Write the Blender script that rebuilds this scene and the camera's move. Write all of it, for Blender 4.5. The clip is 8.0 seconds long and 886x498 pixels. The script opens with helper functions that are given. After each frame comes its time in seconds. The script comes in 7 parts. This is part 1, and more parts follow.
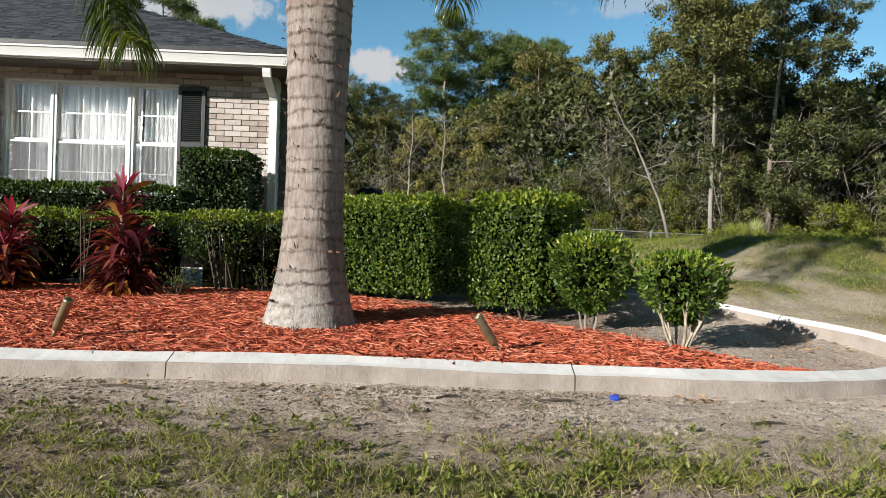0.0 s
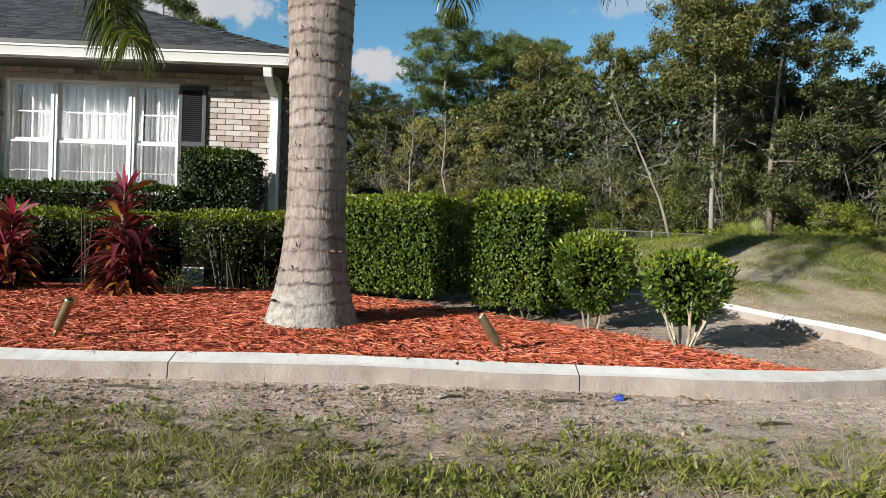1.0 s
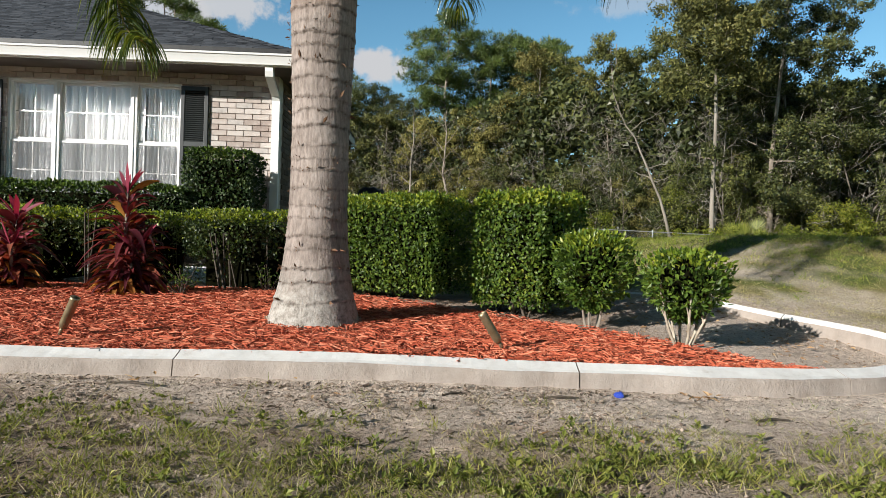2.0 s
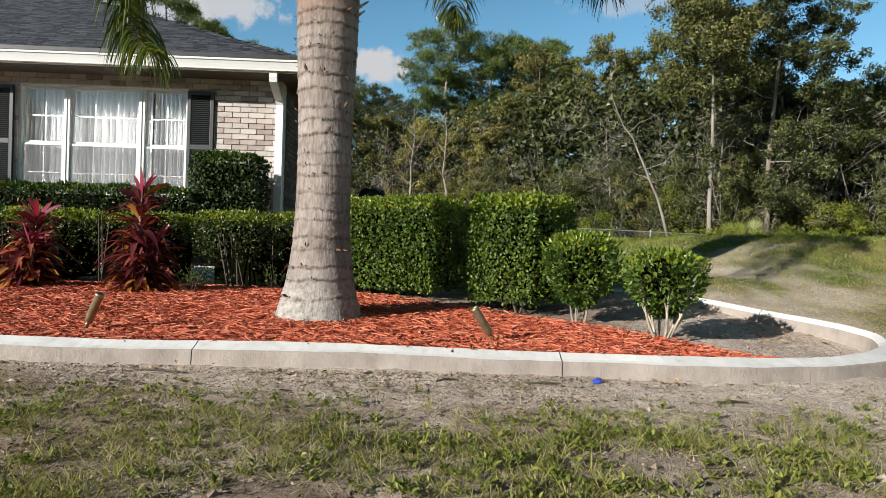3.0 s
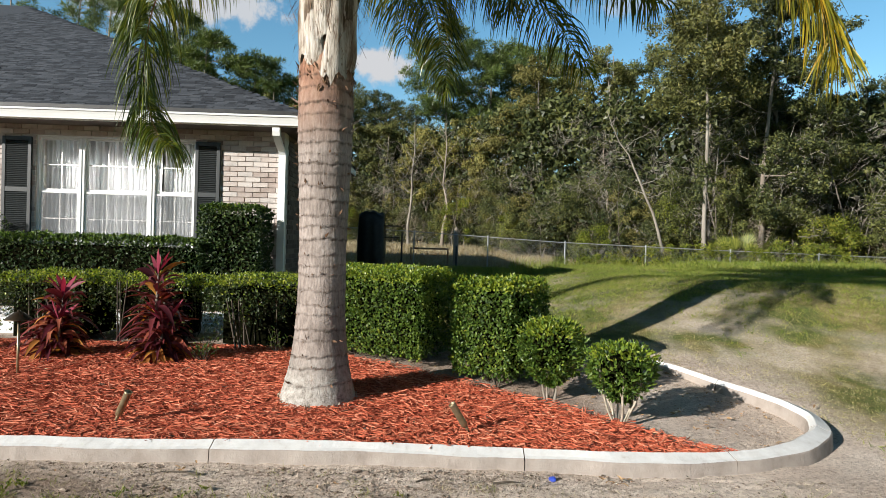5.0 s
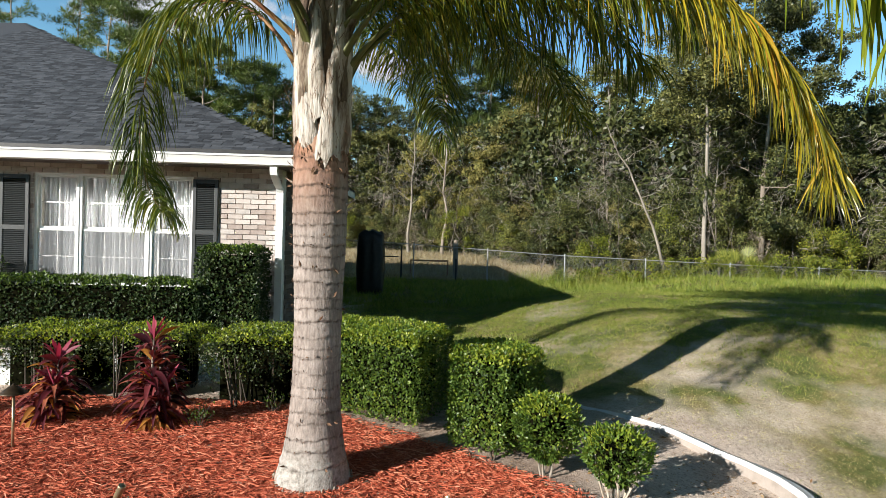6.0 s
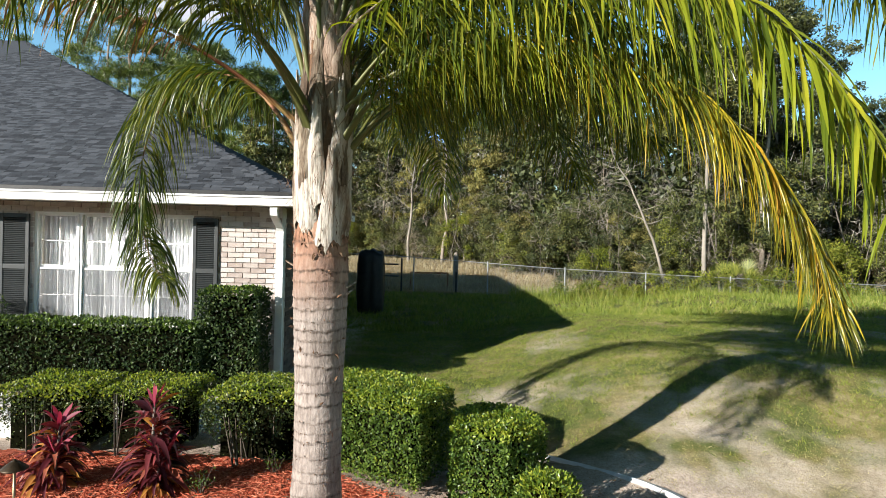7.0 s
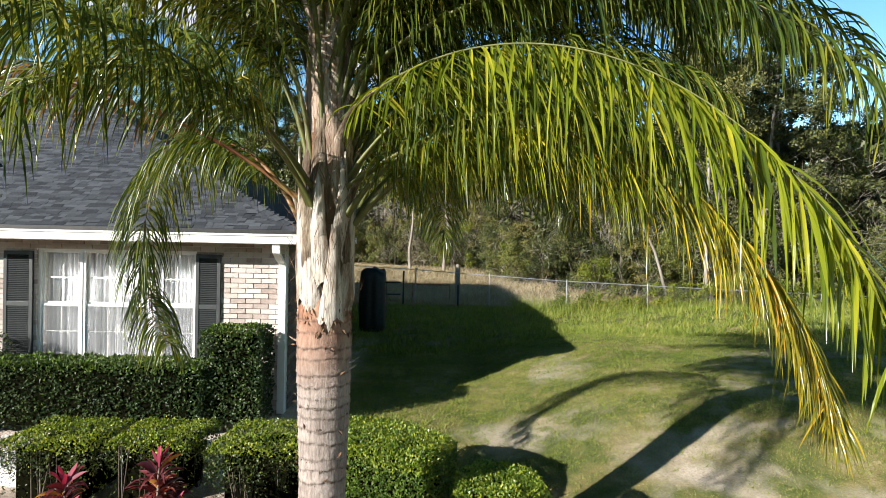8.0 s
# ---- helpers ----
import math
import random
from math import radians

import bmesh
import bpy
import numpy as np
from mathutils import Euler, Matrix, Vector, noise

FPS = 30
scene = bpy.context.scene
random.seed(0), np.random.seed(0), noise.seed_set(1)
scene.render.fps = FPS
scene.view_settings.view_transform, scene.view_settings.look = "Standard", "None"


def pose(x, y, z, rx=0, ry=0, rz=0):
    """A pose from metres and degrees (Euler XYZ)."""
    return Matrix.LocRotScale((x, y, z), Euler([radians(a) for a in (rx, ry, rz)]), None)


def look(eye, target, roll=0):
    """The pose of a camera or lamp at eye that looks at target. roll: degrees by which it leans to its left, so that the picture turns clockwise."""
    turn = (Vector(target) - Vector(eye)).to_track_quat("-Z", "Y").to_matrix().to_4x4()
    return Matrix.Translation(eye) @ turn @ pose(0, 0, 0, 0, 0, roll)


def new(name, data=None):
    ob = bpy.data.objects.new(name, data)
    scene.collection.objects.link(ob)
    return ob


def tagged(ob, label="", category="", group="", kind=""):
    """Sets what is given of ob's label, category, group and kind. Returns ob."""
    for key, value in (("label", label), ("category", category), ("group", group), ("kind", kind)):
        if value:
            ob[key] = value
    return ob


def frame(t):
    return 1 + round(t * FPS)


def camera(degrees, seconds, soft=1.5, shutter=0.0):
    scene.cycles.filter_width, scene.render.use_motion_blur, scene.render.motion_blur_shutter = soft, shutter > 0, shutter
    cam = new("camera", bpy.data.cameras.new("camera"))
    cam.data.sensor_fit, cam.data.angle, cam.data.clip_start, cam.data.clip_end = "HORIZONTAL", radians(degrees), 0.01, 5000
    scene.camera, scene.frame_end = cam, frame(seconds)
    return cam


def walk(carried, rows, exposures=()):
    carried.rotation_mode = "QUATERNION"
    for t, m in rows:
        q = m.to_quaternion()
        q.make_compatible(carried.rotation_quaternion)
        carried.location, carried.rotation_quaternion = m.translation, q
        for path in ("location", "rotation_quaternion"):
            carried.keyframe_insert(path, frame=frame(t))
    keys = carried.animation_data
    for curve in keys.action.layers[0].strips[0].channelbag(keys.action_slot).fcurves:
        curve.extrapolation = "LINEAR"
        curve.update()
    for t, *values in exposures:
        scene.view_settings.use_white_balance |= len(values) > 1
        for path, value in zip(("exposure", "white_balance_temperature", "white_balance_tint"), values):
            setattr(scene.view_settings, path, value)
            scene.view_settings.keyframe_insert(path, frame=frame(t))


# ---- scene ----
cam = camera(72.5, 8.0, soft=0.5)
METRES, EYE, TILT, LEAN, TURN = 2.69, 0.54, -0.5, -1.9, -1.5
ROWS = [
    (0.0, 0.0, 0.0, 0.0, 0.0, 0.0, -0.0),
    (0.5, 0.004, 0.0015, -0.0005, 0.01, -0.0, 0.0),
    (1.0, -0.0044, 0.005, -0.0007, 0.03, -0.01, 0.01),
    (1.5, -0.0063, 0.0058, -0.0028, 0.06, -0.01, -0.0),
    (3.0, 0.0036, -0.086, -0.0027, 0.16, -0.02, 0.05),
    (3.5, 0.0137, -0.1595, -0.0052, 0.2, -0.01, 0.05),
    (4.0, 0.0204, -0.2277, 0.0117, 0.27, -0.04, 0.05),
    (4.5, 0.0336, -0.2459, 0.1021, 0.34, -0.05, 0.14),
    (6.0, 0.0595, -0.241, 0.3873, 0.45, -0.09, 0.29),
    (6.5, 0.0598, -0.2393, 0.4818, 0.46, -0.12, 0.36),
    (7.0, 0.06, -0.2401, 0.5773, 0.46, -0.14, 0.4),
    (7.5, 0.0624, -0.2384, 0.6706, 0.5, -0.08, 0.62),
    (8.0, 0.0599, -0.2464, 0.7494, 0.61, -0.13, 0.68),
]
walk(cam, [(t, pose(0, 0, EYE, TILT, LEAN, TURN) @ pose(METRES * x, METRES * y, METRES * z, 90 + pitch, roll, yaw)) for t, x, y, z, yaw, pitch, roll in ROWS],
     [(0.0, 0.56), (3.0, 0.56), (4.5, 0.60), (5.2, 0.70), (6.0, 0.86), (7.0, 1.09), (8.0, 1.15)])

# ---------------------------------------------------------------- light
SUN_EL, SUN_AZ = radians(20.0), math.atan2(-0.780, -0.625)   # azimuth of the sun from +y towards +x
world = bpy.data.worlds.new("sky")
scene.world = world
world.use_nodes = True
wn = world.node_tree.nodes
sky = wn.new("ShaderNodeTexSky")
sky.sky_type, sky.sun_disc = "NISHITA", False
sky.sun_elevation, sky.sun_rotation = SUN_EL, SUN_AZ
sky.air_density, sky.dust_density, sky.ozone_density = 1.0, 0.0, 1.6
wn["Background"].inputs[1].default_value = 0.033


def sky_nodes():
    """The clear sky, brighter towards the horizon, with a few small clouds in it."""
    nt = world.node_tree
    tc = wn.new("ShaderNodeTexCoord")
    sep = wn.new("ShaderNodeSeparateXYZ")
    nt.links.new(tc.outputs["Generated"], sep.inputs[0])
    low = wn.new("ShaderNodeMapRange")
    low.interpolation_type = "SMOOTHSTEP"
    for key, value in (("From Min", 0.34), ("From Max", 0.66), ("To Min", 3.1), ("To Max", 0.15)):
        low.inputs[key].default_value = value
    nt.links.new(sep.outputs[2], low.inputs["Value"])
    hue = wn.new("ShaderNodeHueSaturation")
    hue.inputs["Hue"].default_value, hue.inputs["Saturation"].default_value = 0.486, 1.22
    nt.links.new(sky.outputs[0], hue.inputs["Color"])
    scale = wn.new("ShaderNodeVectorMath")
    scale.operation = "SCALE"
    nt.links.new(hue.outputs[0], scale.inputs[0])
    nt.links.new(low.outputs[0], scale.inputs["Scale"])
    col = scale.outputs[0]
    puff = wn.new("ShaderNodeTexNoise")
    puff.inputs["Scale"].default_value, puff.inputs["Detail"].default_value, puff.inputs["Roughness"].default_value = 26.0, 7.0, 0.62
    nt.links.new(tc.outputs["Generated"], puff.inputs["Vector"])
    for at, size, dense in (((-0.088, 0.957, 0.274), (0.052, 1.0, 0.030), 1.0), ((-0.318, 0.889, 0.345), (0.085, 1.0, 0.040), 0.9), ((-0.40, 0.85, 0.325), (0.08, 1.0, 0.040), 0.9), ((0.285, 0.888, 0.366), (0.075, 1.0, 0.020), 0.45), ((-0.06, -0.9, 0.42), (0.3, 1.0, 0.05), 0.7), ((0.8, 0.1, 0.5), (1.0, 0.25, 0.06), 0.7)):
        off = wn.new("ShaderNodeVectorMath")
        off.operation = "SUBTRACT"
        off.inputs[1].default_value = at
        nt.links.new(tc.outputs["Generated"], off.inputs[0])
        div = wn.new("ShaderNodeVectorMath")
        div.operation = "DIVIDE"
        div.inputs[1].default_value = size
        nt.links.new(off.outputs[0], div.inputs[0])
        far = wn.new("ShaderNodeVectorMath")
        far.operation = "LENGTH"
        nt.links.new(div.outputs[0], far.inputs[0])
        edge = wn.new("ShaderNodeMath")
        edge.operation = "MULTIPLY_ADD"
        edge.inputs[1].default_value = -2.6
        nt.links.new(puff.outputs[0], edge.inputs[0])
        nt.links.new(far.outputs["Value"], edge.inputs[2])
        mask = wn.new("ShaderNodeMapRange")
        mask.interpolation_type = "SMOOTHSTEP"
        for key, value in (("From Min", -0.15), ("From Max", -0.75), ("To Min", 0.0), ("To Max", dense)):
            mask.inputs[key].default_value = value
        nt.links.new(edge.outputs[0], mask.inputs["Value"])
        blend = wn.new("ShaderNodeMix")
        blend.data_type = "RGBA"
        nt.links.new(mask.outputs[0], blend.inputs[0])
        nt.links.new(col, blend.inputs[6])
        blend.inputs[7].default_value = (12.5, 12.7, 13.2, 1)
        col = blend.outputs[2]
    nt.links.new(col, wn["Background"].inputs[0])


sky_nodes()
sun_data = bpy.data.lights.new("sun", "SUN")
sun_data.energy, sun_data.angle, sun_data.color = 5.0, radians(0.5), (1.0, 0.955, 0.885)
sun = new("sun", sun_data)
TO_SUN = Vector((math.sin(SUN_AZ) * math.cos(SUN_EL), math.cos(SUN_AZ) * math.cos(SUN_EL), math.sin(SUN_EL)))
sun.matrix_world = look(TO_SUN * 60, (0, 0, 0))

# ---------------------------------------------------------------- tools
rng = np.random.default_rng(7)


def mesh_of(name, verts, faces, mats=(), smooth=False, index=None):
    """A mesh from arrays; faces is a list of index arrays of one width each, or of lists."""
    me = bpy.data.meshes.new(name)
    verts = np.asarray(verts, dtype=np.float32).reshape(-1, 3)
    if isinstance(faces, np.ndarray):
        n, k = faces.shape
        me.vertices.add(len(verts))
        me.vertices.foreach_set("co", verts.ravel())
        me.loops.add(n * k)
        me.loops.foreach_set("vertex_index", faces.astype(np.int32).ravel())
        me.polygons.add(n)
        me.polygons.foreach_set("loop_start", np.arange(0, n * k, k, dtype=np.int32))
    else:
        me.from_pydata(verts.tolist(), [], faces)
    for m in (mats if isinstance(mats, (list, tuple)) else (mats,)):
        me.materials.append(m)
    if index is not None:
        me.polygons.foreach_set("material_index", np.asarray(index, dtype=np.int32))
    me.polygons.foreach_set("use_smooth", np.full(len(me.polygons), bool(smooth)))
    me.update(calc_edges=True)
    me.validate()
    return me


def piece(name, me, parent=None, m=None, label=""):
    ob = new(name, me)
    ob.parent = parent
    if m is not None:
        ob.matrix_basis = m
    return tagged(ob, label)


def part(name, bm, material, parent, label="", smooth=False):
    me = bpy.data.meshes.new(name)
    bm.to_mesh(me)
    bm.free()
    me.materials.append(material)
    me.polygons.foreach_set("use_smooth", np.full(len(me.polygons), bool(smooth)))
    return piece(name, me, parent, None, label)


def thing(name, at, label, category, group="", kind=""):
    ob = new(name)
    ob.empty_display_size = 0.1
    ob.location = at
    return tagged(ob, label, category, group, kind)


def box_bm(bm, lo, hi, bevel=0.0):
    lo, hi = Vector(lo), Vector(hi)
    made = bmesh.ops.create_cube(bm, size=1.0, matrix=Matrix.LocRotScale((lo + hi) / 2, None, hi - lo))
    if bevel:
        edges = list({e for v in made["verts"] for e in v.link_edges})
        bmesh.ops.bevel(bm, geom=edges, offset=bevel, segments=2, affect="EDGES", profile=0.6)
    return bm


def box(name, lo, hi, material, parent=None, bevel=0.0, label=""):
    return part(name, box_bm(bmesh.new(), lo, hi, bevel), material, parent, label)


def frames_along(pts):
    pts = np.asarray(pts, float)
    tan = np.gradient(pts, axis=0)
    tan /= np.linalg.norm(tan, axis=1)[:, None] + 1e-9
    ref = np.where(np.abs(tan[:, 2:3]) > 0.95, np.array([[1.0, 0, 0]]), np.array([[0, 0, 1.0]]))
    side = np.cross(tan, ref)
    side /= np.linalg.norm(side, axis=1)[:, None] + 1e-9
    return tan, side, np.cross(side, tan)


def tube(pts, radii, sides=8, flat=1.0):
    """Verts and quads of a tapered tube along pts; flat squeezes it across its upward axis."""
    pts = np.asarray(pts, float)
    radii = np.broadcast_to(np.asarray(radii, float), (len(pts),))
    flat = np.broadcast_to(np.asarray(flat, float), (len(pts),))
    _, side, up = frames_along(pts)
    a = np.linspace(0, 2 * math.pi, sides, endpoint=False)
    v = pts[:, None] + radii[:, None, None] * (np.cos(a)[None, :, None] * side[:, None] + np.sin(a)[None, :, None] * up[:, None] * flat[:, None, None])
    n = len(pts)
    i, j = np.meshgrid(np.arange(n - 1), np.arange(sides), indexing="ij")
    k = (j + 1) % sides
    f = np.stack([i * sides + j, i * sides + k, (i + 1) * sides + k, (i + 1) * sides + j], -1).reshape(-1, 4)
    return v.reshape(-1, 3), f


class Soup:
    """Gathers verts and faces of one width."""

    def __init__(self):
        self.v, self.f, self.n = [], [], 0

    def add(self, v, f):
        self.v.append(np.asarray(v, float).reshape(-1, 3))
        self.f.append(np.asarray(f) + self.n)
        self.n += len(self.v[-1])

    def mesh(self, name, mats, smooth=False):
        return mesh_of(name, np.concatenate(self.v), np.concatenate(self.f), mats, smooth)


def unit(a):
    return a / (np.linalg.norm(a, axis=-1, keepdims=True) + 1e-9)


def leaves(pos, way, nrm, length, width, fold=0.25):
    """Folded leaf blades: each a stem point, two shoulders and a tip, as two triangles."""
    pos, way = np.asarray(pos, float), unit(np.asarray(way, float))
    nrm = unit(nrm - (nrm * way).sum(-1, keepdims=True) * way)
    side = np.cross(way, nrm)
    n = len(pos)
    length = np.broadcast_to(length, (n,))[:, None]
    width = np.broadcast_to(width, (n,))[:, None]
    mid = pos + way * length * 0.45
    v = np.stack([pos, mid + side * width / 2 + nrm * width * fold, pos + way * length, mid - side * width / 2 + nrm * width * fold], 1).reshape(-1, 3)
    b = np.arange(n)[:, None] * 4
    f = np.concatenate([b + [0, 1, 2], b + [0, 2, 3]], 1).reshape(-1, 3)
    return v, f


def far_leaves(pos, way, nrm, length, width):
    """Leaves of distant trees: one pointed face each."""
    way = unit(np.asarray(way, float))
    side = unit(np.cross(way, nrm)) * np.asarray(width)[:, None] / 2
    v = np.stack([pos - side, pos + side, pos + way * np.asarray(length)[:, None]], 1).reshape(-1, 3)
    return v, np.arange(len(pos) * 3).reshape(-1, 3)


def rand_dirs(n, up=0.0):
    d = rng.normal(size=(n, 3))
    d[:, 2] += up
    return unit(d)


def smooth01(v, a, b):
    u = np.clip((v - a) / (b - a), 0, 1)
    return u * u * (3 - 2 * u)


def wave(x, y, s=1.0):
    """A cheap smooth unevenness, about -1 to 1."""
    return (np.sin(x * 1.7 * s + 1.3) * np.cos(y * 1.3 * s + 0.4) + np.sin(x * 0.7 * s - y * 2.1 * s) * 0.6 + np.sin(x * 3.9 * s + y * 3.1 * s + 2.0) * 0.3) / 1.9


LATTICE = np.random.default_rng(11).uniform(0, 1, (256, 256))


def fbm(x, y, scale=1.0, octaves=4, rough=0.55):
    """Smooth random unevenness in the plane, 0 to 1 about 0.5; scale: cells to the metre."""
    total, amp, norm = 0.0, 1.0, 0.0
    for k in range(octaves):
        u, v = np.asarray(x, float) * scale + 17.3 * k, np.asarray(y, float) * scale + 41.7 * k
        i, j = np.floor(u).astype(int), np.floor(v).astype(int)
        a, b = u - i, v - j
        a, b = a * a * (3 - 2 * a), b * b * (3 - 2 * b)
        at = lambda p, q: LATTICE[p % 256, q % 256]
        total = total + amp * (at(i, j) * (1 - a) * (1 - b) + at(i + 1, j) * a * (1 - b) + at(i, j + 1) * (1 - a) * b + at(i + 1, j + 1) * a * b)
        norm += amp
        amp, scale = amp * rough, scale * 2
    return total / norm


# ---------------------------------------------------------------- materials
def new_mat(name):
    m = bpy.data.materials.new(name)
    m.use_nodes = True
    nt = m.node_tree
    return m, nt, nt.nodes["Principled BSDF"]


def node(nt, kind, **values):
    n = nt.nodes.new(kind)
    for key, value in values.items():
        n.inputs[key.replace("_", " ")].default_value = value
    return n


def ramp(nt, source, stops):
    r = nt.nodes.new("ShaderNodeValToRGB")
    while len(r.color_ramp.elements) < len(stops):
        r.color_ramp.elements.new(0.5)
    for e, (p, c) in zip(r.color_ramp.elements, stops):
        e.position, e.color = p, (*c, 1)
    nt.links.new(source, r.inputs[0])
    return r.outputs[0]


def mix(nt, a, b, fac, blend="MIX"):
    m = nt.nodes.new("ShaderNodeMix")
    m.data_type, m.blend_type = "RGBA", blend
    for socket, value in ((m.inputs[6], a), (m.inputs[7], b), (m.inputs[0], fac)):
        if isinstance(value, bpy.types.NodeSocket):
            nt.links.new(value, socket)
        elif isinstance(value, (int, float)):
            socket.default_value = value
        else:
            socket.default_value = (*value, 1)
    return m.outputs[2]


def grain(nt, scale, detail=4.0, rough=0.6, coord="Object", stretch=None):
    tc = nt.nodes.new("ShaderNodeTexCoord")
    out = tc.outputs[coord]
    if stretch:
        mp = nt.nodes.new("ShaderNodeMapping")
        mp.inputs["Scale"].default_value = stretch
        nt.links.new(out, mp.inputs[0])
        out = mp.outputs[0]
    n = node(nt, "ShaderNodeTexNoise", Scale=scale, Detail=detail, Roughness=rough)
    nt.links.new(out, n.inputs["Vector"])
    return n.outputs[0]


def bump(nt, bsdf, height, strength=0.4, distance=0.01):
    b = node(nt, "ShaderNodeBump", Strength=strength, Distance=distance)
    nt.links.new(height, b.inputs["Height"])
    nt.links.new(b.outputs[0], bsdf.inputs["Normal"])


def per_island(nt):
    return nt.nodes.new("ShaderNodeNewGeometry").outputs["Random Per Island"]


def per_object(nt):
    return nt.nodes.new("ShaderNodeObjectInfo").outputs["Random"]


def plain(name, stops, scale=8.0, rough=0.6, metal=0.0, bump_scale=60.0, bump_strength=0.2, distance=0.004, vary=None, stretch=None, spec=0.5):
    """A surface whose colour wanders through stops by noise, with fine relief; vary: 'object' or 'island' shifts it piece by piece."""
    m, nt, b = new_mat(name)
    src = grain(nt, scale, 6.0, 0.65, stretch=stretch)
    if vary:
        extra = per_object(nt) if vary == "object" else per_island(nt)
        mt = nt.nodes.new("ShaderNodeMath")
        mt.operation = "MULTIPLY_ADD"
        nt.links.new(extra, mt.inputs[0])
        mt.inputs[1].default_value = 0.7
        ms = nt.nodes.new("ShaderNodeMath")
        ms.operation = "MULTIPLY_ADD"
        nt.links.new(src, ms.inputs[0])
        ms.inputs[1].default_value, ms.inputs[2].default_value = 0.6, -0.15
        nt.links.new(ms.outputs[0], mt.inputs[2])
        src = mt.outputs[0]
    nt.links.new(ramp(nt, src, stops), b.inputs["Base Color"])
    b.inputs["Roughness"].default_value, b.inputs["Metallic"].default_value = rough, metal
    b.inputs["Specular IOR Level"].default_value = spec
    if bump_strength:
        bump(nt, b, grain(nt, bump_scale, 5.0, 0.7, stretch=stretch), bump_strength, distance)
    return m


def foliage(name, stops, rough=0.4, shine=0.3, patch=0.9, spec=0.5, tint=(1.25, 1.3, 0.5), each=False):
    """Leaves: the colour by leaf and by patch, a soft gloss, and light that shines through."""
    m, nt, b = new_mat(name)
    mt = nt.nodes.new("ShaderNodeMath")
    mt.operation = "MULTIPLY_ADD"
    nt.links.new(per_island(nt), mt.inputs[0])
    mt.inputs[1].default_value = 0.7
    ms = nt.nodes.new("ShaderNodeMath")
    ms.operation = "MULTIPLY_ADD"
    nt.links.new(grain(nt, patch, 3.0, 0.6), ms.inputs[0])
    ms.inputs[1].default_value, ms.inputs[2].default_value = 0.8, -0.25
    nt.links.new(ms.outputs[0], mt.inputs[2])
    col = ramp(nt, mt.outputs[0], stops)
    if each:
        col = mix(nt, col, ramp(nt, per_object(nt), [(0.0, (0.68, 0.70, 0.72)), (0.35, (1.05, 0.98, 0.92)), (0.6, (0.80, 0.86, 0.76)), (1.0, (1.4, 1.32, 1.2))]), 1.0, "MULTIPLY")
    nt.links.new(col, b.inputs["Base Color"])
    b.inputs["Roughness"].default_value = rough
    b.inputs["Specular IOR Level"].default_value = spec
    tr = nt.nodes.new("ShaderNodeBsdfTranslucent")
    nt.links.new(mix(nt, col, tint, 1.0, "MULTIPLY"), tr.inputs[0])
    sh = nt.nodes.new("ShaderNodeMixShader")
    sh.inputs[0].default_value = shine
    nt.links.new(b.outputs[0], sh.inputs[1])
    nt.links.new(tr.outputs[0], sh.inputs[2])
    nt.links.new(sh.outputs[0], nt.nodes["Material Output"].inputs[0])
    return m


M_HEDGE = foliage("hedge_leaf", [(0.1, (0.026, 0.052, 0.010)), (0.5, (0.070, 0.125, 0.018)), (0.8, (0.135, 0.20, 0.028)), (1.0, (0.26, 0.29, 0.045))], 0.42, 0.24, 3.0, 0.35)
# darker copy of hedge_leaf; shade of the thin front sections is put into it
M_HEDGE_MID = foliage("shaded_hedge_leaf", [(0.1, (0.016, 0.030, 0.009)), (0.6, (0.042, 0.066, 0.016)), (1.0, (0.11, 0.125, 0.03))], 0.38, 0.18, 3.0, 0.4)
M_HEDGE_NEW = foliage("hedge_shoot", [(0.1, (0.12, 0.19, 0.020)), (0.6, (0.26, 0.32, 0.035)), (1.0, (0.44, 0.42, 0.06))], 0.35, 0.4, 3.0)
M_HEDGE_DARK = foliage("dark_hedge_leaf", [(0.1, (0.014, 0.03, 0.010)), (0.6, (0.035, 0.062, 0.018)), (1.0, (0.085, 0.11, 0.03))], 0.42, 0.12, 3.0, 0.3)
M_TWIG = plain("hedge_twig", [(0.3, (0.035, 0.027, 0.019)), (0.7, (0.11, 0.088, 0.066))], 30, 0.85)
# near-black: the shade deep inside clipped plants, put into the colour
M_CORE = plain("hedge_shade_core", [(0.3, (0.003, 0.0035, 0.0015)), (0.7, (0.008, 0.008, 0.004))], 20, 0.95, spec=0.0)
M_PALE_STEM = plain("pale_stem", [(0.3, (0.22, 0.18, 0.13)), (0.7, (0.52, 0.46, 0.36))], 25, 0.8)
M_CORDY = foliage("cordyline_leaf", [(0.05, (0.035, 0.010, 0.014)), (0.4, (0.10, 0.020, 0.028)), (0.7, (0.20, 0.045, 0.045)), (0.95, (0.42, 0.15, 0.07))], 0.3, 0.25, 4.0, tint=(1.4, 0.7, 0.6))
M_CORDY_PINK = foliage("cordyline_shoot", [(0.1, (0.14, 0.014, 0.035)), (0.9, (0.34, 0.042, 0.08))], 0.6, 0.3, 4.0, tint=(1.4, 0.7, 0.8))
M_CORDY_OLD = foliage("cordyline_old_leaf", [(0.1, (0.30, 0.11, 0.03)), (0.9, (0.62, 0.30, 0.06))], 0.5, 0.3, 4.0, tint=(1.2, 0.9, 0.5))
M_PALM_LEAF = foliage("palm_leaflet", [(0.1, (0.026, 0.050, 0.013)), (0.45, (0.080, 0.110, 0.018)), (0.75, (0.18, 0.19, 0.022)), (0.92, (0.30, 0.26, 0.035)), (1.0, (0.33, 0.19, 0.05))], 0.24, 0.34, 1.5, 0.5)
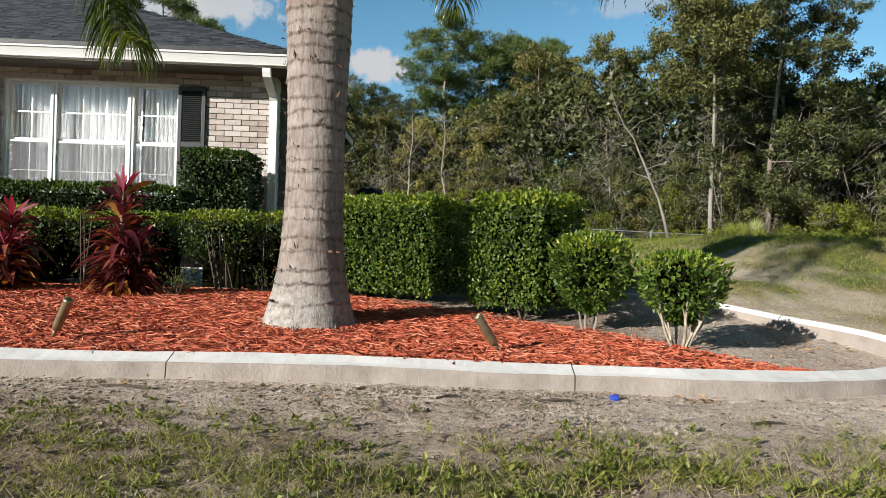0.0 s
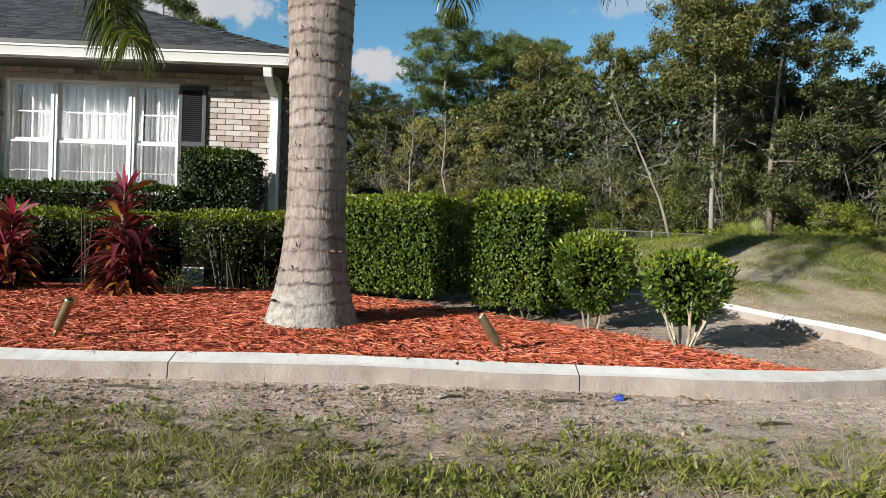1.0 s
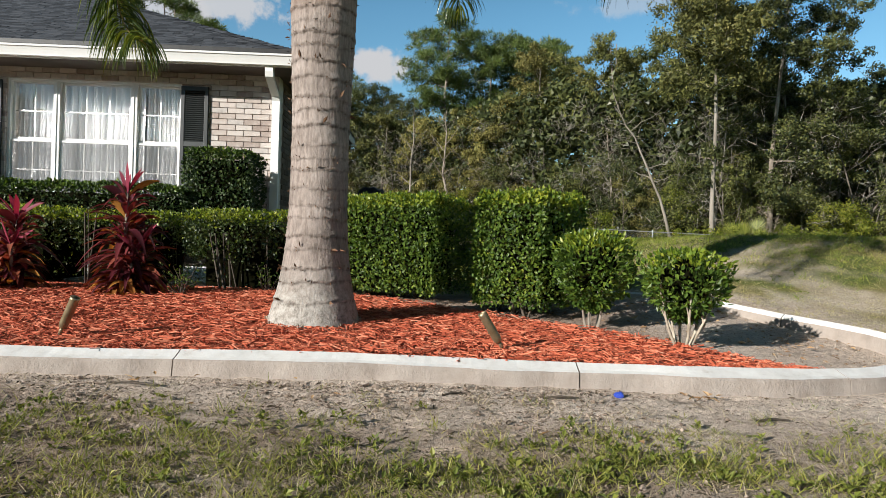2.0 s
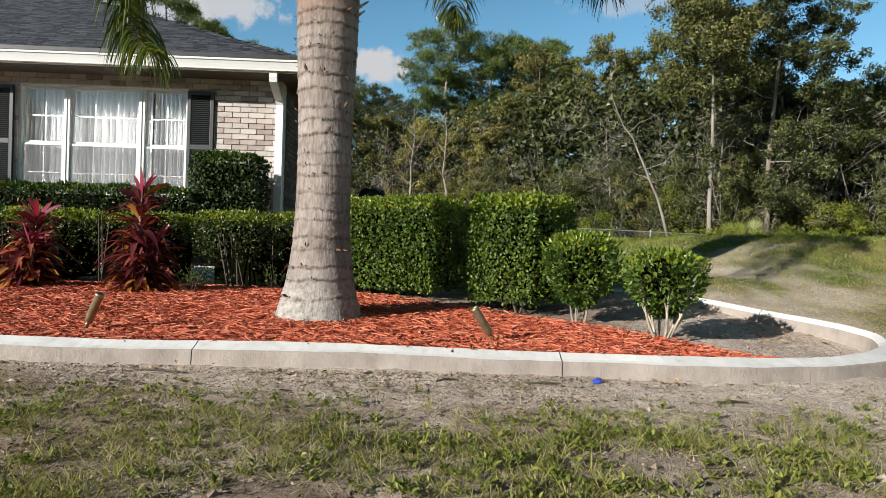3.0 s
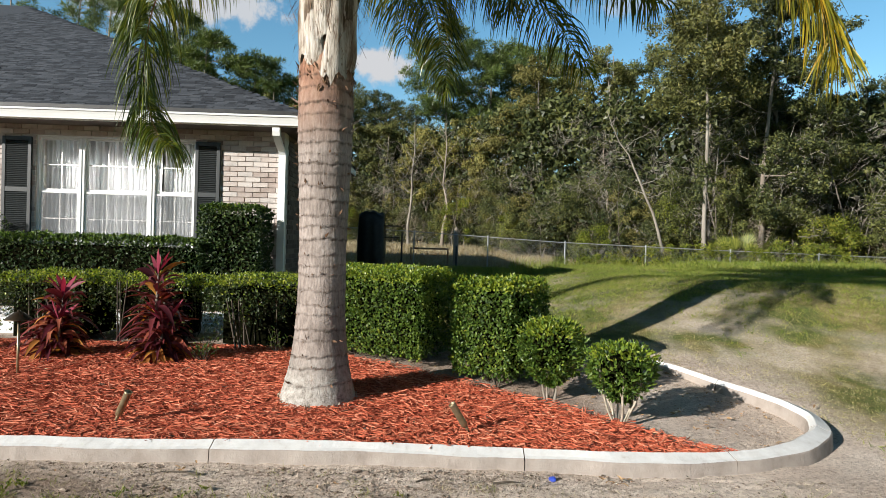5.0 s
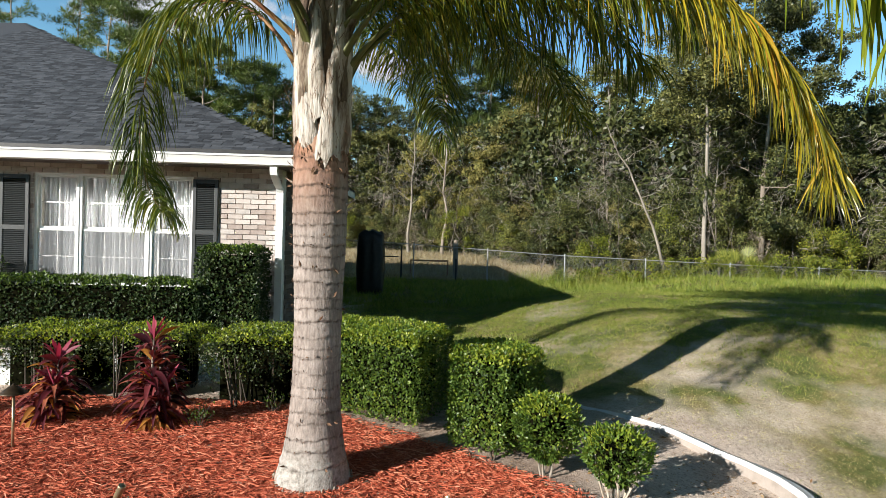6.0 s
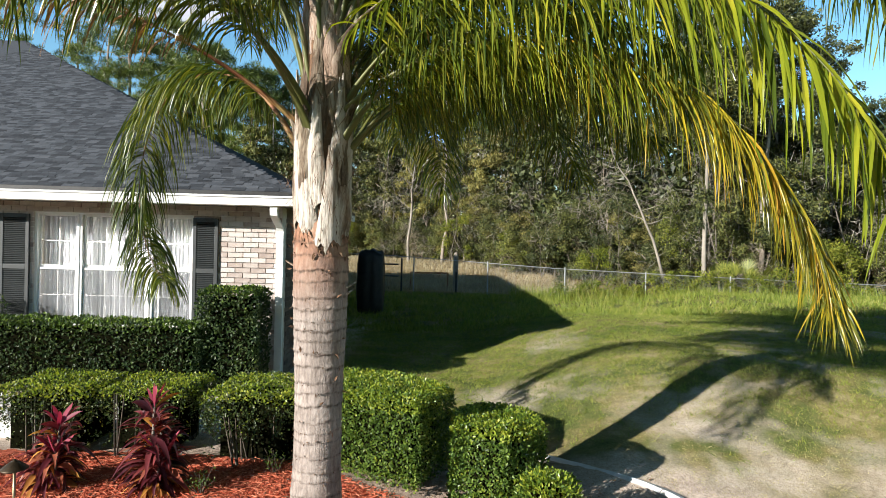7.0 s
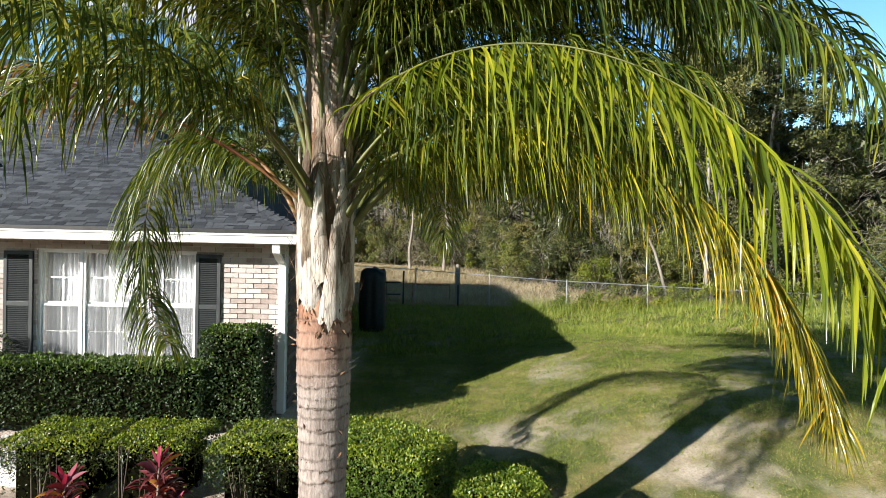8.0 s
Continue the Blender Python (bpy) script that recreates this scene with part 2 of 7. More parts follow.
# lighter copy of palm_leaflet, with the sunlight on these fronds in its colour
M_PALM_LIT = foliage("sunlit_palm_leaflet", [(0.08, (0.050, 0.075, 0.010)), (0.4, (0.125, 0.168, 0.014)), (0.75, (0.245, 0.265, 0.020)), (0.95, (0.44, 0.38, 0.035)), (1.0, (0.40, 0.23, 0.05))], 0.20, 0.34, 1.5)
M_PALM_YELLOW = foliage("yellowed_palm_leaflet", [(0.1, (0.055, 0.070, 0.012)), (0.45, (0.16, 0.16, 0.016)), (0.75, (0.40, 0.31, 0.022)), (1.0, (0.42, 0.20, 0.03))], 0.3, 0.35, 1.5, tint=(1.2, 1.1, 0.4))
M_PALM_MID = foliage("mid_green_palm_leaflet", [(0.1, (0.024, 0.046, 0.010)), (0.45, (0.072, 0.105, 0.016)), (0.75, (0.15, 0.17, 0.02)), (0.95, (0.30, 0.27, 0.04))], 0.34, 0.30, 1.5, 0.35)
M_PALM_DRY = foliage("dry_palm_leaflet", [(0.1, (0.10, 0.05, 0.02)), (0.6, (0.28, 0.15, 0.06)), (1.0, (0.42, 0.28, 0.12))], 0.6, 0.25, 1.5)
M_PETIOLE = plain("palm_stalk", [(0.2, (0.05, 0.06, 0.016)), (0.6, (0.12, 0.125, 0.030)), (0.9, (0.24, 0.18, 0.07))], 7, 0.55, stretch=(1, 1, 0.2))
M_PETIOLE_RED = plain("browned_palm_stalk", [(0.2, (0.09, 0.035, 0.018)), (0.45, (0.20, 0.075, 0.03)), (0.65, (0.27, 0.19, 0.06)), (0.9, (0.34, 0.29, 0.10))], 5, 0.6)


def sheath(name, stops, scale):
    """Weathered leaf bases: long dark cracks over a mottled pale skin."""
    m, nt, b = new_mat(name)
    crack = grain(nt, 11, 7, 0.75, stretch=(4.5, 4.5, 0.35))
    col = ramp(nt, grain(nt, scale, 6, 0.7, stretch=(2.0, 2.0, 0.45)), stops)
    col = mix(nt, col, ramp(nt, crack, [(0.36, (0.16, 0.11, 0.075)), (0.46, (0.75, 0.70, 0.64)), (0.6, (1.0, 1.0, 1.0))]), 0.9, "MULTIPLY")
    nt.links.new(col, b.inputs["Base Color"])
    b.inputs["Roughness"].default_value = 0.9
    bump(nt, b, crack, 1.0, 0.015)
    return m


M_SHEATH = sheath("leaf_sheath", [(0.30, (0.05, 0.032, 0.022)), (0.46, (0.13, 0.09, 0.06)), (0.56, (0.34, 0.29, 0.22)), (0.70, (0.56, 0.50, 0.43)), (0.85, (0.20, 0.19, 0.09))], 4)
M_BOOT = sheath("palm_boot", [(0.30, (0.09, 0.055, 0.035)), (0.42, (0.30, 0.22, 0.16)), (0.52, (0.60, 0.55, 0.49)), (0.68, (0.78, 0.75, 0.70)), (0.85, (0.50, 0.44, 0.37))], 4)
M_YOUNG = sheath("young_leaf_sheath", [(0.30, (0.16, 0.10, 0.07)), (0.45, (0.42, 0.31, 0.24)), (0.6, (0.66, 0.56, 0.48)), (0.8, (0.40, 0.36, 0.17))], 3)
M_FIBRE = plain("palm_fibre", [(0.2, (0.04, 0.022, 0.012)), (0.7, (0.20, 0.11, 0.06))], 30, 0.95)
M_CHIP = plain("red_mulch", [(0.05, (0.12, 0.025, 0.012)), (0.3, (0.40, 0.072, 0.030)), (0.6, (0.59, 0.145, 0.070)), (0.85, (0.70, 0.26, 0.15)), (1.0, (0.70, 0.48, 0.36))], 30, 0.85, bump_scale=150, bump_strength=0.4, vary="island")
M_CHIP_BASE = plain("mulch_bed", [(0.3, (0.30, 0.052, 0.024)), (0.55, (0.48, 0.100, 0.045)), (0.8, (0.58, 0.16, 0.075))], 26, 0.95, bump_scale=50, bump_strength=1.0, distance=0.02)
M_GRASS = foliage("grass_blade", [(0.05, (0.075, 0.105, 0.016)), (0.4, (0.15, 0.215, 0.024)), (0.7, (0.27, 0.30, 0.045)), (1.0, (0.46, 0.38, 0.15))], 0.55, 0.35, 0.9)
M_TURF = foliage("front_lawn_blade", [(0.05, (0.09, 0.11, 0.02)), (0.4, (0.20, 0.22, 0.04)), (0.75, (0.34, 0.32, 0.08)), (1.0, (0.54, 0.46, 0.24))], 0.6, 0.3, 0.8)
M_STRAW = foliage("dry_grass_blade", [(0.1, (0.15, 0.115, 0.07)), (0.6, (0.34, 0.285, 0.175)), (1.0, (0.54, 0.475, 0.34))], 0.7, 0.25, 0.5)
M_WEED = foliage("broad_weed_leaf", [(0.1, (0.075, 0.10, 0.020)), (0.6, (0.18, 0.205, 0.038)), (1.0, (0.34, 0.32, 0.08))], 0.5, 0.25, 2.0, 0.35)
M_BRASS = plain("aged_brass", [(0.3, (0.24, 0.18, 0.10)), (0.7, (0.44, 0.36, 0.23))], 20, 0.36, 0.7, 80, 0.1)
M_BRONZE = plain("dark_bronze", [(0.3, (0.05, 0.035, 0.022)), (0.7, (0.11, 0.08, 0.05))], 20, 0.45, 0.8, 80, 0.15)
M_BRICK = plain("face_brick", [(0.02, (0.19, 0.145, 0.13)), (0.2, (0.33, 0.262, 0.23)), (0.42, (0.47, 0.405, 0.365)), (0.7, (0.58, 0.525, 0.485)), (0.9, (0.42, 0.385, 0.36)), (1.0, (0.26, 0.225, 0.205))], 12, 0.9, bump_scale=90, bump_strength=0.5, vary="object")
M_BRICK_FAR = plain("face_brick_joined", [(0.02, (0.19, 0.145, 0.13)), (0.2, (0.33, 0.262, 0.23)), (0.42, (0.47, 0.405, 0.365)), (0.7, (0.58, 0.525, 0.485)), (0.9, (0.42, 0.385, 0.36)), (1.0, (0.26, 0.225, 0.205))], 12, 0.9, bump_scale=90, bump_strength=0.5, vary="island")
# darker copy of face_brick; the side wall's shade is in the colour
M_BRICK_SHADE = plain("shaded_side_brick", [(0.05, (0.07, 0.05, 0.04)), (0.5, (0.13, 0.095, 0.075)), (0.95, (0.20, 0.155, 0.125))], 12, 0.9, bump_scale=90, bump_strength=0.5, vary="island")
M_MORTAR = plain("mortar", [(0.3, (0.52, 0.48, 0.43)), (0.7, (0.66, 0.62, 0.56))], 30, 0.95, bump_scale=120, bump_strength=0.5)
# brown, darkened in its colour for the shade under the eave
M_SOFFIT = plain("shaded_brown_soffit", [(0.3, (0.075, 0.055, 0.042)), (0.7, (0.105, 0.08, 0.062))], 4, 0.7, bump_strength=0.1)
M_WHITE = plain("white_paint", [(0.3, (0.74, 0.74, 0.72)), (0.7, (0.82, 0.82, 0.80))], 3, 0.45, bump_strength=0.05)
M_SHUTTER = plain("charcoal_shutter_paint", [(0.3, (0.022, 0.026, 0.028)), (0.7, (0.042, 0.047, 0.046))], 5, 0.5, bump_strength=0.1)
M_SHINGLE = plain("asphalt_shingle", [(0.05, (0.026, 0.029, 0.034)), (0.5, (0.056, 0.062, 0.072)), (0.95, (0.100, 0.109, 0.124))], 40, 0.95, bump_scale=300, bump_strength=0.5, vary="object", spec=0.1)
M_SHINGLE_FAR = plain("asphalt_shingle_joined", [(0.05, (0.026, 0.029, 0.034)), (0.5, (0.056, 0.062, 0.072)), (0.95, (0.100, 0.109, 0.124))], 40, 0.95, bump_scale=300, bump_strength=0.5, vary="island", spec=0.1)
M_BLACK = plain("black_metal", [(0.3, (0.012, 0.012, 0.012)), (0.7, (0.03, 0.03, 0.03))], 10, 0.5, 0.2)
M_GALV = plain("galvanised_steel", [(0.3, (0.26, 0.27, 0.28)), (0.7, (0.42, 0.43, 0.44))], 15, 0.45, 0.7)
M_BARK = plain("grey_bark", [(0.2, (0.11, 0.09, 0.07)), (0.5, (0.24, 0.20, 0.16)), (0.8, (0.40, 0.36, 0.30))], 5, 0.95, bump_scale=25, bump_strength=0.8, distance=0.03, stretch=(1, 1, 0.25))
M_STEM = plain("dark_sapling_bark", [(0.3, (0.06, 0.05, 0.04)), (0.7, (0.19, 0.165, 0.135))], 5, 0.95)
M_BARK_PALE = plain("pale_bark", [(0.2, (0.09, 0.075, 0.06)), (0.5, (0.21, 0.185, 0.15)), (0.8, (0.38, 0.34, 0.285))], 4, 0.9, bump_scale=20, bump_strength=0.5, stretch=(1, 1, 0.3))
M_OAK = foliage("woodland_leaf", [(0.1, (0.038, 0.046, 0.018)), (0.45, (0.100, 0.110, 0.036)), (0.8, (0.19, 0.192, 0.062)), (1.0, (0.32, 0.29, 0.11))], 0.5, 0.12, 0.35, 0.2, each=True)
M_LAUREL = foliage("glossy_dark_leaf", [(0.1, (0.022, 0.032, 0.014)), (0.5, (0.066, 0.082, 0.030)), (0.85, (0.14, 0.152, 0.050)), (1.0, (0.20, 0.20, 0.05))], 0.38, 0.10, 0.35, 0.25, each=True)
M_OLIVE = foliage("olive_thin_leaf", [(0.05, (0.075, 0.075, 0.028)), (0.5, (0.15, 0.145, 0.045)), (0.85, (0.23, 0.21, 0.07)), (1.0, (0.32, 0.27, 0.12))], 0.6, 0.14, 0.35, 0.2, each=True)
M_LIME = foliage("yellow_green_leaf", [(0.1, (0.06, 0.085, 0.014)), (0.5, (0.14, 0.17, 0.022)), (1.0, (0.30, 0.29, 0.05))], 0.5, 0.3, 0.35, 0.2)
M_PINE = foliage("pine_needle", [(0.05, (0.035, 0.060, 0.018)), (0.5, (0.085, 0.125, 0.028)), (0.9, (0.16, 0.20, 0.04)), (1.0, (0.25, 0.24, 0.07))], 0.45, 0.2, 0.5)
M_GREY_TWIG = foliage("bare_grey_twig", [(0.1, (0.12, 0.105, 0.085)), (0.6, (0.24, 0.215, 0.18)), (1.0, (0.40, 0.37, 0.32))], 0.9, 0.05, 0.5, 0.1, (1, 1, 1))
M_BRUSH = foliage("dry_brush", [(0.1, (0.09, 0.07, 0.05)), (0.6, (0.21, 0.175, 0.125)), (1.0, (0.38, 0.33, 0.25))], 0.8, 0.12, 0.5, 0.2)

# ---------------------------------------------------------------- ground
def ground_z(x, y):
    x, y = np.asarray(x, float), np.asarray(y, float)
    z = (0.2 - 0.10 * (1 - smooth01(x, 0.5, 1.8)) * (1 - smooth01(y, 5.2, 7.0))) * smooth01(y, 2.4, 5.0) + 0.006 * wave(x, y, 2.0) + 0.006 * np.exp(-((y - 2.2) / 0.2) ** 2) * (1 - smooth01(x, 1.6, 2.4))
    inside = smooth01(y, 2.28, 2.38) * (1 - smooth01(x, 1.0, 2.2)) * (1 - smooth01(y, 4.0, 5.0))
    z = z + 0.06 * inside
    z = z + 0.020 * np.exp(-((x + 0.58) / 0.75) ** 2 - ((y - 3.05) / 0.55) ** 2)
    rise = smooth01(x, 0.3, 3.4) * smooth01(y + 0.35 * np.clip(x - 3, 0, 4), 3.9, 7.0) * (1 - smooth01(y, 10.5, 17.5) * (1 - smooth01(x, 5.0, 9.0))) * (1 - smooth01(y, 17, 22))
    z = z + rise * (0.52 + 0.05 * wave(x, y, 0.5)) + 0.75 * smooth01(y, 23.5, 38)
    return z


def yard_cover(x, y):
    """How closely the side yard is grown over: thin and sandy on the near slope, greener towards the house and the fence."""
    dry = smooth01(x - 0.76 * (y - 5.3), 1.1, 2.7) * (1 - smooth01(y, 9.5, 12.5))
    thin = np.clip(3.0 * (fbm(x, y, 0.9, 4) - 0.5) + 1.0, 0.5, 1) * np.clip(2.2 * (fbm(x + 5, y + 8, 2.6, 3) - 0.5) + 1.0, 0.6, 1)
    lush = np.clip(1.6 * (fbm(x + 20, y, 0.9, 4) - 0.5) + 1.0, 0.6, 1)
    worn = 0.5 * np.exp(-((x - 1.0) / 0.45) ** 2 - ((y - 6.4) / 0.7) ** 2)
    return np.clip((lush * (1 - worn)) * (1 - dry) + thin * dry, 0, 1)


def ground_sheet():
    def axis(fine_lo, fine_hi, step, mids, far):
        a = list(np.arange(fine_lo, fine_hi, step))
        lo, hi, d = fine_lo, fine_hi, step
        while lo > -far:
            d = min(d * 1.18, far)
            lo -= d
            a.insert(0, lo)
        d = step
        while hi < far:
            a.append(hi)
            d *= mids
            hi += d
        return np.array(a)

    xs = axis(-3.2, 7.0, 0.042, 1.12, 1800)
    ys = axis(0.3, 9.0, 0.06, 1.07, 2500)
    ys = np.unique(np.concatenate([ys, np.arange(0.32, 2.25, 0.0225)]))
    gx, gy = np.meshgrid(xs, ys, indexing="ij")
    gz = ground_z(gx, gy)
    near = np.exp(-((gx / 9) ** 2) - ((gy - 4) / 12) ** 2)
    gz = gz + near * (rng.normal(size=gz.shape) * 0.0025 + 0.003 * wave(gx, gy, 14))
    front_strip = (1 - smooth01(gy, 2.05, 2.2)) * smooth01(gy, 0.2, 0.6) * near * (1 - smooth01(np.abs(gx - 0.3), 3.0, 3.6))
    gz = gz + front_strip * (1 - 0.5 * smooth01(gx, 0.5, 2.5)) * (0.006 * (fbm(gx, gy, 9, 3) - 0.5) + 0.014 * (fbm(gx + 9, gy, 20, 2) - 0.5))
    n, m = gx.shape
    i, j = np.meshgrid(np.arange(n - 1), np.arange(m - 1), indexing="ij")
    f = np.stack([i * m + j, (i + 1) * m + j, (i + 1) * m + j + 1, i * m + j + 1], -1).reshape(-1, 4)
    me = mesh_of("ground", np.stack([gx, gy, gz], -1), f, M_SOIL, True)
    # how grassy the soil is, from bare sand to lawn
    lawn = 1 - smooth01(gy, 1.35, 1.95 + 0.15 * wave(gx, gy, 2.2))
    lawn = lawn * (1 - 0.8 * smooth01(gx, 0.2, 2.4)) * 0.26
    back = smooth01(gy + 0.7 * np.clip(gx - 2.2, 0, 3), 4.0, 5.1) * smooth01(gx, -1.6, -1.0)
    lawn = np.maximum(lawn, np.maximum(back, smooth01(gx, 2.3, 3.3) * smooth01(gy, 2.4, 3.4)) * yard_cover(gx, gy))
    lawn = np.maximum(lawn, smooth01(gy, 12, 15))
    lawn = np.maximum(lawn, 0.85 * (1 - smooth01(gy, 0.1, 0.8)))
    lawn = np.maximum(lawn, 0.7 * (1 - smooth01(gy, 1.2, 2.1)) * smooth01(np.abs(gx - 0.3), 3.2, 4.2))
    field = smooth01(gy, 21.6, 22.4)
    at = me.attributes.new("lawn", "FLOAT_COLOR", "POINT")
    west = 1 - smooth01(gx, -2.2, 0.8)
    front = (1 - smooth01(gy, 1.2 + 0.85 * west, 1.95 + 0.12 * wave(gx, gy, 2.2) + 0.38 * west)) * (1 - 0.9 * smooth01(gx, -0.4, 2.0)) * np.clip(1.5 * fbm(gx, gy, 3.0, 4), 0.2, 1)
    # bed soil darkened here to paint in the shade below the hedges
    bed = smooth01(gy, 2.4, 2.6) * (1 - smooth01(gy, 4.9, 5.3)) * (1 - smooth01(gx, 0.9, 1.7))
    front = np.maximum(front * smooth01(gy, 0.1, 0.8), 0.85 * bed)
    cols = np.stack([lawn, field, front, np.ones_like(lawn)], -1)
    at.data.foreach_set("color", cols.astype(np.float32).ravel())
    return tagged(new("ground", me), "sandy ground with thin patchy lawn", "ground", kind="structure")


def soil_material():
    m, nt, b = new_mat("sandy_soil")
    at = nt.nodes.new("ShaderNodeAttribute")
    at.attribute_name = "lawn"
    sep = nt.nodes.new("ShaderNodeSeparateColor")
    nt.links.new(at.outputs["Color"], sep.inputs[0])
    coarse, fine = grain(nt, 2.2, 6, 0.65), grain(nt, 40, 6, 0.75)
    sand = ramp(nt, coarse, [(0.3, (0.48, 0.40, 0.345)), (0.5, (0.65, 0.56, 0.49)), (0.7, (0.77, 0.69, 0.62))])
    sand = mix(nt, sand, ramp(nt, fine, [(0.34, (0.42, 0.37, 0.33)), (0.5, (1.0, 0.98, 0.95)), (0.7, (1.2, 1.18, 1.15))]), 0.8, "MULTIPLY")
    turf = ramp(nt, grain(nt, 1.3, 7, 0.7), [(0.32, (0.085, 0.105, 0.032)), (0.45, (0.142, 0.168, 0.050)), (0.57, (0.27, 0.235, 0.095)), (0.7, (0.45, 0.38, 0.22))])
    turf = mix(nt, turf, ramp(nt, grain(nt, 55, 5, 0.8), [(0.3, (0.4, 0.4, 0.38)), (0.55, (1.0, 1.0, 1.0))]), 0.8, "MULTIPLY")
    dry = ramp(nt, grain(nt, 0.5, 6, 0.7), [(0.3, (0.26, 0.19, 0.09)), (0.6, (0.40, 0.30, 0.16)), (0.8, (0.30, 0.27, 0.11))])
    mt = nt.nodes.new("ShaderNodeMath")
    mt.operation, mt.use_clamp = "MULTIPLY_ADD", True
    nt.links.new(grain(nt, 3.0, 6, 0.7), mt.inputs[0])
    mt.inputs[1].default_value = -0.9
    mb = nt.nodes.new("ShaderNodeMath")
    mb.operation = "MULTIPLY_ADD"
    nt.links.new(sep.outputs[0], mb.inputs[0])
    mb.inputs[1].default_value, mb.inputs[2].default_value = 1.3, 0.36
    nt.links.new(mb.outputs[0], mt.inputs[2])
    col = mix(nt, sand, turf, mt.outputs[0])
    # brown soil of the front strip; in the bed it carries painted shade
    loam_and_shade = ramp(nt, grain(nt, 9, 6, 0.75), [(0.3, (0.10, 0.066, 0.046)), (0.5, (0.25, 0.175, 0.128)), (0.7, (0.44, 0.345, 0.27))])
    some = nt.nodes.new("ShaderNodeMath")
    some.operation = "MULTIPLY"
    some.inputs[1].default_value = 0.85
    nt.links.new(sep.outputs[2], some.inputs[0])
    col = mix(nt, col, loam_and_shade, some.outputs[0])
    col = mix(nt, col, dry, sep.outputs[1])
    specks = ramp(nt, grain(nt, 120, 4, 0.8), [(0.34, (0.26, 0.20, 0.16)), (0.44, (0.96, 0.93, 0.90)), (0.62, (1.0, 1.0, 1.0)), (0.75, (1.25, 1.22, 1.18))])
    col = mix(nt, col, specks, 0.8, "MULTIPLY")
    nt.links.new(col, b.inputs["Base Color"])
    b.inputs["Roughness"].default_value = 0.97
    b.inputs["Specular IOR Level"].default_value = 0.15
    bump(nt, b, grain(nt, 48, 7, 0.85), 0.8, 0.018)
    return m


M_SOIL = soil_material()
ground = ground_sheet()

# ---------------------------------------------------------------- kerb round the bed
KERB = [(-5.2, 2.33, 0.075), (-4.0, 2.29, 0.080), (-1.9, 2.285, 0.085), (-0.9, 2.315, 0.087), (0.0, 2.315, 0.085), (0.6, 2.298, 0.083), (1.1, 2.262, 0.080), (1.55, 2.30, 0.083), (1.95, 2.43, 0.090), (2.25, 2.63, 0.100),
        (2.40, 2.85, 0.112), (2.42, 3.10, 0.130), (2.34, 3.40, 0.150), (2.19, 3.68, 0.168), (2.03, 4.00, 0.190), (1.82, 4.28, 0.200), (1.5, 4.53, 0.21), (1.1, 4.80, 0.22), (0.6, 5.1, 0.23)]


def spline(points, step):
    p = np.array(points, float)
    out = []
    for k in range(len(p) - 1):
        a, b, c, d = p[max(k - 1, 0)], p[k], p[k + 1], p[min(k + 2, len(p) - 1)]
        n = max(2, int(np.linalg.norm(c - b) / step))
        for u in np.linspace(0, 1, n, endpoint=False):
            out.append(0.5 * (2 * b + (c - a) * u + (2 * a - 5 * b + 4 * c - d) * u * u + (3 * b - a - 3 * c + d) * u ** 3))
    out.append(p[-1])
    return np.array(out)


M_KERB = plain("bare_concrete", [(0.2, (0.21, 0.175, 0.15)), (0.45, (0.32, 0.275, 0.24)), (0.8, (0.42, 0.37, 0.33))], 9, 0.95, bump_scale=70, bump_strength=0.6, distance=0.008, stretch=(1, 1, 0.8))
M_KERB_TOP = plain("white_kerb_paint", [(0.25, (0.46, 0.43, 0.39)), (0.4, (0.64, 0.63, 0.61)), (0.7, (0.74, 0.74, 0.73))], 14, 0.7, bump_scale=60, bump_strength=0.25, distance=0.006)


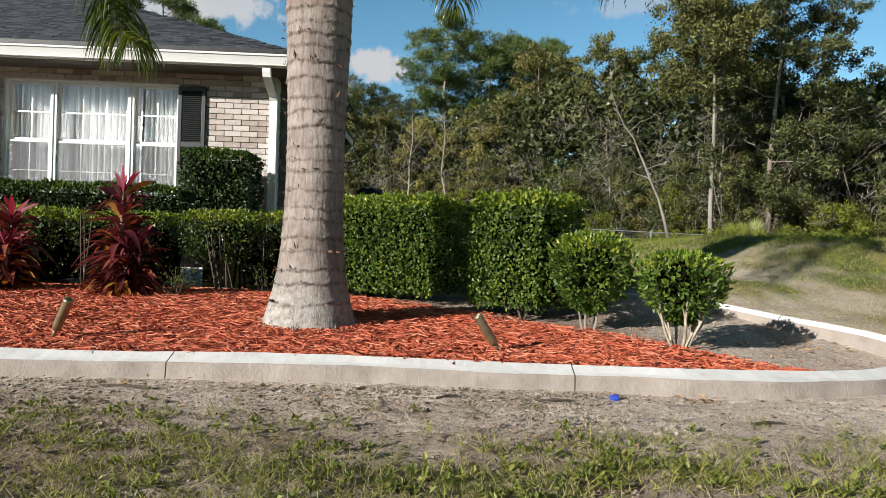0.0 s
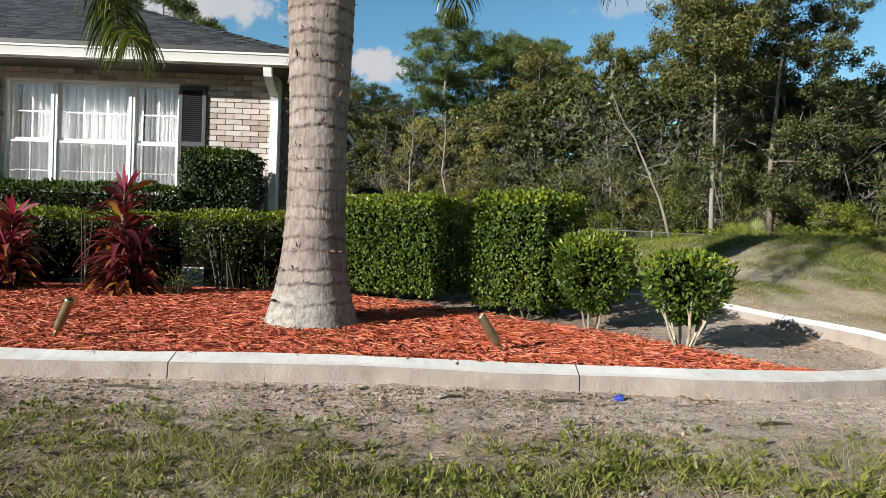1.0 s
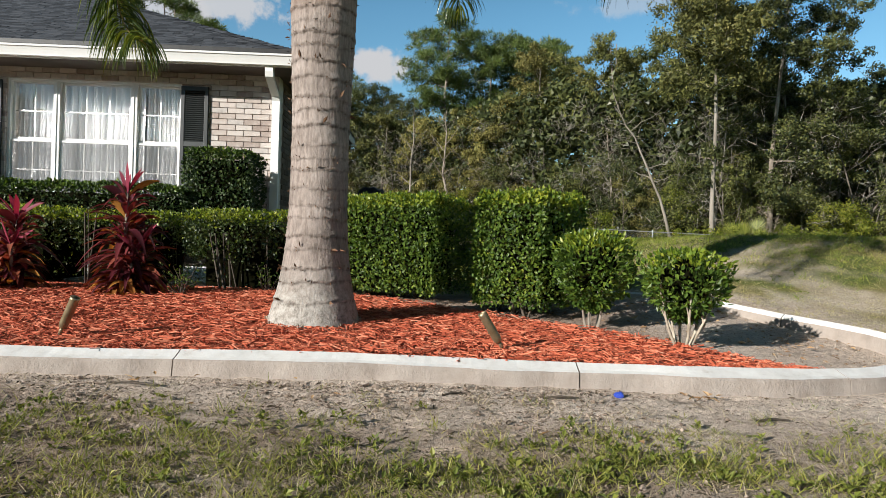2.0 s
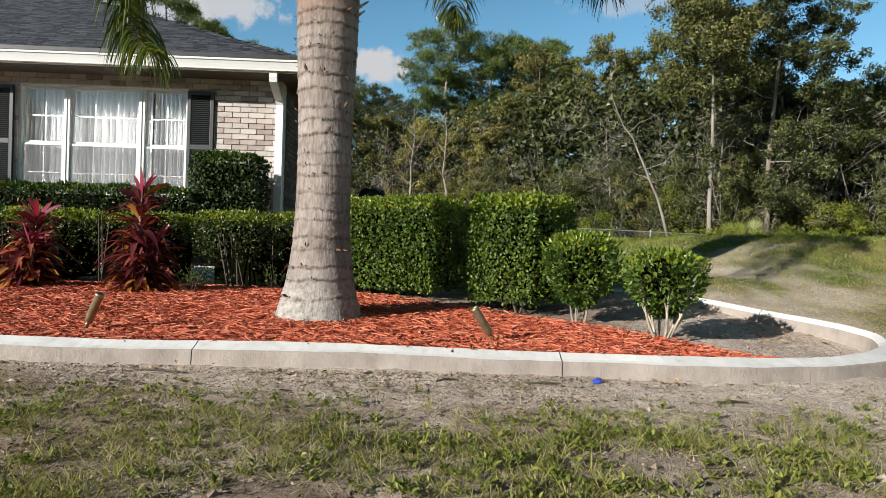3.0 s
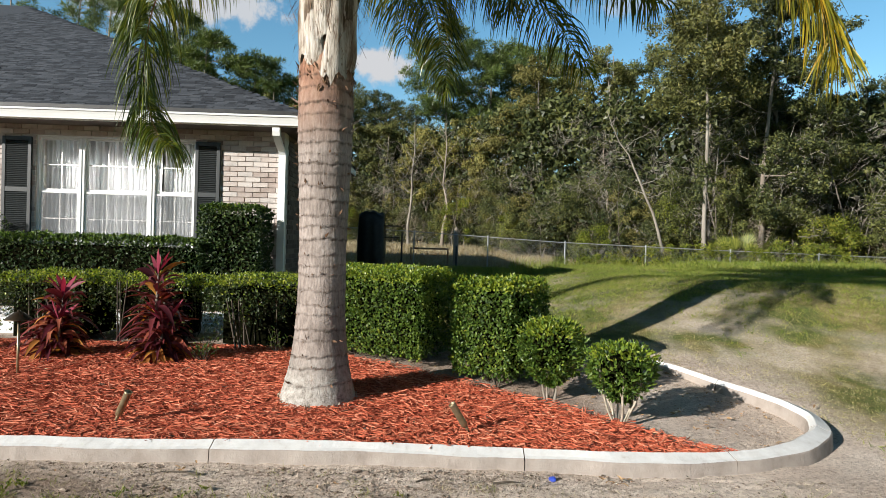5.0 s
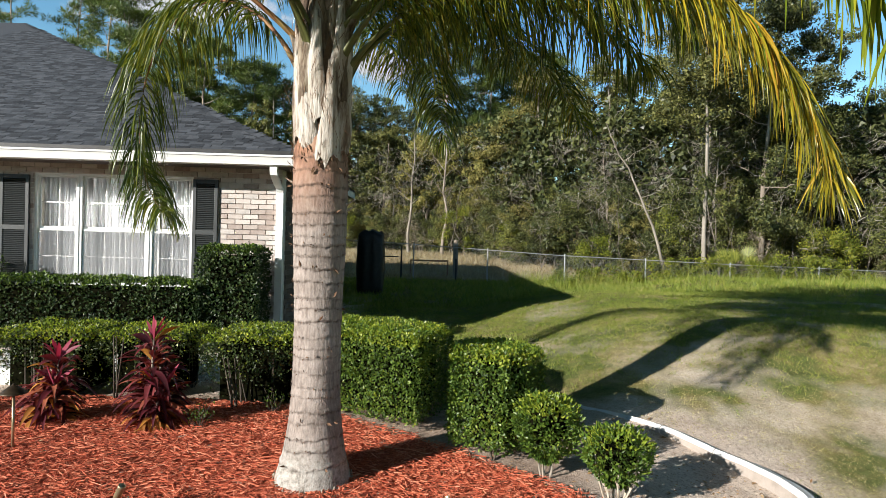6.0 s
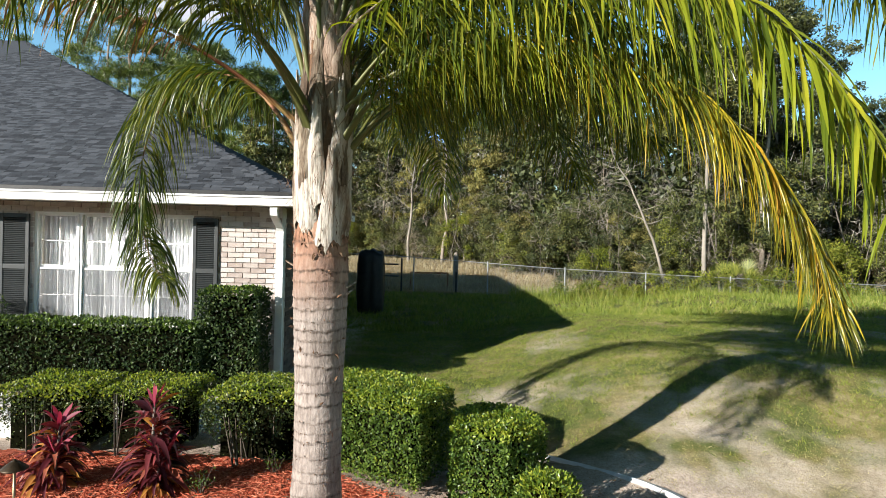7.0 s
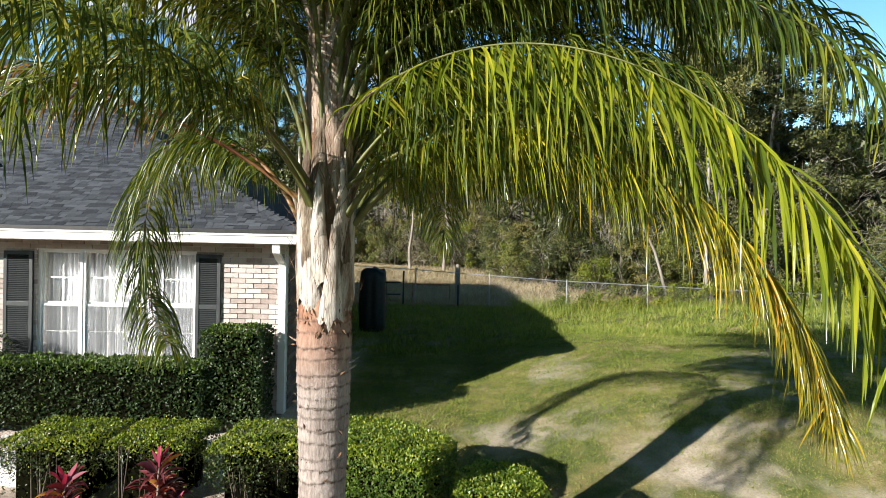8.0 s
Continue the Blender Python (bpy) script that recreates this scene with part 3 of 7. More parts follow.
def kerb():
    path = spline(KERB, 0.03)
    s = np.concatenate([[0], np.cumsum(np.linalg.norm(np.diff(path[:, :2], axis=0), axis=1))])
    tan = unit(np.gradient(path[:, :2], axis=0))
    out = np.stack([tan[:, 1], -tan[:, 0]], -1)          # points away from the bed
    owner = thing("bed_kerb", (0, 0, 0), "poured concrete bed edging with white painted top", "kerb", kind="structure")

    def near(x, y):
        return s[np.argmin((path[:, 0] - x) ** 2 + (path[:, 1] - y) ** 2)]

    cuts = [s[0], near(-3.2, 2.3), near(-0.965, 2.3), near(0.56, 2.3), near(1.60, 2.32), near(2.33, 2.75), near(2.2, 3.66), near(1.98, 4.07), s[-1]]
    half = 0.056
    for a, b in zip(cuts[:-1], cuts[1:]):
        q = np.linspace(a + 0.0025, b - 0.0025, max(6, int((b - a) / 0.025)))
        c = np.stack([np.interp(q, s, path[:, k]) for k in range(3)], -1)
        o = unit(np.stack([np.interp(q, s, out[:, k]) for k in range(2)], -1))
        w1 = 0.006 * np.sin(q * 7.1) + 0.004 * np.sin(q * 17.3 + 1) + rng.normal(size=len(q)) * 0.0004
        w2 = 0.005 * np.sin(q * 6.3 + 2) + 0.003 * np.sin(q * 21.7) + rng.normal(size=len(q)) * 0.0004
        tz = c[:, 2] + 0.004 * np.sin(q * 4.1 + 0.7) + rng.normal(size=len(q)) * 0.0003
        lip = 0.006 + 0.004 * np.sin(q * 5.3) + 0.003 * np.sin(q * 13.1) + rng.normal(size=len(q)) * 0.0006
        lip = np.clip(lip, 0.003, 0.03)
        low = ground_z(c[:, 0] + o[:, 0] * 0.12, c[:, 1] + o[:, 1] * 0.12) - 0.06
        low = np.minimum(low, tz - 0.07)
        prof = [(half + 0.018, low), (half + 0.006 + w1, tz * 0.5 + low * 0.5), (half + w1, tz - 0.019 - lip * 0.6), (half - 0.005 + w1, tz - 0.0165), (half - 0.026 + w1, tz - 0.011), (-half + 0.030 + w2, tz + 0.008), (-half + 0.002 + w2, tz - 0.010), (-half + w2 - 0.002, tz - 0.018), (-half - 0.014 + w2, low)]
        rows = [np.stack([c[:, 0] + o[:, 0] * d, c[:, 1] + o[:, 1] * d, np.broadcast_to(z, q.shape)], -1) for d, z in prof]
        v = np.stack(rows, 1)
        n, k = v.shape[:2]
        i, j = np.meshgrid(np.arange(n - 1), np.arange(k - 1), indexing="ij")
        f = np.stack([i * k + j, i * k + j + 1, (i + 1) * k + j + 1, (i + 1) * k + j], -1).reshape(-1, 4)
        idx = np.tile(np.array([0, 0, 0, 1, 1, 1, 1, 0]), n - 1)
        me = mesh_of("section", v, f.tolist() + [list(range(k))[::-1], [(n - 1) * k + t for t in range(k)]], (M_KERB, M_KERB_TOP), False, list(idx) + [0, 0])
        piece("section", me, owner)
    return owner


kerb()


# ---------------------------------------------------------------- mulch
def mulch_edge(x):
    return np.interp(x, [-6, -2.0, -1.0, -0.4, 0.1, 0.47, 0.93, 1.35, 1.80], [5.0, 4.95, 4.70, 4.16, 3.82, 3.52, 3.12, 2.72, 2.40])


def mulch():
    xs, ys = np.arange(-5.2, 1.85, 0.03), np.arange(2.36, 5.05, 0.03)
    gx, gy = np.meshgrid(xs, ys, indexing="ij")
    keep = gy < mulch_edge(gx) + 0.05 * wave(gx, gy, 6) - 0.03
    gz = ground_z(gx, gy) + 0.008 + 0.007 * wave(gx, gy, 9) + rng.normal(size=gx.shape) * 0.004
    n, m = gx.shape
    i, j = np.meshgrid(np.arange(n - 1), np.arange(m - 1), indexing="ij")
    ok = keep[i, j] & keep[i + 1, j] & keep[i, j + 1] & keep[i + 1, j + 1]
    f = np.stack([i * m + j, (i + 1) * m + j, (i + 1) * m + j + 1, i * m + j + 1], -1)[ok]
    bed = piece("mulch", mesh_of("mulch", np.stack([gx, gy, gz], -1), f, M_CHIP_BASE))
    tagged(bed, "red dyed wood-chip mulch spread over the planting bed", "mulch", kind="stuff")
    n = 44000
    x = rng.uniform(-4.2, 1.95, n)
    y = 2.345 + rng.uniform(0, 1, n) ** 1.25 * 2.4
    over = y - mulch_edge(x)
    keep = (over < 0.03 * rng.normal(size=n) + 0.0) & (y > np.interp(x, [1.0, 1.3, 1.55, 1.95], [2.3, 2.35, 2.38, 2.52])) & ((x + 0.585) ** 2 + (y - 3.12) ** 2 > 0.195 ** 2)
    x, y = x[keep], y[keep]
    n = len(x)
    ln, wd, th = rng.gamma(2.6, 0.0155, n) + 0.008, rng.uniform(0.002, 0.009, n), rng.uniform(0.001, 0.004, n)
    yaw, tilt, rolls = rng.uniform(0, 2 * math.pi, n), rng.normal(size=n) * 0.16, rng.normal(size=n) * 0.5
    way = np.stack([np.cos(yaw) * np.cos(tilt), np.sin(yaw) * np.cos(tilt), np.sin(tilt)], -1)
    side = unit(np.cross(way, [0, 0, 1.0]))
    up = np.cross(side, way)
    side, up = side * np.cos(rolls)[:, None] + up * np.sin(rolls)[:, None], up * np.cos(rolls)[:, None] - side * np.sin(rolls)[:, None]
    pos = np.stack([x, y, ground_z(x, y) + 0.016 + rng.uniform(0, 0.014, n)], -1)
    sg = np.array([(a, b, c) for a in (-1, 1) for b in (-1, 1) for c in (-1, 1)], float)
    taper = np.where(sg[:, 0] > 0, 0.6, 1.0)
    v = pos[:, None] + way[:, None] * (sg[:, 0] * 0.5)[None, :, None] * ln[:, None, None] + side[:, None] * (sg[:, 1] * 0.5 * taper)[None, :, None] * wd[:, None, None] + up[:, None] * (sg[:, 2] * 0.5)[None, :, None] * th[:, None, None]
    q = np.array([(0, 1, 3, 2), (4, 6, 7, 5), (0, 4, 5, 1), (2, 3, 7, 6), (1, 5, 7, 3)])
    f = (np.arange(n)[:, None, None] * 8 + q[None]).reshape(-1, 4)
    chips = piece("mulch_chips", mesh_of("mulch_chips", v, f, M_CHIP))
    tagged(chips, "loose shredded red wood chips", "mulch", kind="stuff")


mulch()

# ---------------------------------------------------------------- house
WALL_Y, COURSE, BRICK_L = 7.44, 0.0677, 0.203
WIN = (-5.16, -3.07, 0.88, 2.37)        # left, right, sill, head
EAVE_Z, EAVE_Y, EAVE_X, PITCH = 2.66, 6.95, -1.6, 0.483
APEX = (-11.9, 17.25)
house = thing("house", (-8, 12, 0.15), "single-storey tan brick house with grey shingle hip roof", "house")
house_inv = Matrix.Translation((-8, 12, 0.15)).inverted()


def on_house(ob):
    ob.matrix_parent_inverse = house_inv
    return ob


def wall_slab(name, spans, y0, y1, material):
    bm = bmesh.new()
    for x0, x1, z0, z1 in spans:
        box_bm(bm, (x0, y0, z0), (x1, y1, z1))
    return on_house(part(name, bm, material, house))


L, R_, S, H_ = WIN
front_wall = wall_slab("front_wall", [(-16, L, 0.05, 2.52), (R_, -1.90, 0.05, 2.52), (L, R_, 0.05, S), (L, R_, H_, 2.52)], WALL_Y + 0.012, WALL_Y + 0.22, M_MORTAR)
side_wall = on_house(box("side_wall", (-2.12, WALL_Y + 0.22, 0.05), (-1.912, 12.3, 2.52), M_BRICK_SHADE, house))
back_wall = on_house(part("back_wall", box_bm(box_bm(bmesh.new(), (-16, 15.8, 0.05), (-4.6, 16.0, 2.52)), (-16.2, WALL_Y + 0.1, 0.05), (-16.0, 16.0, 2.52)), M_MORTAR, house))
on_house(box("inner_wall", (-16, 11.0, 0.05), (-2.12, 11.1, 2.5), M_WHITE, house))
on_house(box("inner_ceiling", (-16, WALL_Y + 0.22, 2.46), (-2.12, 11.0, 2.5), M_WHITE, house))
on_house(box("inner_floor", (-16, WALL_Y + 0.22, 0.1), (-2.12, 11.0, 0.2), M_BARK, house))

brick_bm = bmesh.new()
box_bm(brick_bm, (0.005, -0.012, 0.005), (BRICK_L - 0.005, 0.03, COURSE - 0.005), 0.0)
brick_me = bpy.data.meshes.new("brick")
brick_bm.to_mesh(brick_me)
brick_bm.free()
brick_me.materials.append(M_BRICK)
half_me = brick_me.copy()
for v in half_me.vertices:
    v.co.x *= 0.5


def brick_rows():
    """Yields x, z, length of each brick of the front wall that is not behind the window."""
    rows = int((2.50 - 0.10) / COURSE)
    for r in range(rows):
        z = 2.505 - (r + 1) * COURSE
        shift = BRICK_L / 2 if r % 2 else 0.0
        x = -1.902 - BRICK_L + shift
        if shift:
            yield -1.902 - BRICK_L / 2, z, BRICK_L / 2
            x -= BRICK_L
        while x > -9.0:
            x0, x1 = x, x + BRICK_L
            x -= BRICK_L
            if z + COURSE > S and z < H_ - 0.02:
                if x0 >= L and x1 <= R_:
                    continue
                if x0 < L < x1:
                    x1 = L
                if x0 < R_ < x1:
                    x0 = R_
            if x1 - x0 > 0.03:
                yield x0, z, x1 - x0


SPOILT = Soup()
CUBE_F = np.array([(0, 1, 3, 2), (4, 6, 7, 5), (0, 4, 5, 1), (2, 3, 7, 6), (0, 2, 6, 4), (1, 5, 7, 3)])


def cube_v(lo, hi):
    return np.array([(x, y, z) for x in (lo[0], hi[0]) for y in (lo[1], hi[1]) for z in (lo[2], hi[2])])


def lay_bricks():
    own = 0
    for x, z, ln in brick_rows():
        near = z > 1.25 and (x > -2.95 or z > 2.28 or x < -5.1) and x > -6.3
        if near and abs(ln - BRICK_L) < 0.002 and own < 300:
            on_wall = piece("brick", brick_me, front_wall, Matrix.Translation((x, WALL_Y + rng.normal() * 0.0012, z)))
            own += 1
        elif near and abs(ln - BRICK_L / 2) < 0.002 and own < 300:
            on_wall = piece("brick", half_me, front_wall, Matrix.Translation((x, WALL_Y, z)))
            own += 1
        else:
            SPOILT.add(cube_v((x + 0.005, WALL_Y - 0.012, z + 0.005), (x + ln - 0.005, WALL_Y + 0.03, z + COURSE - 0.005)), CUBE_F)
    side = Soup()
    for r in range(35):
        z = 2.505 - (r + 1) * COURSE
        y = WALL_Y + 0.2 + (BRICK_L / 2 if r % 2 else 0)
        while y < 12.1:
            side.add(cube_v((-1.94, y + 0.005, z + 0.005), (-1.899, y + BRICK_L - 0.005, z + COURSE - 0.005)), CUBE_F)
            y += BRICK_L
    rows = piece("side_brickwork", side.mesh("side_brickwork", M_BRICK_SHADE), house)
    on_house(rows)
    tagged(rows, kind="stuff")
    rest = piece("brickwork", SPOILT.mesh("brickwork", M_BRICK_FAR), house)
    on_house(rest)
    tagged(rest, kind="stuff")


# roof
def roof_z(x, y):
    return EAVE_Z + PITCH * np.minimum(np.asarray(y) - EAVE_Y, EAVE_X - np.asarray(x))


def roof():
    az = EAVE_Z + PITCH * (EAVE_X - APEX[0])
    v = [(-17, EAVE_Y, EAVE_Z), (EAVE_X, EAVE_Y, EAVE_Z), (*APEX, az), (-17, APEX[1], az), (EAVE_X, 12.6, EAVE_Z), (-17, 25, EAVE_Z), (-10.5, 25, EAVE_Z)]
    f = [[0, 1, 2, 3], [1, 4, 2], [4, 6, 2], [2, 6, 5, 3], [0, 3, 5]]
    low = [(x, y, z - 0.05) for x, y, z in v]
    f2 = [[i + 7 for i in reversed(q)] for q in f]
    rim = [[0, 7, 8, 1], [1, 8, 11, 4], [4, 11, 13, 6], [6, 13, 12, 5], [5, 12, 7, 0]]
    on_house(piece("roof_deck", mesh_of("roof_deck", v + low, f + f2 + rim, M_BLACK), house))
    covering = on_house(piece("roof_covering", mesh_of("roof_covering", [(x, y, z + 0.004) for x, y, z in v[:5]], [[0, 1, 2, 3], [1, 4, 2]], M_SHINGLE_FAR), house))
    run = 0.072                     # shingle exposure in plan
    rest, own = Soup(), 0
    tab_cache = {}
    slope = math.atan(PITCH)
    for r in range(int((APEX[1] - EAVE_Y) / run)):
        y = EAVE_Y + 0.02 + r * run
        hip = EAVE_X - (y - EAVE_Y)
        x = max(-11.0, -6.9 - (y - 7) * 0.75) + rng.uniform(0, 0.2)
        while x < hip - 0.04:
            w = min(rng.choice([0.09, 0.12, 0.15, 0.18, 0.15]), hip + 0.03 - x)
            t = float(rng.choice([0.003, 0.004, 0.005, 0.007]))
            if w > 0.05:
                key = (round(w, 2), t)
                if own < 300 and y < 8.6 and -4.6 < x < -1.0 and key[0] in (0.09, 0.12, 0.15, 0.18):
                    if key not in tab_cache:
                        tab_cache[key] = mesh_of("shingle", cube_v((0.002, 0, 0.0), (key[0] - 0.002, run * 1.25 / math.cos(slope), t)), CUBE_F, M_SHINGLE)
                    m = Matrix.Translation((x, y, EAVE_Z + PITCH * (y - EAVE_Y) + 0.008)) @ Matrix.Rotation(slope, 4, "X")
                    piece("shingle", tab_cache[key], covering, m)
                    own += 1
                else:
                    c = cube_v((0.002, 0, 0.0), (w - 0.002, run * 1.25 / math.cos(slope), t))
                    c2 = np.stack([c[:, 0] + x, y + c[:, 1] * math.cos(slope) - c[:, 2] * math.sin(slope), EAVE_Z + 0.008 + PITCH * (y - EAVE_Y) + c[:, 1] * math.sin(slope) + c[:, 2] * math.cos(slope)], -1)
                    rest.add(c2, CUBE_F)
            x += w
    on_house(tagged(piece("shingles", rest.mesh("shingles", M_SHINGLE_FAR), house), kind="stuff"))
    # hip caps along the hip and a black drip edge over the gutter
    caps = Soup()
    for k in range(72):
        s0 = k * 0.142
        a = np.array([EAVE_X - s0, EAVE_Y + s0, EAVE_Z + PITCH * s0 + 0.016])
        d, w = np.array([-1, 1, PITCH]) * 0.18, 0.10
        l, r = np.array([-w, -w, 0.0]) * 0.8 + [0, 0, -0.03], np.array([w, w, 0.0]) * 0.8 + [0, 0, -0.03]
        top = np.array([0, 0, 0.012])
        caps.add([a + l, a + top, a + d + l, a + d, a + r, a + d + r], np.array([(0, 1, 3, 2), (1, 4, 5, 3)]))
    on_house(piece("hip_cap", caps.mesh("hip_cap", M_SHINGLE_FAR), house))
    on_house(box("drip_edge", (-17, EAVE_Y - 0.062, EAVE_Z - 0.036), (EAVE_X + 0.03, EAVE_Y + 0.03, EAVE_Z + 0.010), M_BLACK, house))
    on_house(box("soffit", (-17, EAVE_Y + 0.05, 2.500), (EAVE_X - 0.02, WALL_Y - 0.014, 2.515), M_SOFFIT, house))
    on_house(box("side_soffit", (-1.897, WALL_Y, 2.500), (EAVE_X - 0.02, 12.5, 2.515), M_SOFFIT, house))
    on_house(box("fascia", (-17, EAVE_Y + 0.03, 2.49), (EAVE_X - 0.02, EAVE_Y + 0.05, 2.65), M_WHITE, house))
    on_house(box("side_fascia", (EAVE_X - 0.02, EAVE_Y + 0.03, 2.49), (EAVE_X, 12.55, 2.65), M_WHITE, house))
    # moulded gutter
    prof = [(0.10, 2.618), (0.00, 2.622), (-0.012, 2.612), (-0.010, 2.596), (0.004, 2.588), (0.016, 2.560), (0.030, 2.520), (0.034, 2.500), (0.10, 2.500)]
    xs = (-17, EAVE_X + 0.02)
    v = [(x, EAVE_Y - 0.055 + a, b) for x in xs for a, b in prof]
    k = len(prof)
    f = [[i, (i + 1) % k, k + (i + 1) % k, k + i] for i in range(k)] + [list(range(k))[::-1], list(range(k, 2 * k))]
    gutter = on_house(piece("gutter", mesh_of("gutter", v, f, M_WHITE), house, None, "white painted metal gutter"))
    # downspout with its offset elbow
    pts = np.array([(-1.90, 7.0, 2.515), (-1.90, 7.0, 2.44), (-1.90, 7.02, 2.38), (-1.905, 7.20, 2.29), (-1.91, 7.36, 2.235), (-1.91, 7.392, 2.19), (-1.91, 7.395, 1.2), (-1.91, 7.395, 0.25)])
    sp, s4 = Soup(), 4
    for hx, hy in ((0.046, 0.034),):
        rows = []
        for p in pts:
            rows.append([(p[0] - hx, p[1] - hy, p[2]), (p[0] + hx, p[1] - hy, p[2]), (p[0] + hx, p[1] + hy, p[2]), (p[0] - hx, p[1] + hy, p[2])])
        n = len(pts)
        i, j = np.meshgrid(np.arange(n - 1), np.arange(4), indexing="ij")
        f = np.stack([i * 4 + j, i * 4 + (j + 1) % 4, (i + 1) * 4 + (j + 1) % 4, (i + 1) * 4 + j], -1).reshape(-1, 4)
        sp.add(rows, f[:, ::-1])
    on_house(piece("downspout", sp.mesh("downspout", M_WHITE), house, None, "white metal downspout"))
    vent = on_house(part("roof_vent", box_bm(bmesh.new(), (-7.15, 8.75, 3.50), (-6.75, 9.0, 3.66), 0.02), M_BLACK, house))


roof()


# window
M_GLASS, nt, b = new_mat("window_glass")
b.inputs["Base Color"].default_value = (1, 1, 1, 1)
b.inputs["Roughness"].default_value = 0.0
b.inputs["Transmission Weight"].default_value = 1.0
b.inputs["IOR"].default_value = 1.45
M_SCREEN, nt, b = new_mat("insect_screen")
b.inputs["Base Color"].default_value = (0.16, 0.17, 0.18, 1)
b.inputs["Roughness"].default_value = 0.8
veil, clear = nt.nodes.new("ShaderNodeMixShader"), nt.nodes.new("ShaderNodeBsdfTransparent")
veil.inputs[0].default_value = 0.28
nt.links.new(clear.outputs[0], veil.inputs[1])
nt.links.new(b.outputs[0], veil.inputs[2])
nt.links.new(veil.outputs[0], nt.nodes["Material Output"].inputs[0])
M_CURTAIN = foliage("sheer_curtain", [(0.2, (0.84, 0.85, 0.87)), (0.8, (0.90, 0.91, 0.93))], 0.9, 0.14, 3.0, 0.1, (1, 1, 1))


def window():
    l, r, s, h = WIN
    win = thing("window_1", ((l + r) / 2, WALL_Y, s), "white triple sash window with muntins and white curtains", "window", kind="structure")
    inv = Matrix.Translation(((l + r) / 2, WALL_Y, s)).inverted()

    def add(ob):
        ob.matrix_parent_inverse = inv
        return ob

    y = WALL_Y + 0.05
    fw = 0.028
    bm = bmesh.new()
    for lo, hi in (((l, y - 0.03, s), (l + fw, y + 0.07, h)), ((r - fw, y - 0.03, s), (r, y + 0.07, h)), ((l + fw, y - 0.03, h - fw), (r - fw, y + 0.07, h)), ((l + fw, y - 0.03, s), (r - fw, y + 0.07, s + fw))):
        box_bm(bm, lo, hi, 0.003)
    add(part("window_frame", bm, M_WHITE, win))
    add(box("window_sill", (l - 0.02, WALL_Y - 0.045, s - 0.05), (r + 0.02, y - 0.031, s - 0.002), M_BRICK_FAR, win))
    units = [(l + fw, -4.618, 2), (-4.540, -3.690, 3), (-3.612, r - fw, 2)]
    for a, b2 in ((-4.618, -4.540), (-3.690, -3.612)):
        bm = bmesh.new()
        box_bm(bm, (a, y - 0.03, s + fw), (b2, y + 0.06, h - fw), 0.003)
        box_bm(bm, (a + 0.035, y - 0.04, s + fw), (b2 - 0.035, y - 0.028, h - fw), 0.003)
        add(part("mullion", bm, M_WHITE, win))
    mid = 1.635
    for a, b2, cols in units:
        for z0, z1, dy in ((s + fw, mid, 0.0), (mid, h - fw, 0.028)):
            bm = bmesh.new()
            t = 0.024
            yy = y - 0.01 + dy
            for lo, hi in (((a, yy, z0), (a + t, yy + 0.026, z1)), ((b2 - t, yy, z0), (b2, yy + 0.026, z1)), ((a + t, yy, z0), (b2 - t, yy + 0.026, z0 + t + (0.008 if dy else 0))), ((a + t, yy, z1 - t), (b2 - t, yy + 0.026, z1))):
                box_bm(bm, lo, hi, 0.002)
            sash = add(part("sash", bm, M_WHITE, win))
            g = (box("pane", (a + t, yy + 0.010, z0 + t), (b2 - t, yy + 0.014, z1 - t), M_GLASS, sash))
            g.visible_shadow = False
            if not dy:
                box("insect_screen", (a + t, yy - 0.006, z0 + t), (b2 - t, yy - 0.005, z1 - t), M_SCREEN, sash, 0, "grey insect screen")
            bm = bmesh.new()
            zc = (z0 + z1) / 2
            for k in range(1, cols):
                xc = a + (b2 - a) * k / cols
                box_bm(bm, (xc - 0.0065, yy + 0.016, z0 + t), (xc + 0.0065, yy + 0.023, z1 - t))
            box_bm(bm, (a + t, yy + 0.0165, zc - 0.0065), (b2 - t, yy + 0.0225, zc + 0.0065))
            part("muntin", bm, M_WHITE, sash)
    # pleated sheers hang a hand's width behind the glass
    for x0, x1 in ((l - 0.1, -4.56), (-4.56, -3.60), (-3.60, r + 0.1)):
        xs = np.linspace(x0, x1, 260)
        ph = np.cumsum(rng.uniform(0.12, 0.36, 260))
        yy = WALL_Y + 0.25 + 0.034 * np.sin(ph * 1.1) + 0.014 * np.sin(ph * 2.7)
        zs = np.linspace(0.35, 2.42, 12)
        gx, gz = np.meshgrid(xs, zs, indexing="ij")
        gy = yy[:, None] * np.ones_like(gz) + 0.004 * np.sin(gz * 3 + gx * 5)
        n, m = gx.shape
        i, j = np.meshgrid(np.arange(n - 1), np.arange(m - 1), indexing="ij")
        f = np.stack([i * m + j, (i + 1) * m + j, (i + 1) * m + j + 1, i * m + j + 1], -1).reshape(-1, 4)
        c = new("curtain", mesh_of("curtain", np.stack([gx, gy, gz], -1), f, M_CURTAIN, True))
        tagged(c, "white sheer curtain hanging in soft pleats", "curtain", "window curtains")


window()


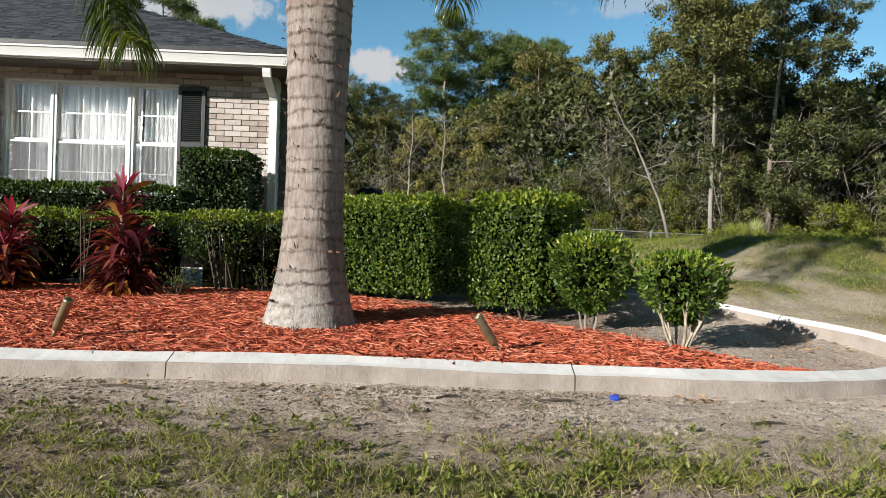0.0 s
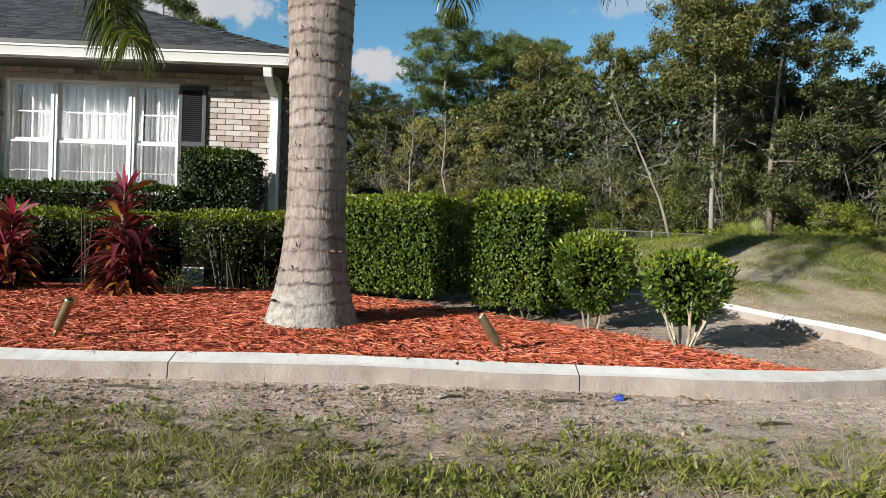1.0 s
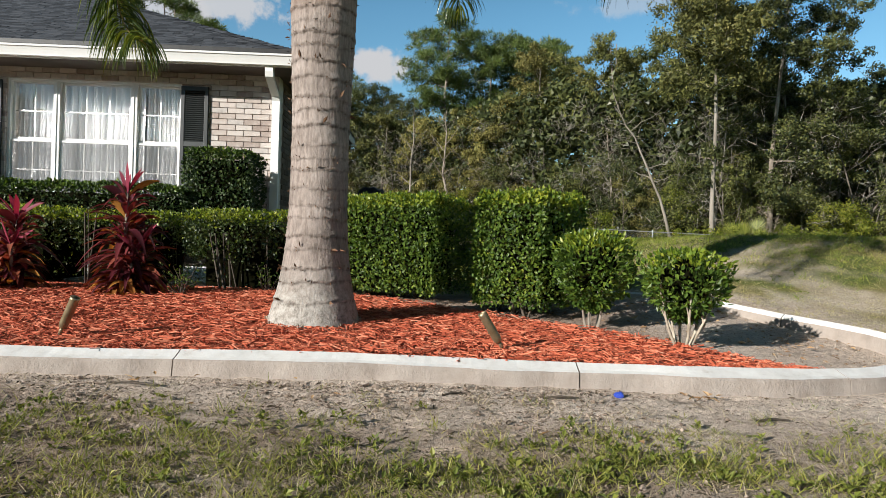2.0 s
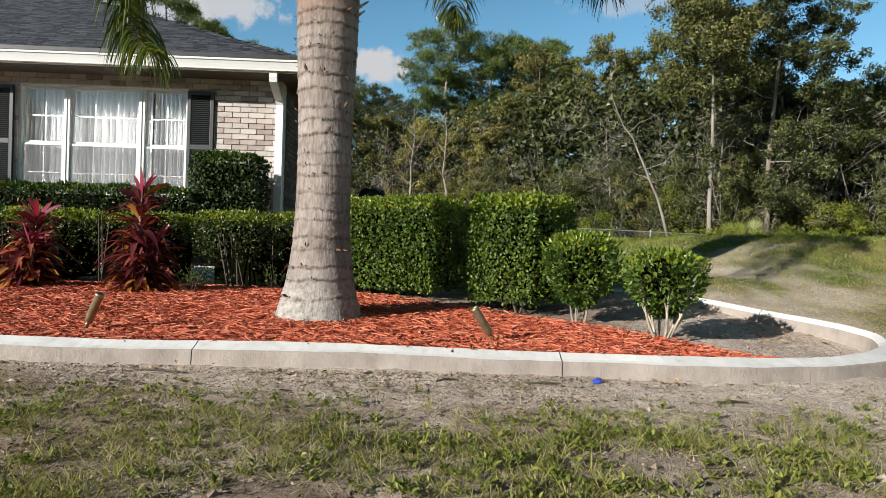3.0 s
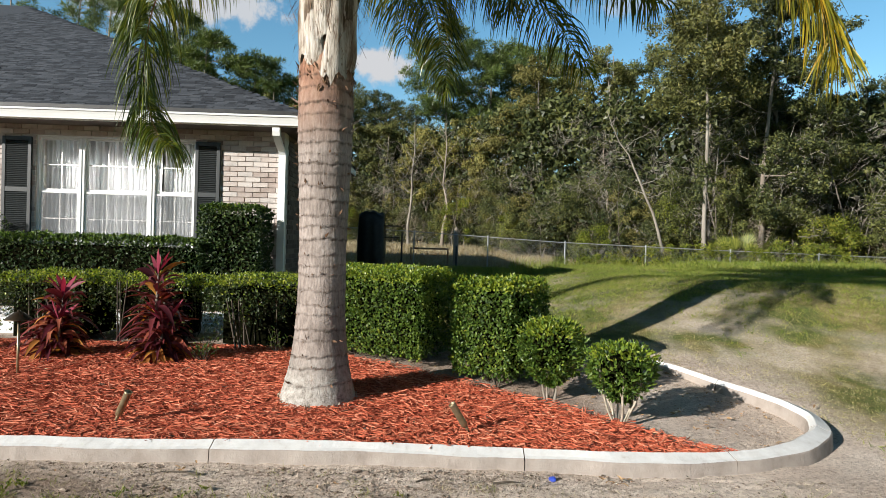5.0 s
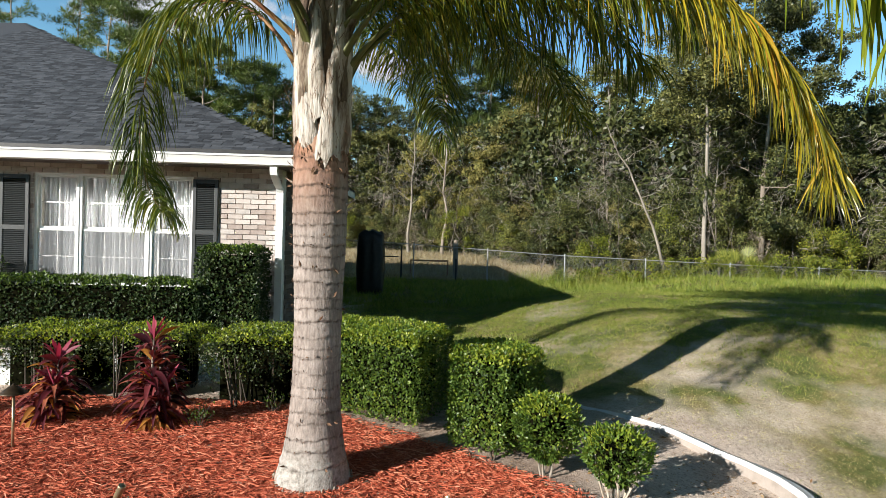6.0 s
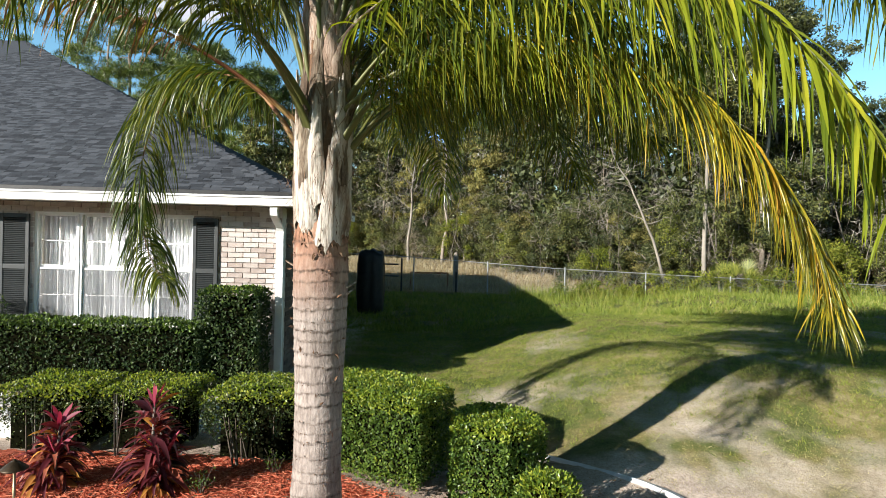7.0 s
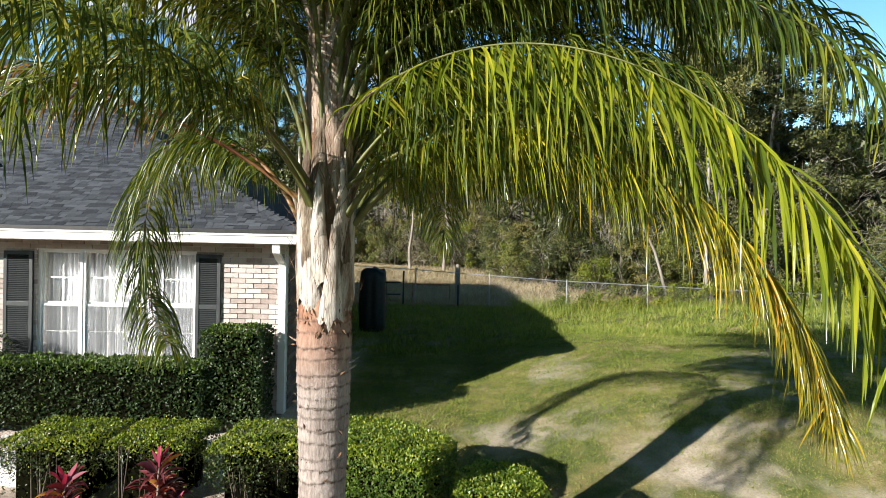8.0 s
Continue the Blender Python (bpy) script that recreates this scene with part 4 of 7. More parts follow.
def shutter(x0, x1, z0, z1):
    sh = thing("window_shutter", (x0, WALL_Y - 0.012, z0), "dark grey louvred shutter fixed beside the window", "shutter", "window shutters")
    inv = Matrix.Translation((x0, WALL_Y - 0.012, z0)).inverted()
    y1, y0, st = WALL_Y - 0.014, WALL_Y - 0.045, 0.045

    def add(ob):
        ob.matrix_parent_inverse = inv
        return ob

    add(box("stile", (x0, y0, z0), (x0 + st, y1, z1), M_SHUTTER, sh, 0.004))
    add(box("stile", (x1 - st, y0, z0), (x1, y1, z1), M_SHUTTER, sh, 0.004))
    mid = (z0 + z1) / 2 + 0.04
    for a, b2 in ((z0, z0 + 0.07), (mid - 0.03, mid + 0.03), (z1 - 0.05, z1)):
        add(box("rail", (x0 + st, y0 + 0.001, a), (x1 - st, y1, b2), M_SHUTTER, sh, 0.003))
    add(box("backing", (x0 + st, y1 - 0.006, z0 + 0.07), (x1 - st, y1 - 0.001, z1 - 0.05), M_SHUTTER, sh))
    me = mesh_of("slat", cube_v((0, -0.016, -0.003), (x1 - x0 - 2 * st, 0.014, 0.003)), CUBE_F, M_SHUTTER)
    for a, b2 in ((z0 + 0.07, mid - 0.03), (mid + 0.03, z1 - 0.05)):
        n = int((b2 - a) / 0.0245)
        for k in range(n):
            o = piece("slat", me, sh, Matrix.Translation((x0 + st, y0 + 0.015, a + (k + 0.5) * (b2 - a) / n)) @ Matrix.Rotation(radians(38), 4, "X"))
            o.matrix_parent_inverse = inv
    return sh


shutter(-3.062, -2.735, 0.86, 2.335)
shutter(-5.58, -5.20, 0.86, 2.335)


# ---------------------------------------------------------------- plants of the bed
def strips(pts, widths, sides):
    """Ribbons: pts (n, k, 3) with widths (n, k) across sides (n, k, 3)."""
    n, k = pts.shape[:2]
    off = sides * widths[..., None] / 2
    v = np.stack([pts - off, pts + off], 2).reshape(-1, 3)
    i, j = np.meshgrid(np.arange(n), np.arange(k - 1), indexing="ij")
    b = (i * k + j) * 2
    return v, np.stack([b, b + 1, b + 3, b + 2], -1).reshape(-1, 4)


def folded(pts, widths, sides, normals, fold):
    """Ribbons like strips, creased along the middle."""
    n, k = pts.shape[:2]
    off = sides * widths[..., None] / 2
    v = np.stack([pts - off, pts - normals * widths[..., None] * fold, pts + off], 2).reshape(-1, 3)
    i, j = np.meshgrid(np.arange(n), np.arange(k - 1), indexing="ij")
    b = (i * k + j) * 3
    return v, np.stack([b, b + 1, b + 4, b + 3, b + 1, b + 2, b + 5, b + 4], -1).reshape(-1, 4)


def hedge(name, label, corners, z0, z1, group, mats, density=5200, leaf=(0.019, 0.031), stems=6, shoots=True, lumps=0.02, gap=0.10, round_top=0.05, leggy=0.0):
    """A clipped hedge over a plan of corners (counter-clockwise), bushy down to gap above the ground z0."""
    c = np.array(corners, float)
    mid = c.mean(0)
    base = (*mid, z0)
    owner = thing(name, base, label, "hedge", group)
    inv = Matrix.Translation(base).inverted()
    n = len(c)
    zb = z0 + gap
    edges = [(c[i], c[(i + 1) % n]) for i in range(n)]
    pos, out = [], []
    for a, b in edges:
        ln = np.linalg.norm(b - a)
        k = int(density * ln * (z1 - zb))
        t = rng.uniform(0, 1, k)
        z = zb + (z1 - zb) * rng.uniform(0, 1, k) ** 0.92
        if leggy:
            u = (z - zb) / (z1 - zb)
            ok = rng.uniform(size=k) < np.clip((u - leggy * (0.75 + 0.45 * wave(t * 9 + a[0] * 3, z * 0, 1.3))) / 0.22, 0.10, 1)
            t, z = t[ok], z[ok]
            k = len(t)
        nrm = np.array([(b - a)[1], -(b - a)[0]]) / ln
        p = a + (b - a) * t[:, None]
        inset = round_top * np.clip((z - (z1 - round_top)) / round_top, 0, 1) ** 2 + 0.03 * np.clip((zb + 0.1 - z) / 0.1, 0, 1)
        lump = lumps * wave(p[:, 0] * 4 + z * 3, p[:, 1] * 4 - z * 4, 1.6) - 0.075 * np.clip(0.52 - fbm(t * ln + a[0] * 3, z, 8, 2), 0, 1)
        p = p - nrm * (inset - lump + rng.exponential(0.032, k) - 0.016)[:, None]
        pos.append(np.column_stack([p, z]))
        out.append(np.tile([*nrm, 0.25], (k, 1)))
    # top
    area = 0.5 * abs(sum(a[0] * b[1] - a[1] * b[0] for a, b in edges))
    k = int(density * area * 1.1)
    tri = rng.integers(0, n, k)
    r1, r2 = np.sqrt(rng.uniform(0, 1, k)), rng.uniform(0, 1, k)
    a, b = c[tri], c[(tri + 1) % n]
    p = mid + (a - mid) * (r1 * (1 - r2))[:, None] + (b - mid) * (r1 * r2)[:, None]
    zt = z1 - round_top * np.clip((r1 - 0.85) / 0.15, 0, 1) ** 2 + 0.9 * lumps * wave(p[:, 0], p[:, 1], 7) + 0.05 * (fbm(p[:, 0], p[:, 1], 9, 2) - 0.55) + rng.normal(size=k) * 0.010
    pos.append(np.column_stack([p, zt]))
    out.append(np.tile([0, 0, 1.0], (k, 1)))
    pos, out = np.concatenate(pos), np.concatenate(out)
    n_all = len(pos)
    way = unit(out * 0.35 + rng.normal(size=(n_all, 3)) * 0.6 + [0, 0, 0.3])
    nrm = unit(out + rng.normal(size=(n_all, 3)) * 0.55)
    ln = rng.uniform(*leaf, n_all)
    top = (pos[:, 2] > z1 - 0.07) & (rng.uniform(size=n_all) < 0.62) if shoots else np.zeros(n_all, bool)
    top |= shoots & (rng.uniform(size=n_all) < 0.03)
    for mask, nm, mat in ((~top, "leaves", mats[0]), (top, "new_growth", mats[-1])):
        if mask.any():
            v, f = leaves(pos[mask], way[mask], nrm[mask], ln[mask], ln[mask] * 0.68, 0.16)
            ob = piece(nm, mesh_of(nm, v, f, mat), owner)
            ob.matrix_parent_inverse = inv
            tagged(ob, kind="stuff")
    # near-black solid for the shade inside the hedge, then its twiggy stems
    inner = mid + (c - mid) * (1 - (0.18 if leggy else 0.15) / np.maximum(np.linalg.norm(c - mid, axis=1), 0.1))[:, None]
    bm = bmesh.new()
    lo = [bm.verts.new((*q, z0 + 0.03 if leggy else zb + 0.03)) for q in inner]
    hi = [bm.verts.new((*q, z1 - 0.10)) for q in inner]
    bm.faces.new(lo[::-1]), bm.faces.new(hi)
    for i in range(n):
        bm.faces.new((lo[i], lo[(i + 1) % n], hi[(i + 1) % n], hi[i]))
    part("shade_core", bm, M_CORE, owner).matrix_parent_inverse = inv
    for k in range(stems * 3 if leggy else stems):
        sp = Soup()
        t = (k % stems + rng.uniform(0.3, 0.7)) / stems * 0.7 + 0.15
        far = (c[0] + c[-1]) / 2 * (1 - t) + (c[1] + c[2 % n]) / 2 * t + rng.normal(size=2) * 0.05
        if leggy:
            far = mid + (far - mid) * 0.9 + rng.normal(size=2) * [0.05, 0.22]
        for q in range(4):
            top_at = far + rng.normal(size=2) * 0.06
            pts = np.array([(*far, z0 - 0.03), (*(far * 0.6 + top_at * 0.4 + rng.normal(size=2) * 0.02), z0 + gap * 0.6), (*top_at, zb + 0.16 + leggy * (z1 - zb))])
            sp.add(*tube(pts, [0.010, 0.007, 0.004], 6))
        ob = piece("stem", sp.mesh("stem", M_TWIG, True), owner)
        ob.matrix_parent_inverse = inv
    return owner


HM = (M_HEDGE, M_HEDGE_NEW)
FRONT = "clipped front hedges"
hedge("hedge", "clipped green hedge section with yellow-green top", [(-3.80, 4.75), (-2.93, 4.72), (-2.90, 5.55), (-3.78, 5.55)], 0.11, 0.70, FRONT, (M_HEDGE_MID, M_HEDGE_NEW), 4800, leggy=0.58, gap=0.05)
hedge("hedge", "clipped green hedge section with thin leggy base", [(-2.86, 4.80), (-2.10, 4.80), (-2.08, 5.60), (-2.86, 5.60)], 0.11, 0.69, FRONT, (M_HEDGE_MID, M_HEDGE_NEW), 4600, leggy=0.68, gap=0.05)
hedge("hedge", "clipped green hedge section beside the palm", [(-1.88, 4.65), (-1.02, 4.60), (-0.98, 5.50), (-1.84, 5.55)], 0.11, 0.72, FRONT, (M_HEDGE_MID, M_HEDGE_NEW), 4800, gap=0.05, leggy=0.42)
hedge("hedge", "dense clipped green hedge block with sharp corner", [(-0.86, 4.46), (0.02, 3.92), (0.32, 4.58), (-0.30, 5.22), (-0.86, 5.30)], 0.13, 0.85, FRONT, HM, 7600, gap=0.05, stems=8)
hedge("hedge", "dense clipped cube-shaped hedge in sunlight", [(0.26, 3.60), (0.62, 3.36), (0.94, 3.60), (0.90, 3.98), (0.52, 4.16), (0.29, 3.95)], 0.12, 0.835, FRONT, HM, 7600, gap=0.05, stems=2)
tagged(box("stone_edging", (-4.9, 5.28, 0.06), (-3.86, 5.36, 0.25), M_WHITE, None, 0.012), "white stone edging strip beside the gravel", "edging")
BACK = "hedges along the house"
HD = (M_HEDGE_DARK, M_HEDGE)
hedge("hedge", "long dark-leaved clipped hedge under the window", [(-7.2, 6.42), (-2.62, 6.42), (-2.62, 7.02), (-7.2, 7.02)], 0.2, 1.04, BACK, HD, 2600, (0.03, 0.046), 14, True, 0.025)
hedge("hedge", "tall dark-leaved hedge block at the house corner", [(-2.64, 6.50), (-1.96, 6.50), (-1.96, 7.12), (-2.64, 7.12)], 0.2, 1.46, BACK, HD, 2600, (0.03, 0.046), 4, True, 0.03)


def topiary(name, label, at, foliage_lo, foliage_hi, rx, ry, trunks, count, mats=None, category="shrub", group="clipped bed shrubs", splay=0.62, bark=None):
    owner = thing(name, at, label, category, group)
    inv = Matrix.Translation(at).inverted()
    x0, y0, z0 = at
    zc, hz = (foliage_lo + foliage_hi) / 2, (foliage_hi - foliage_lo) / 2
    d = rand_dirs(count)
    r = 1.0 - np.abs(rng.normal(size=count)) * 0.16
    p = 3.2                                              # squarish outline
    q = d / (np.abs(d) ** p).sum(1, keepdims=True) ** (1 / p)
    lump = 1 + 0.22 * wave(q[:, 0] * 3 + q[:, 2] * 2, q[:, 1] * 3, 1.4)
    skirt = 1 - 0.55 * np.clip(-q[:, 2] + 0.1, 0, 1) ** 1.4
    pos = np.stack([x0 + q[:, 0] * rx * r * lump * skirt, y0 + q[:, 1] * ry * r * lump * skirt, zc + q[:, 2] * hz * r], -1)
    way = unit(d * 0.7 + rng.normal(size=(count, 3)) * 0.5 + [0, 0, 0.35])
    nrm = unit(d + rng.normal(size=(count, 3)) * 0.6)
    ln = rng.uniform(0.024, 0.038, count)
    top = (q[:, 2] > 0.55) & (rng.uniform(size=count) < 0.6)
    for mask, nm, mat in ((~top, "leaves", (mats or HM)[0]), (top, "new_growth", (mats or HM)[1])):
        v, f = leaves(pos[mask], way[mask], nrm[mask], ln[mask], ln[mask] * 0.52)
        ob = piece(nm, mesh_of(nm, v, f, mat), owner)
        ob.matrix_parent_inverse = inv
        tagged(ob, kind="stuff")
    # dark ball painted as the shade within the leaves
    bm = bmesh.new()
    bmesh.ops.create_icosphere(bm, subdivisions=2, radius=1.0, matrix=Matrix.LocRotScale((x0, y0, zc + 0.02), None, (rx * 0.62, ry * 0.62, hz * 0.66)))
    part("shade_core", bm, M_CORE, owner).matrix_parent_inverse = inv
    for k in range(trunks):
        a = 2 * math.pi * (k + 0.3) / trunks
        sp = Soup()
        w = np.array([math.cos(a), math.sin(a)])
        foot = np.array([x0, y0]) + w * 0.022
        knee = foot + w * 0.08 * splay + rng.normal(size=2) * 0.01
        tip = foot + w * rx * splay
        pts = spline([(*foot, z0 - 0.04), (*knee, z0 * 0.6 + foliage_lo * 0.4), (*(knee * 0.45 + tip * 0.55), foliage_lo + 0.03), (*tip, zc)], 0.03)
        sp.add(*tube(pts, np.linspace(0.0085, 0.0035, len(pts)), 8))
        for s in range(3):
            b0 = pts[len(pts) // 3 + s * 2]
            e = b0 + np.array([*(w * rng.uniform(0.0, 0.05) * splay + rng.normal(size=2) * 0.018), rng.uniform(0.07, 0.13)])
            sp.add(*tube(np.array([b0, (b0 + e) / 2 + rng.normal(size=3) * 0.008, e]), [0.007, 0.005, 0.003], 6))
        ob = piece("stem", sp.mesh("stem", bark or M_PALE_STEM, True), owner)
        ob.matrix_parent_inverse = inv
    return owner


topiary("round_shrub", "small clipped shrub with pale exposed branching stems", (1.22, 2.85, 0.09), 0.205, 0.535, 0.195, 0.18, 6, 2500, splay=0.6)
topiary("round_shrub", "clipped green shrub on a short pale trunk", (0.885, 3.24, 0.09), 0.195, 0.622, 0.205, 0.20, 5, 3400, splay=0.2, bark=M_BARK)
topiary("round_shrub", "dark glossy shrub growing before the window shutter", (-5.62, 7.0, 0.2), 0.5, 1.36, 0.36, 0.28, 3, 2600, HD, group="shrubs by the house")


def cordyline(at, height, stems, count, seed_lean):
    owner = thing("cordyline", at, "red-leaved cordyline with orange lower leaves in the mulch", "plant", "red cordylines")
    inv = Matrix.Translation(at).inverted()
    groups = {"leaves": [], "shoot_leaves": [], "old_leaves": []}
    for s in range(stems):
        h = height * (1.0 if s == 0 else rng.uniform(0.45, 0.75))
        a = rng.uniform(0, 6.28)
        foot = np.array(at) + [math.cos(a) * 0.04 * (s > 0), math.sin(a) * 0.04 * (s > 0), -0.03]
        top = foot + np.array([math.cos(a) * 0.06 * (s > 0) + seed_lean, math.sin(a) * 0.06 * (s > 0), h * 0.72])
        pts = spline([foot, foot * 0.6 + top * 0.4 + rng.normal(size=3) * 0.012, top], 0.04)
        ob = piece("cane", mesh_of("cane", *tube(pts, np.linspace(0.014, 0.009, len(pts)), 7), M_BARK, True), owner)
        ob.matrix_parent_inverse = inv
        n = count if s == 0 else count // 2
        for k in range(n):
            u = 0.12 + 0.88 * (k / n)
            p0 = foot + (top - foot) * u
            az = k * 2.399 + rng.normal() * 0.25
            el = radians(12 + 50 * u ** 1.1 + rng.normal() * 14)
            if k > n - 6:
                el = radians(rng.uniform(42, 76))
            w = np.array([math.cos(az) * math.cos(el), math.sin(az) * math.cos(el), math.sin(el)])
            ln = rng.uniform(0.22, 0.34) * (0.85 if u < 0.3 else 1.0) * (0.8 if k > n - 6 else 1.0)
            kind = "shoot_leaves" if k > n - 6 and s < 2 else ("old_leaves" if (u < 0.34 and rng.uniform() < 0.55) or rng.uniform() < 0.09 else "leaves")
            groups[kind].append((p0, w, ln, rng.uniform(0.034, 0.060), rng.uniform(0.35, 0.9) if kind != "shoot_leaves" else rng.uniform(0.05, 0.35)))
    for nm, mat in (("leaves", M_CORDY), ("shoot_leaves", M_CORDY_PINK), ("old_leaves", M_CORDY_OLD)):
        g = groups[nm]
        if not g:
            continue
        k = 7
        t = np.linspace(0, 1, k)
        p = np.array([q[0] for q in g])[:, None] + np.array([q[1] for q in g])[:, None] * (np.array([q[2] for q in g])[:, None] * t)[..., None]
        p[..., 2] -= (np.array([q[4] for q in g]) * np.array([q[2] for q in g]))[:, None] * t ** 2.2
        prof = np.array([0.22, 0.55, 0.9, 1.0, 0.82, 0.45, 0.04])
        side = unit(np.cross(np.array([q[1] for q in g]), [0, 0, 1.0]) + rng.normal(size=(len(g), 3)) * 0.22)
        side = np.repeat(side[:, None], k, 1)
        v, f = folded(p, np.array([q[3] for q in g])[:, None] * prof, side, unit(np.cross(side, unit(np.gradient(p, axis=1)))), 0.18)
        ob = piece(nm, mesh_of(nm, v, f, mat, True), owner)
        ob.matrix_parent_inverse = inv
        tagged(ob, kind="stuff")
    return owner


cordyline((-2.78, 4.08, 0.11), 0.76, 6, 78, 0.03)
cordyline((-2.03, 4.0, 0.11), 1.02, 5, 104, 0.04)
cordyline((-3.75, 4.05, 0.11), 0.62, 3, 30, -0.02)


def small_shrub(at, n, h, label):
    owner = thing("small_shrub", at, label, "shrub")
    inv = Matrix.Translation(at).inverted()
    sp, tips = Soup(), []
    for k in range(n):
        a = rng.uniform(0, 6.28)
        e = np.array(at) + [math.cos(a) * rng.uniform(0.03, 0.14), math.sin(a) * rng.uniform(0.03, 0.14), rng.uniform(0.4, 1.0) * h]
        pts = np.array([np.array(at) - [0, 0, 0.02], (np.array(at) + e) / 2 + rng.normal(size=3) * 0.015, e])
        sp.add(*tube(pts, [0.004, 0.003, 0.0015], 5))
        tips += [pts[1] * (1 - u) + e * u + rng.normal(size=3) * 0.02 for u in rng.uniform(0, 1, 7)]
    tagged(piece("twigs", sp.mesh("twigs", M_TWIG), owner), kind="stuff").matrix_parent_inverse = inv
    tips = np.array(tips)
    v, f = leaves(tips, rand_dirs(len(tips), 0.5), rand_dirs(len(tips), 1), 0.024, 0.012)
    tagged(piece("leaves", mesh_of("leaves", v, f, M_HEDGE), owner), kind="stuff").matrix_parent_inverse = inv


small_shrub((-1.62, 3.98, float(ground_z(-1.62, 3.98)) + 0.01), 16, 0.2, "sparse twiggy sapling in the mulch")
small_shrub((-1.18, 4.42, float(ground_z(-1.18, 4.42)) + 0.01), 12, 0.22, "small twiggy sprout below the hedge")


# ---------------------------------------------------------------- palm
PALM = np.array([-0.595, 3.12])
palm = thing("palm_tree", (*PALM, 0.15), "tall queen palm with ringed grey trunk and arching fronds", "tree")
palm_inv = Matrix.Translation((*PALM, 0.15)).inverted()


def on_palm(ob):
    ob.matrix_parent_inverse = palm_inv
    return ob


def trunk_material():
    m, nt, b = new_mat("palm_trunk")
    tc = nt.nodes.new("ShaderNodeTexCoord")
    sep = nt.nodes.new("ShaderNodeSeparateXYZ")
    nt.links.new(tc.outputs["Object"], sep.inputs[0])
    fine = grain(nt, 22, 7, 0.75, stretch=(2.6, 2.6, 0.5))
    base = ramp(nt, grain(nt, 3.2, 6, 0.7), [(0.3, (0.19, 0.158, 0.138)), (0.5, (0.33, 0.28, 0.25)), (0.72, (0.48, 0.42, 0.385))])
    base = mix(nt, base, ramp(nt, fine, [(0.34, (0.36, 0.32, 0.29)), (0.58, (1.0, 0.98, 0.96))]), 0.8, "MULTIPLY")
    mr = node(nt, "ShaderNodeMapRange", From_Min=1.62, From_Max=2.12)
    nt.links.new(sep.outputs[2], mr.inputs[0])
    rust = ramp(nt, grain(nt, 12, 5, 0.7, stretch=(1, 1, 0.5)), [(0.3, (0.11, 0.048, 0.028)), (0.5, (0.30, 0.15, 0.09)), (0.72, (0.46, 0.31, 0.22))])
    col = mix(nt, base, rust, mr.outputs[0])
    m2 = node(nt, "ShaderNodeMapRange", From_Min=0.42, From_Max=0.2)
    nt.links.new(sep.outputs[2], m2.inputs[0])
    pale = ramp(nt, grain(nt, 26, 6, 0.8), [(0.35, (0.13, 0.12, 0.10)), (0.5, (0.40, 0.38, 0.34)), (0.7, (0.62, 0.60, 0.56))])
    half = nt.nodes.new("ShaderNodeMath")
    half.operation = "MULTIPLY"
    half.inputs[1].default_value = 0.75
    nt.links.new(m2.outputs[0], half.inputs[0])
    col = mix(nt, col, pale, half.outputs[0])
    at = nt.nodes.new("ShaderNodeAttribute")
    at.attribute_name = "scar"
    col = mix(nt, col, (0.055, 0.038, 0.028), at.outputs["Fac"])
    nt.links.new(col, b.inputs["Base Color"])
    b.inputs["Roughness"].default_value = 0.9
    bump(nt, b, fine, 0.7, 0.01)
    return m


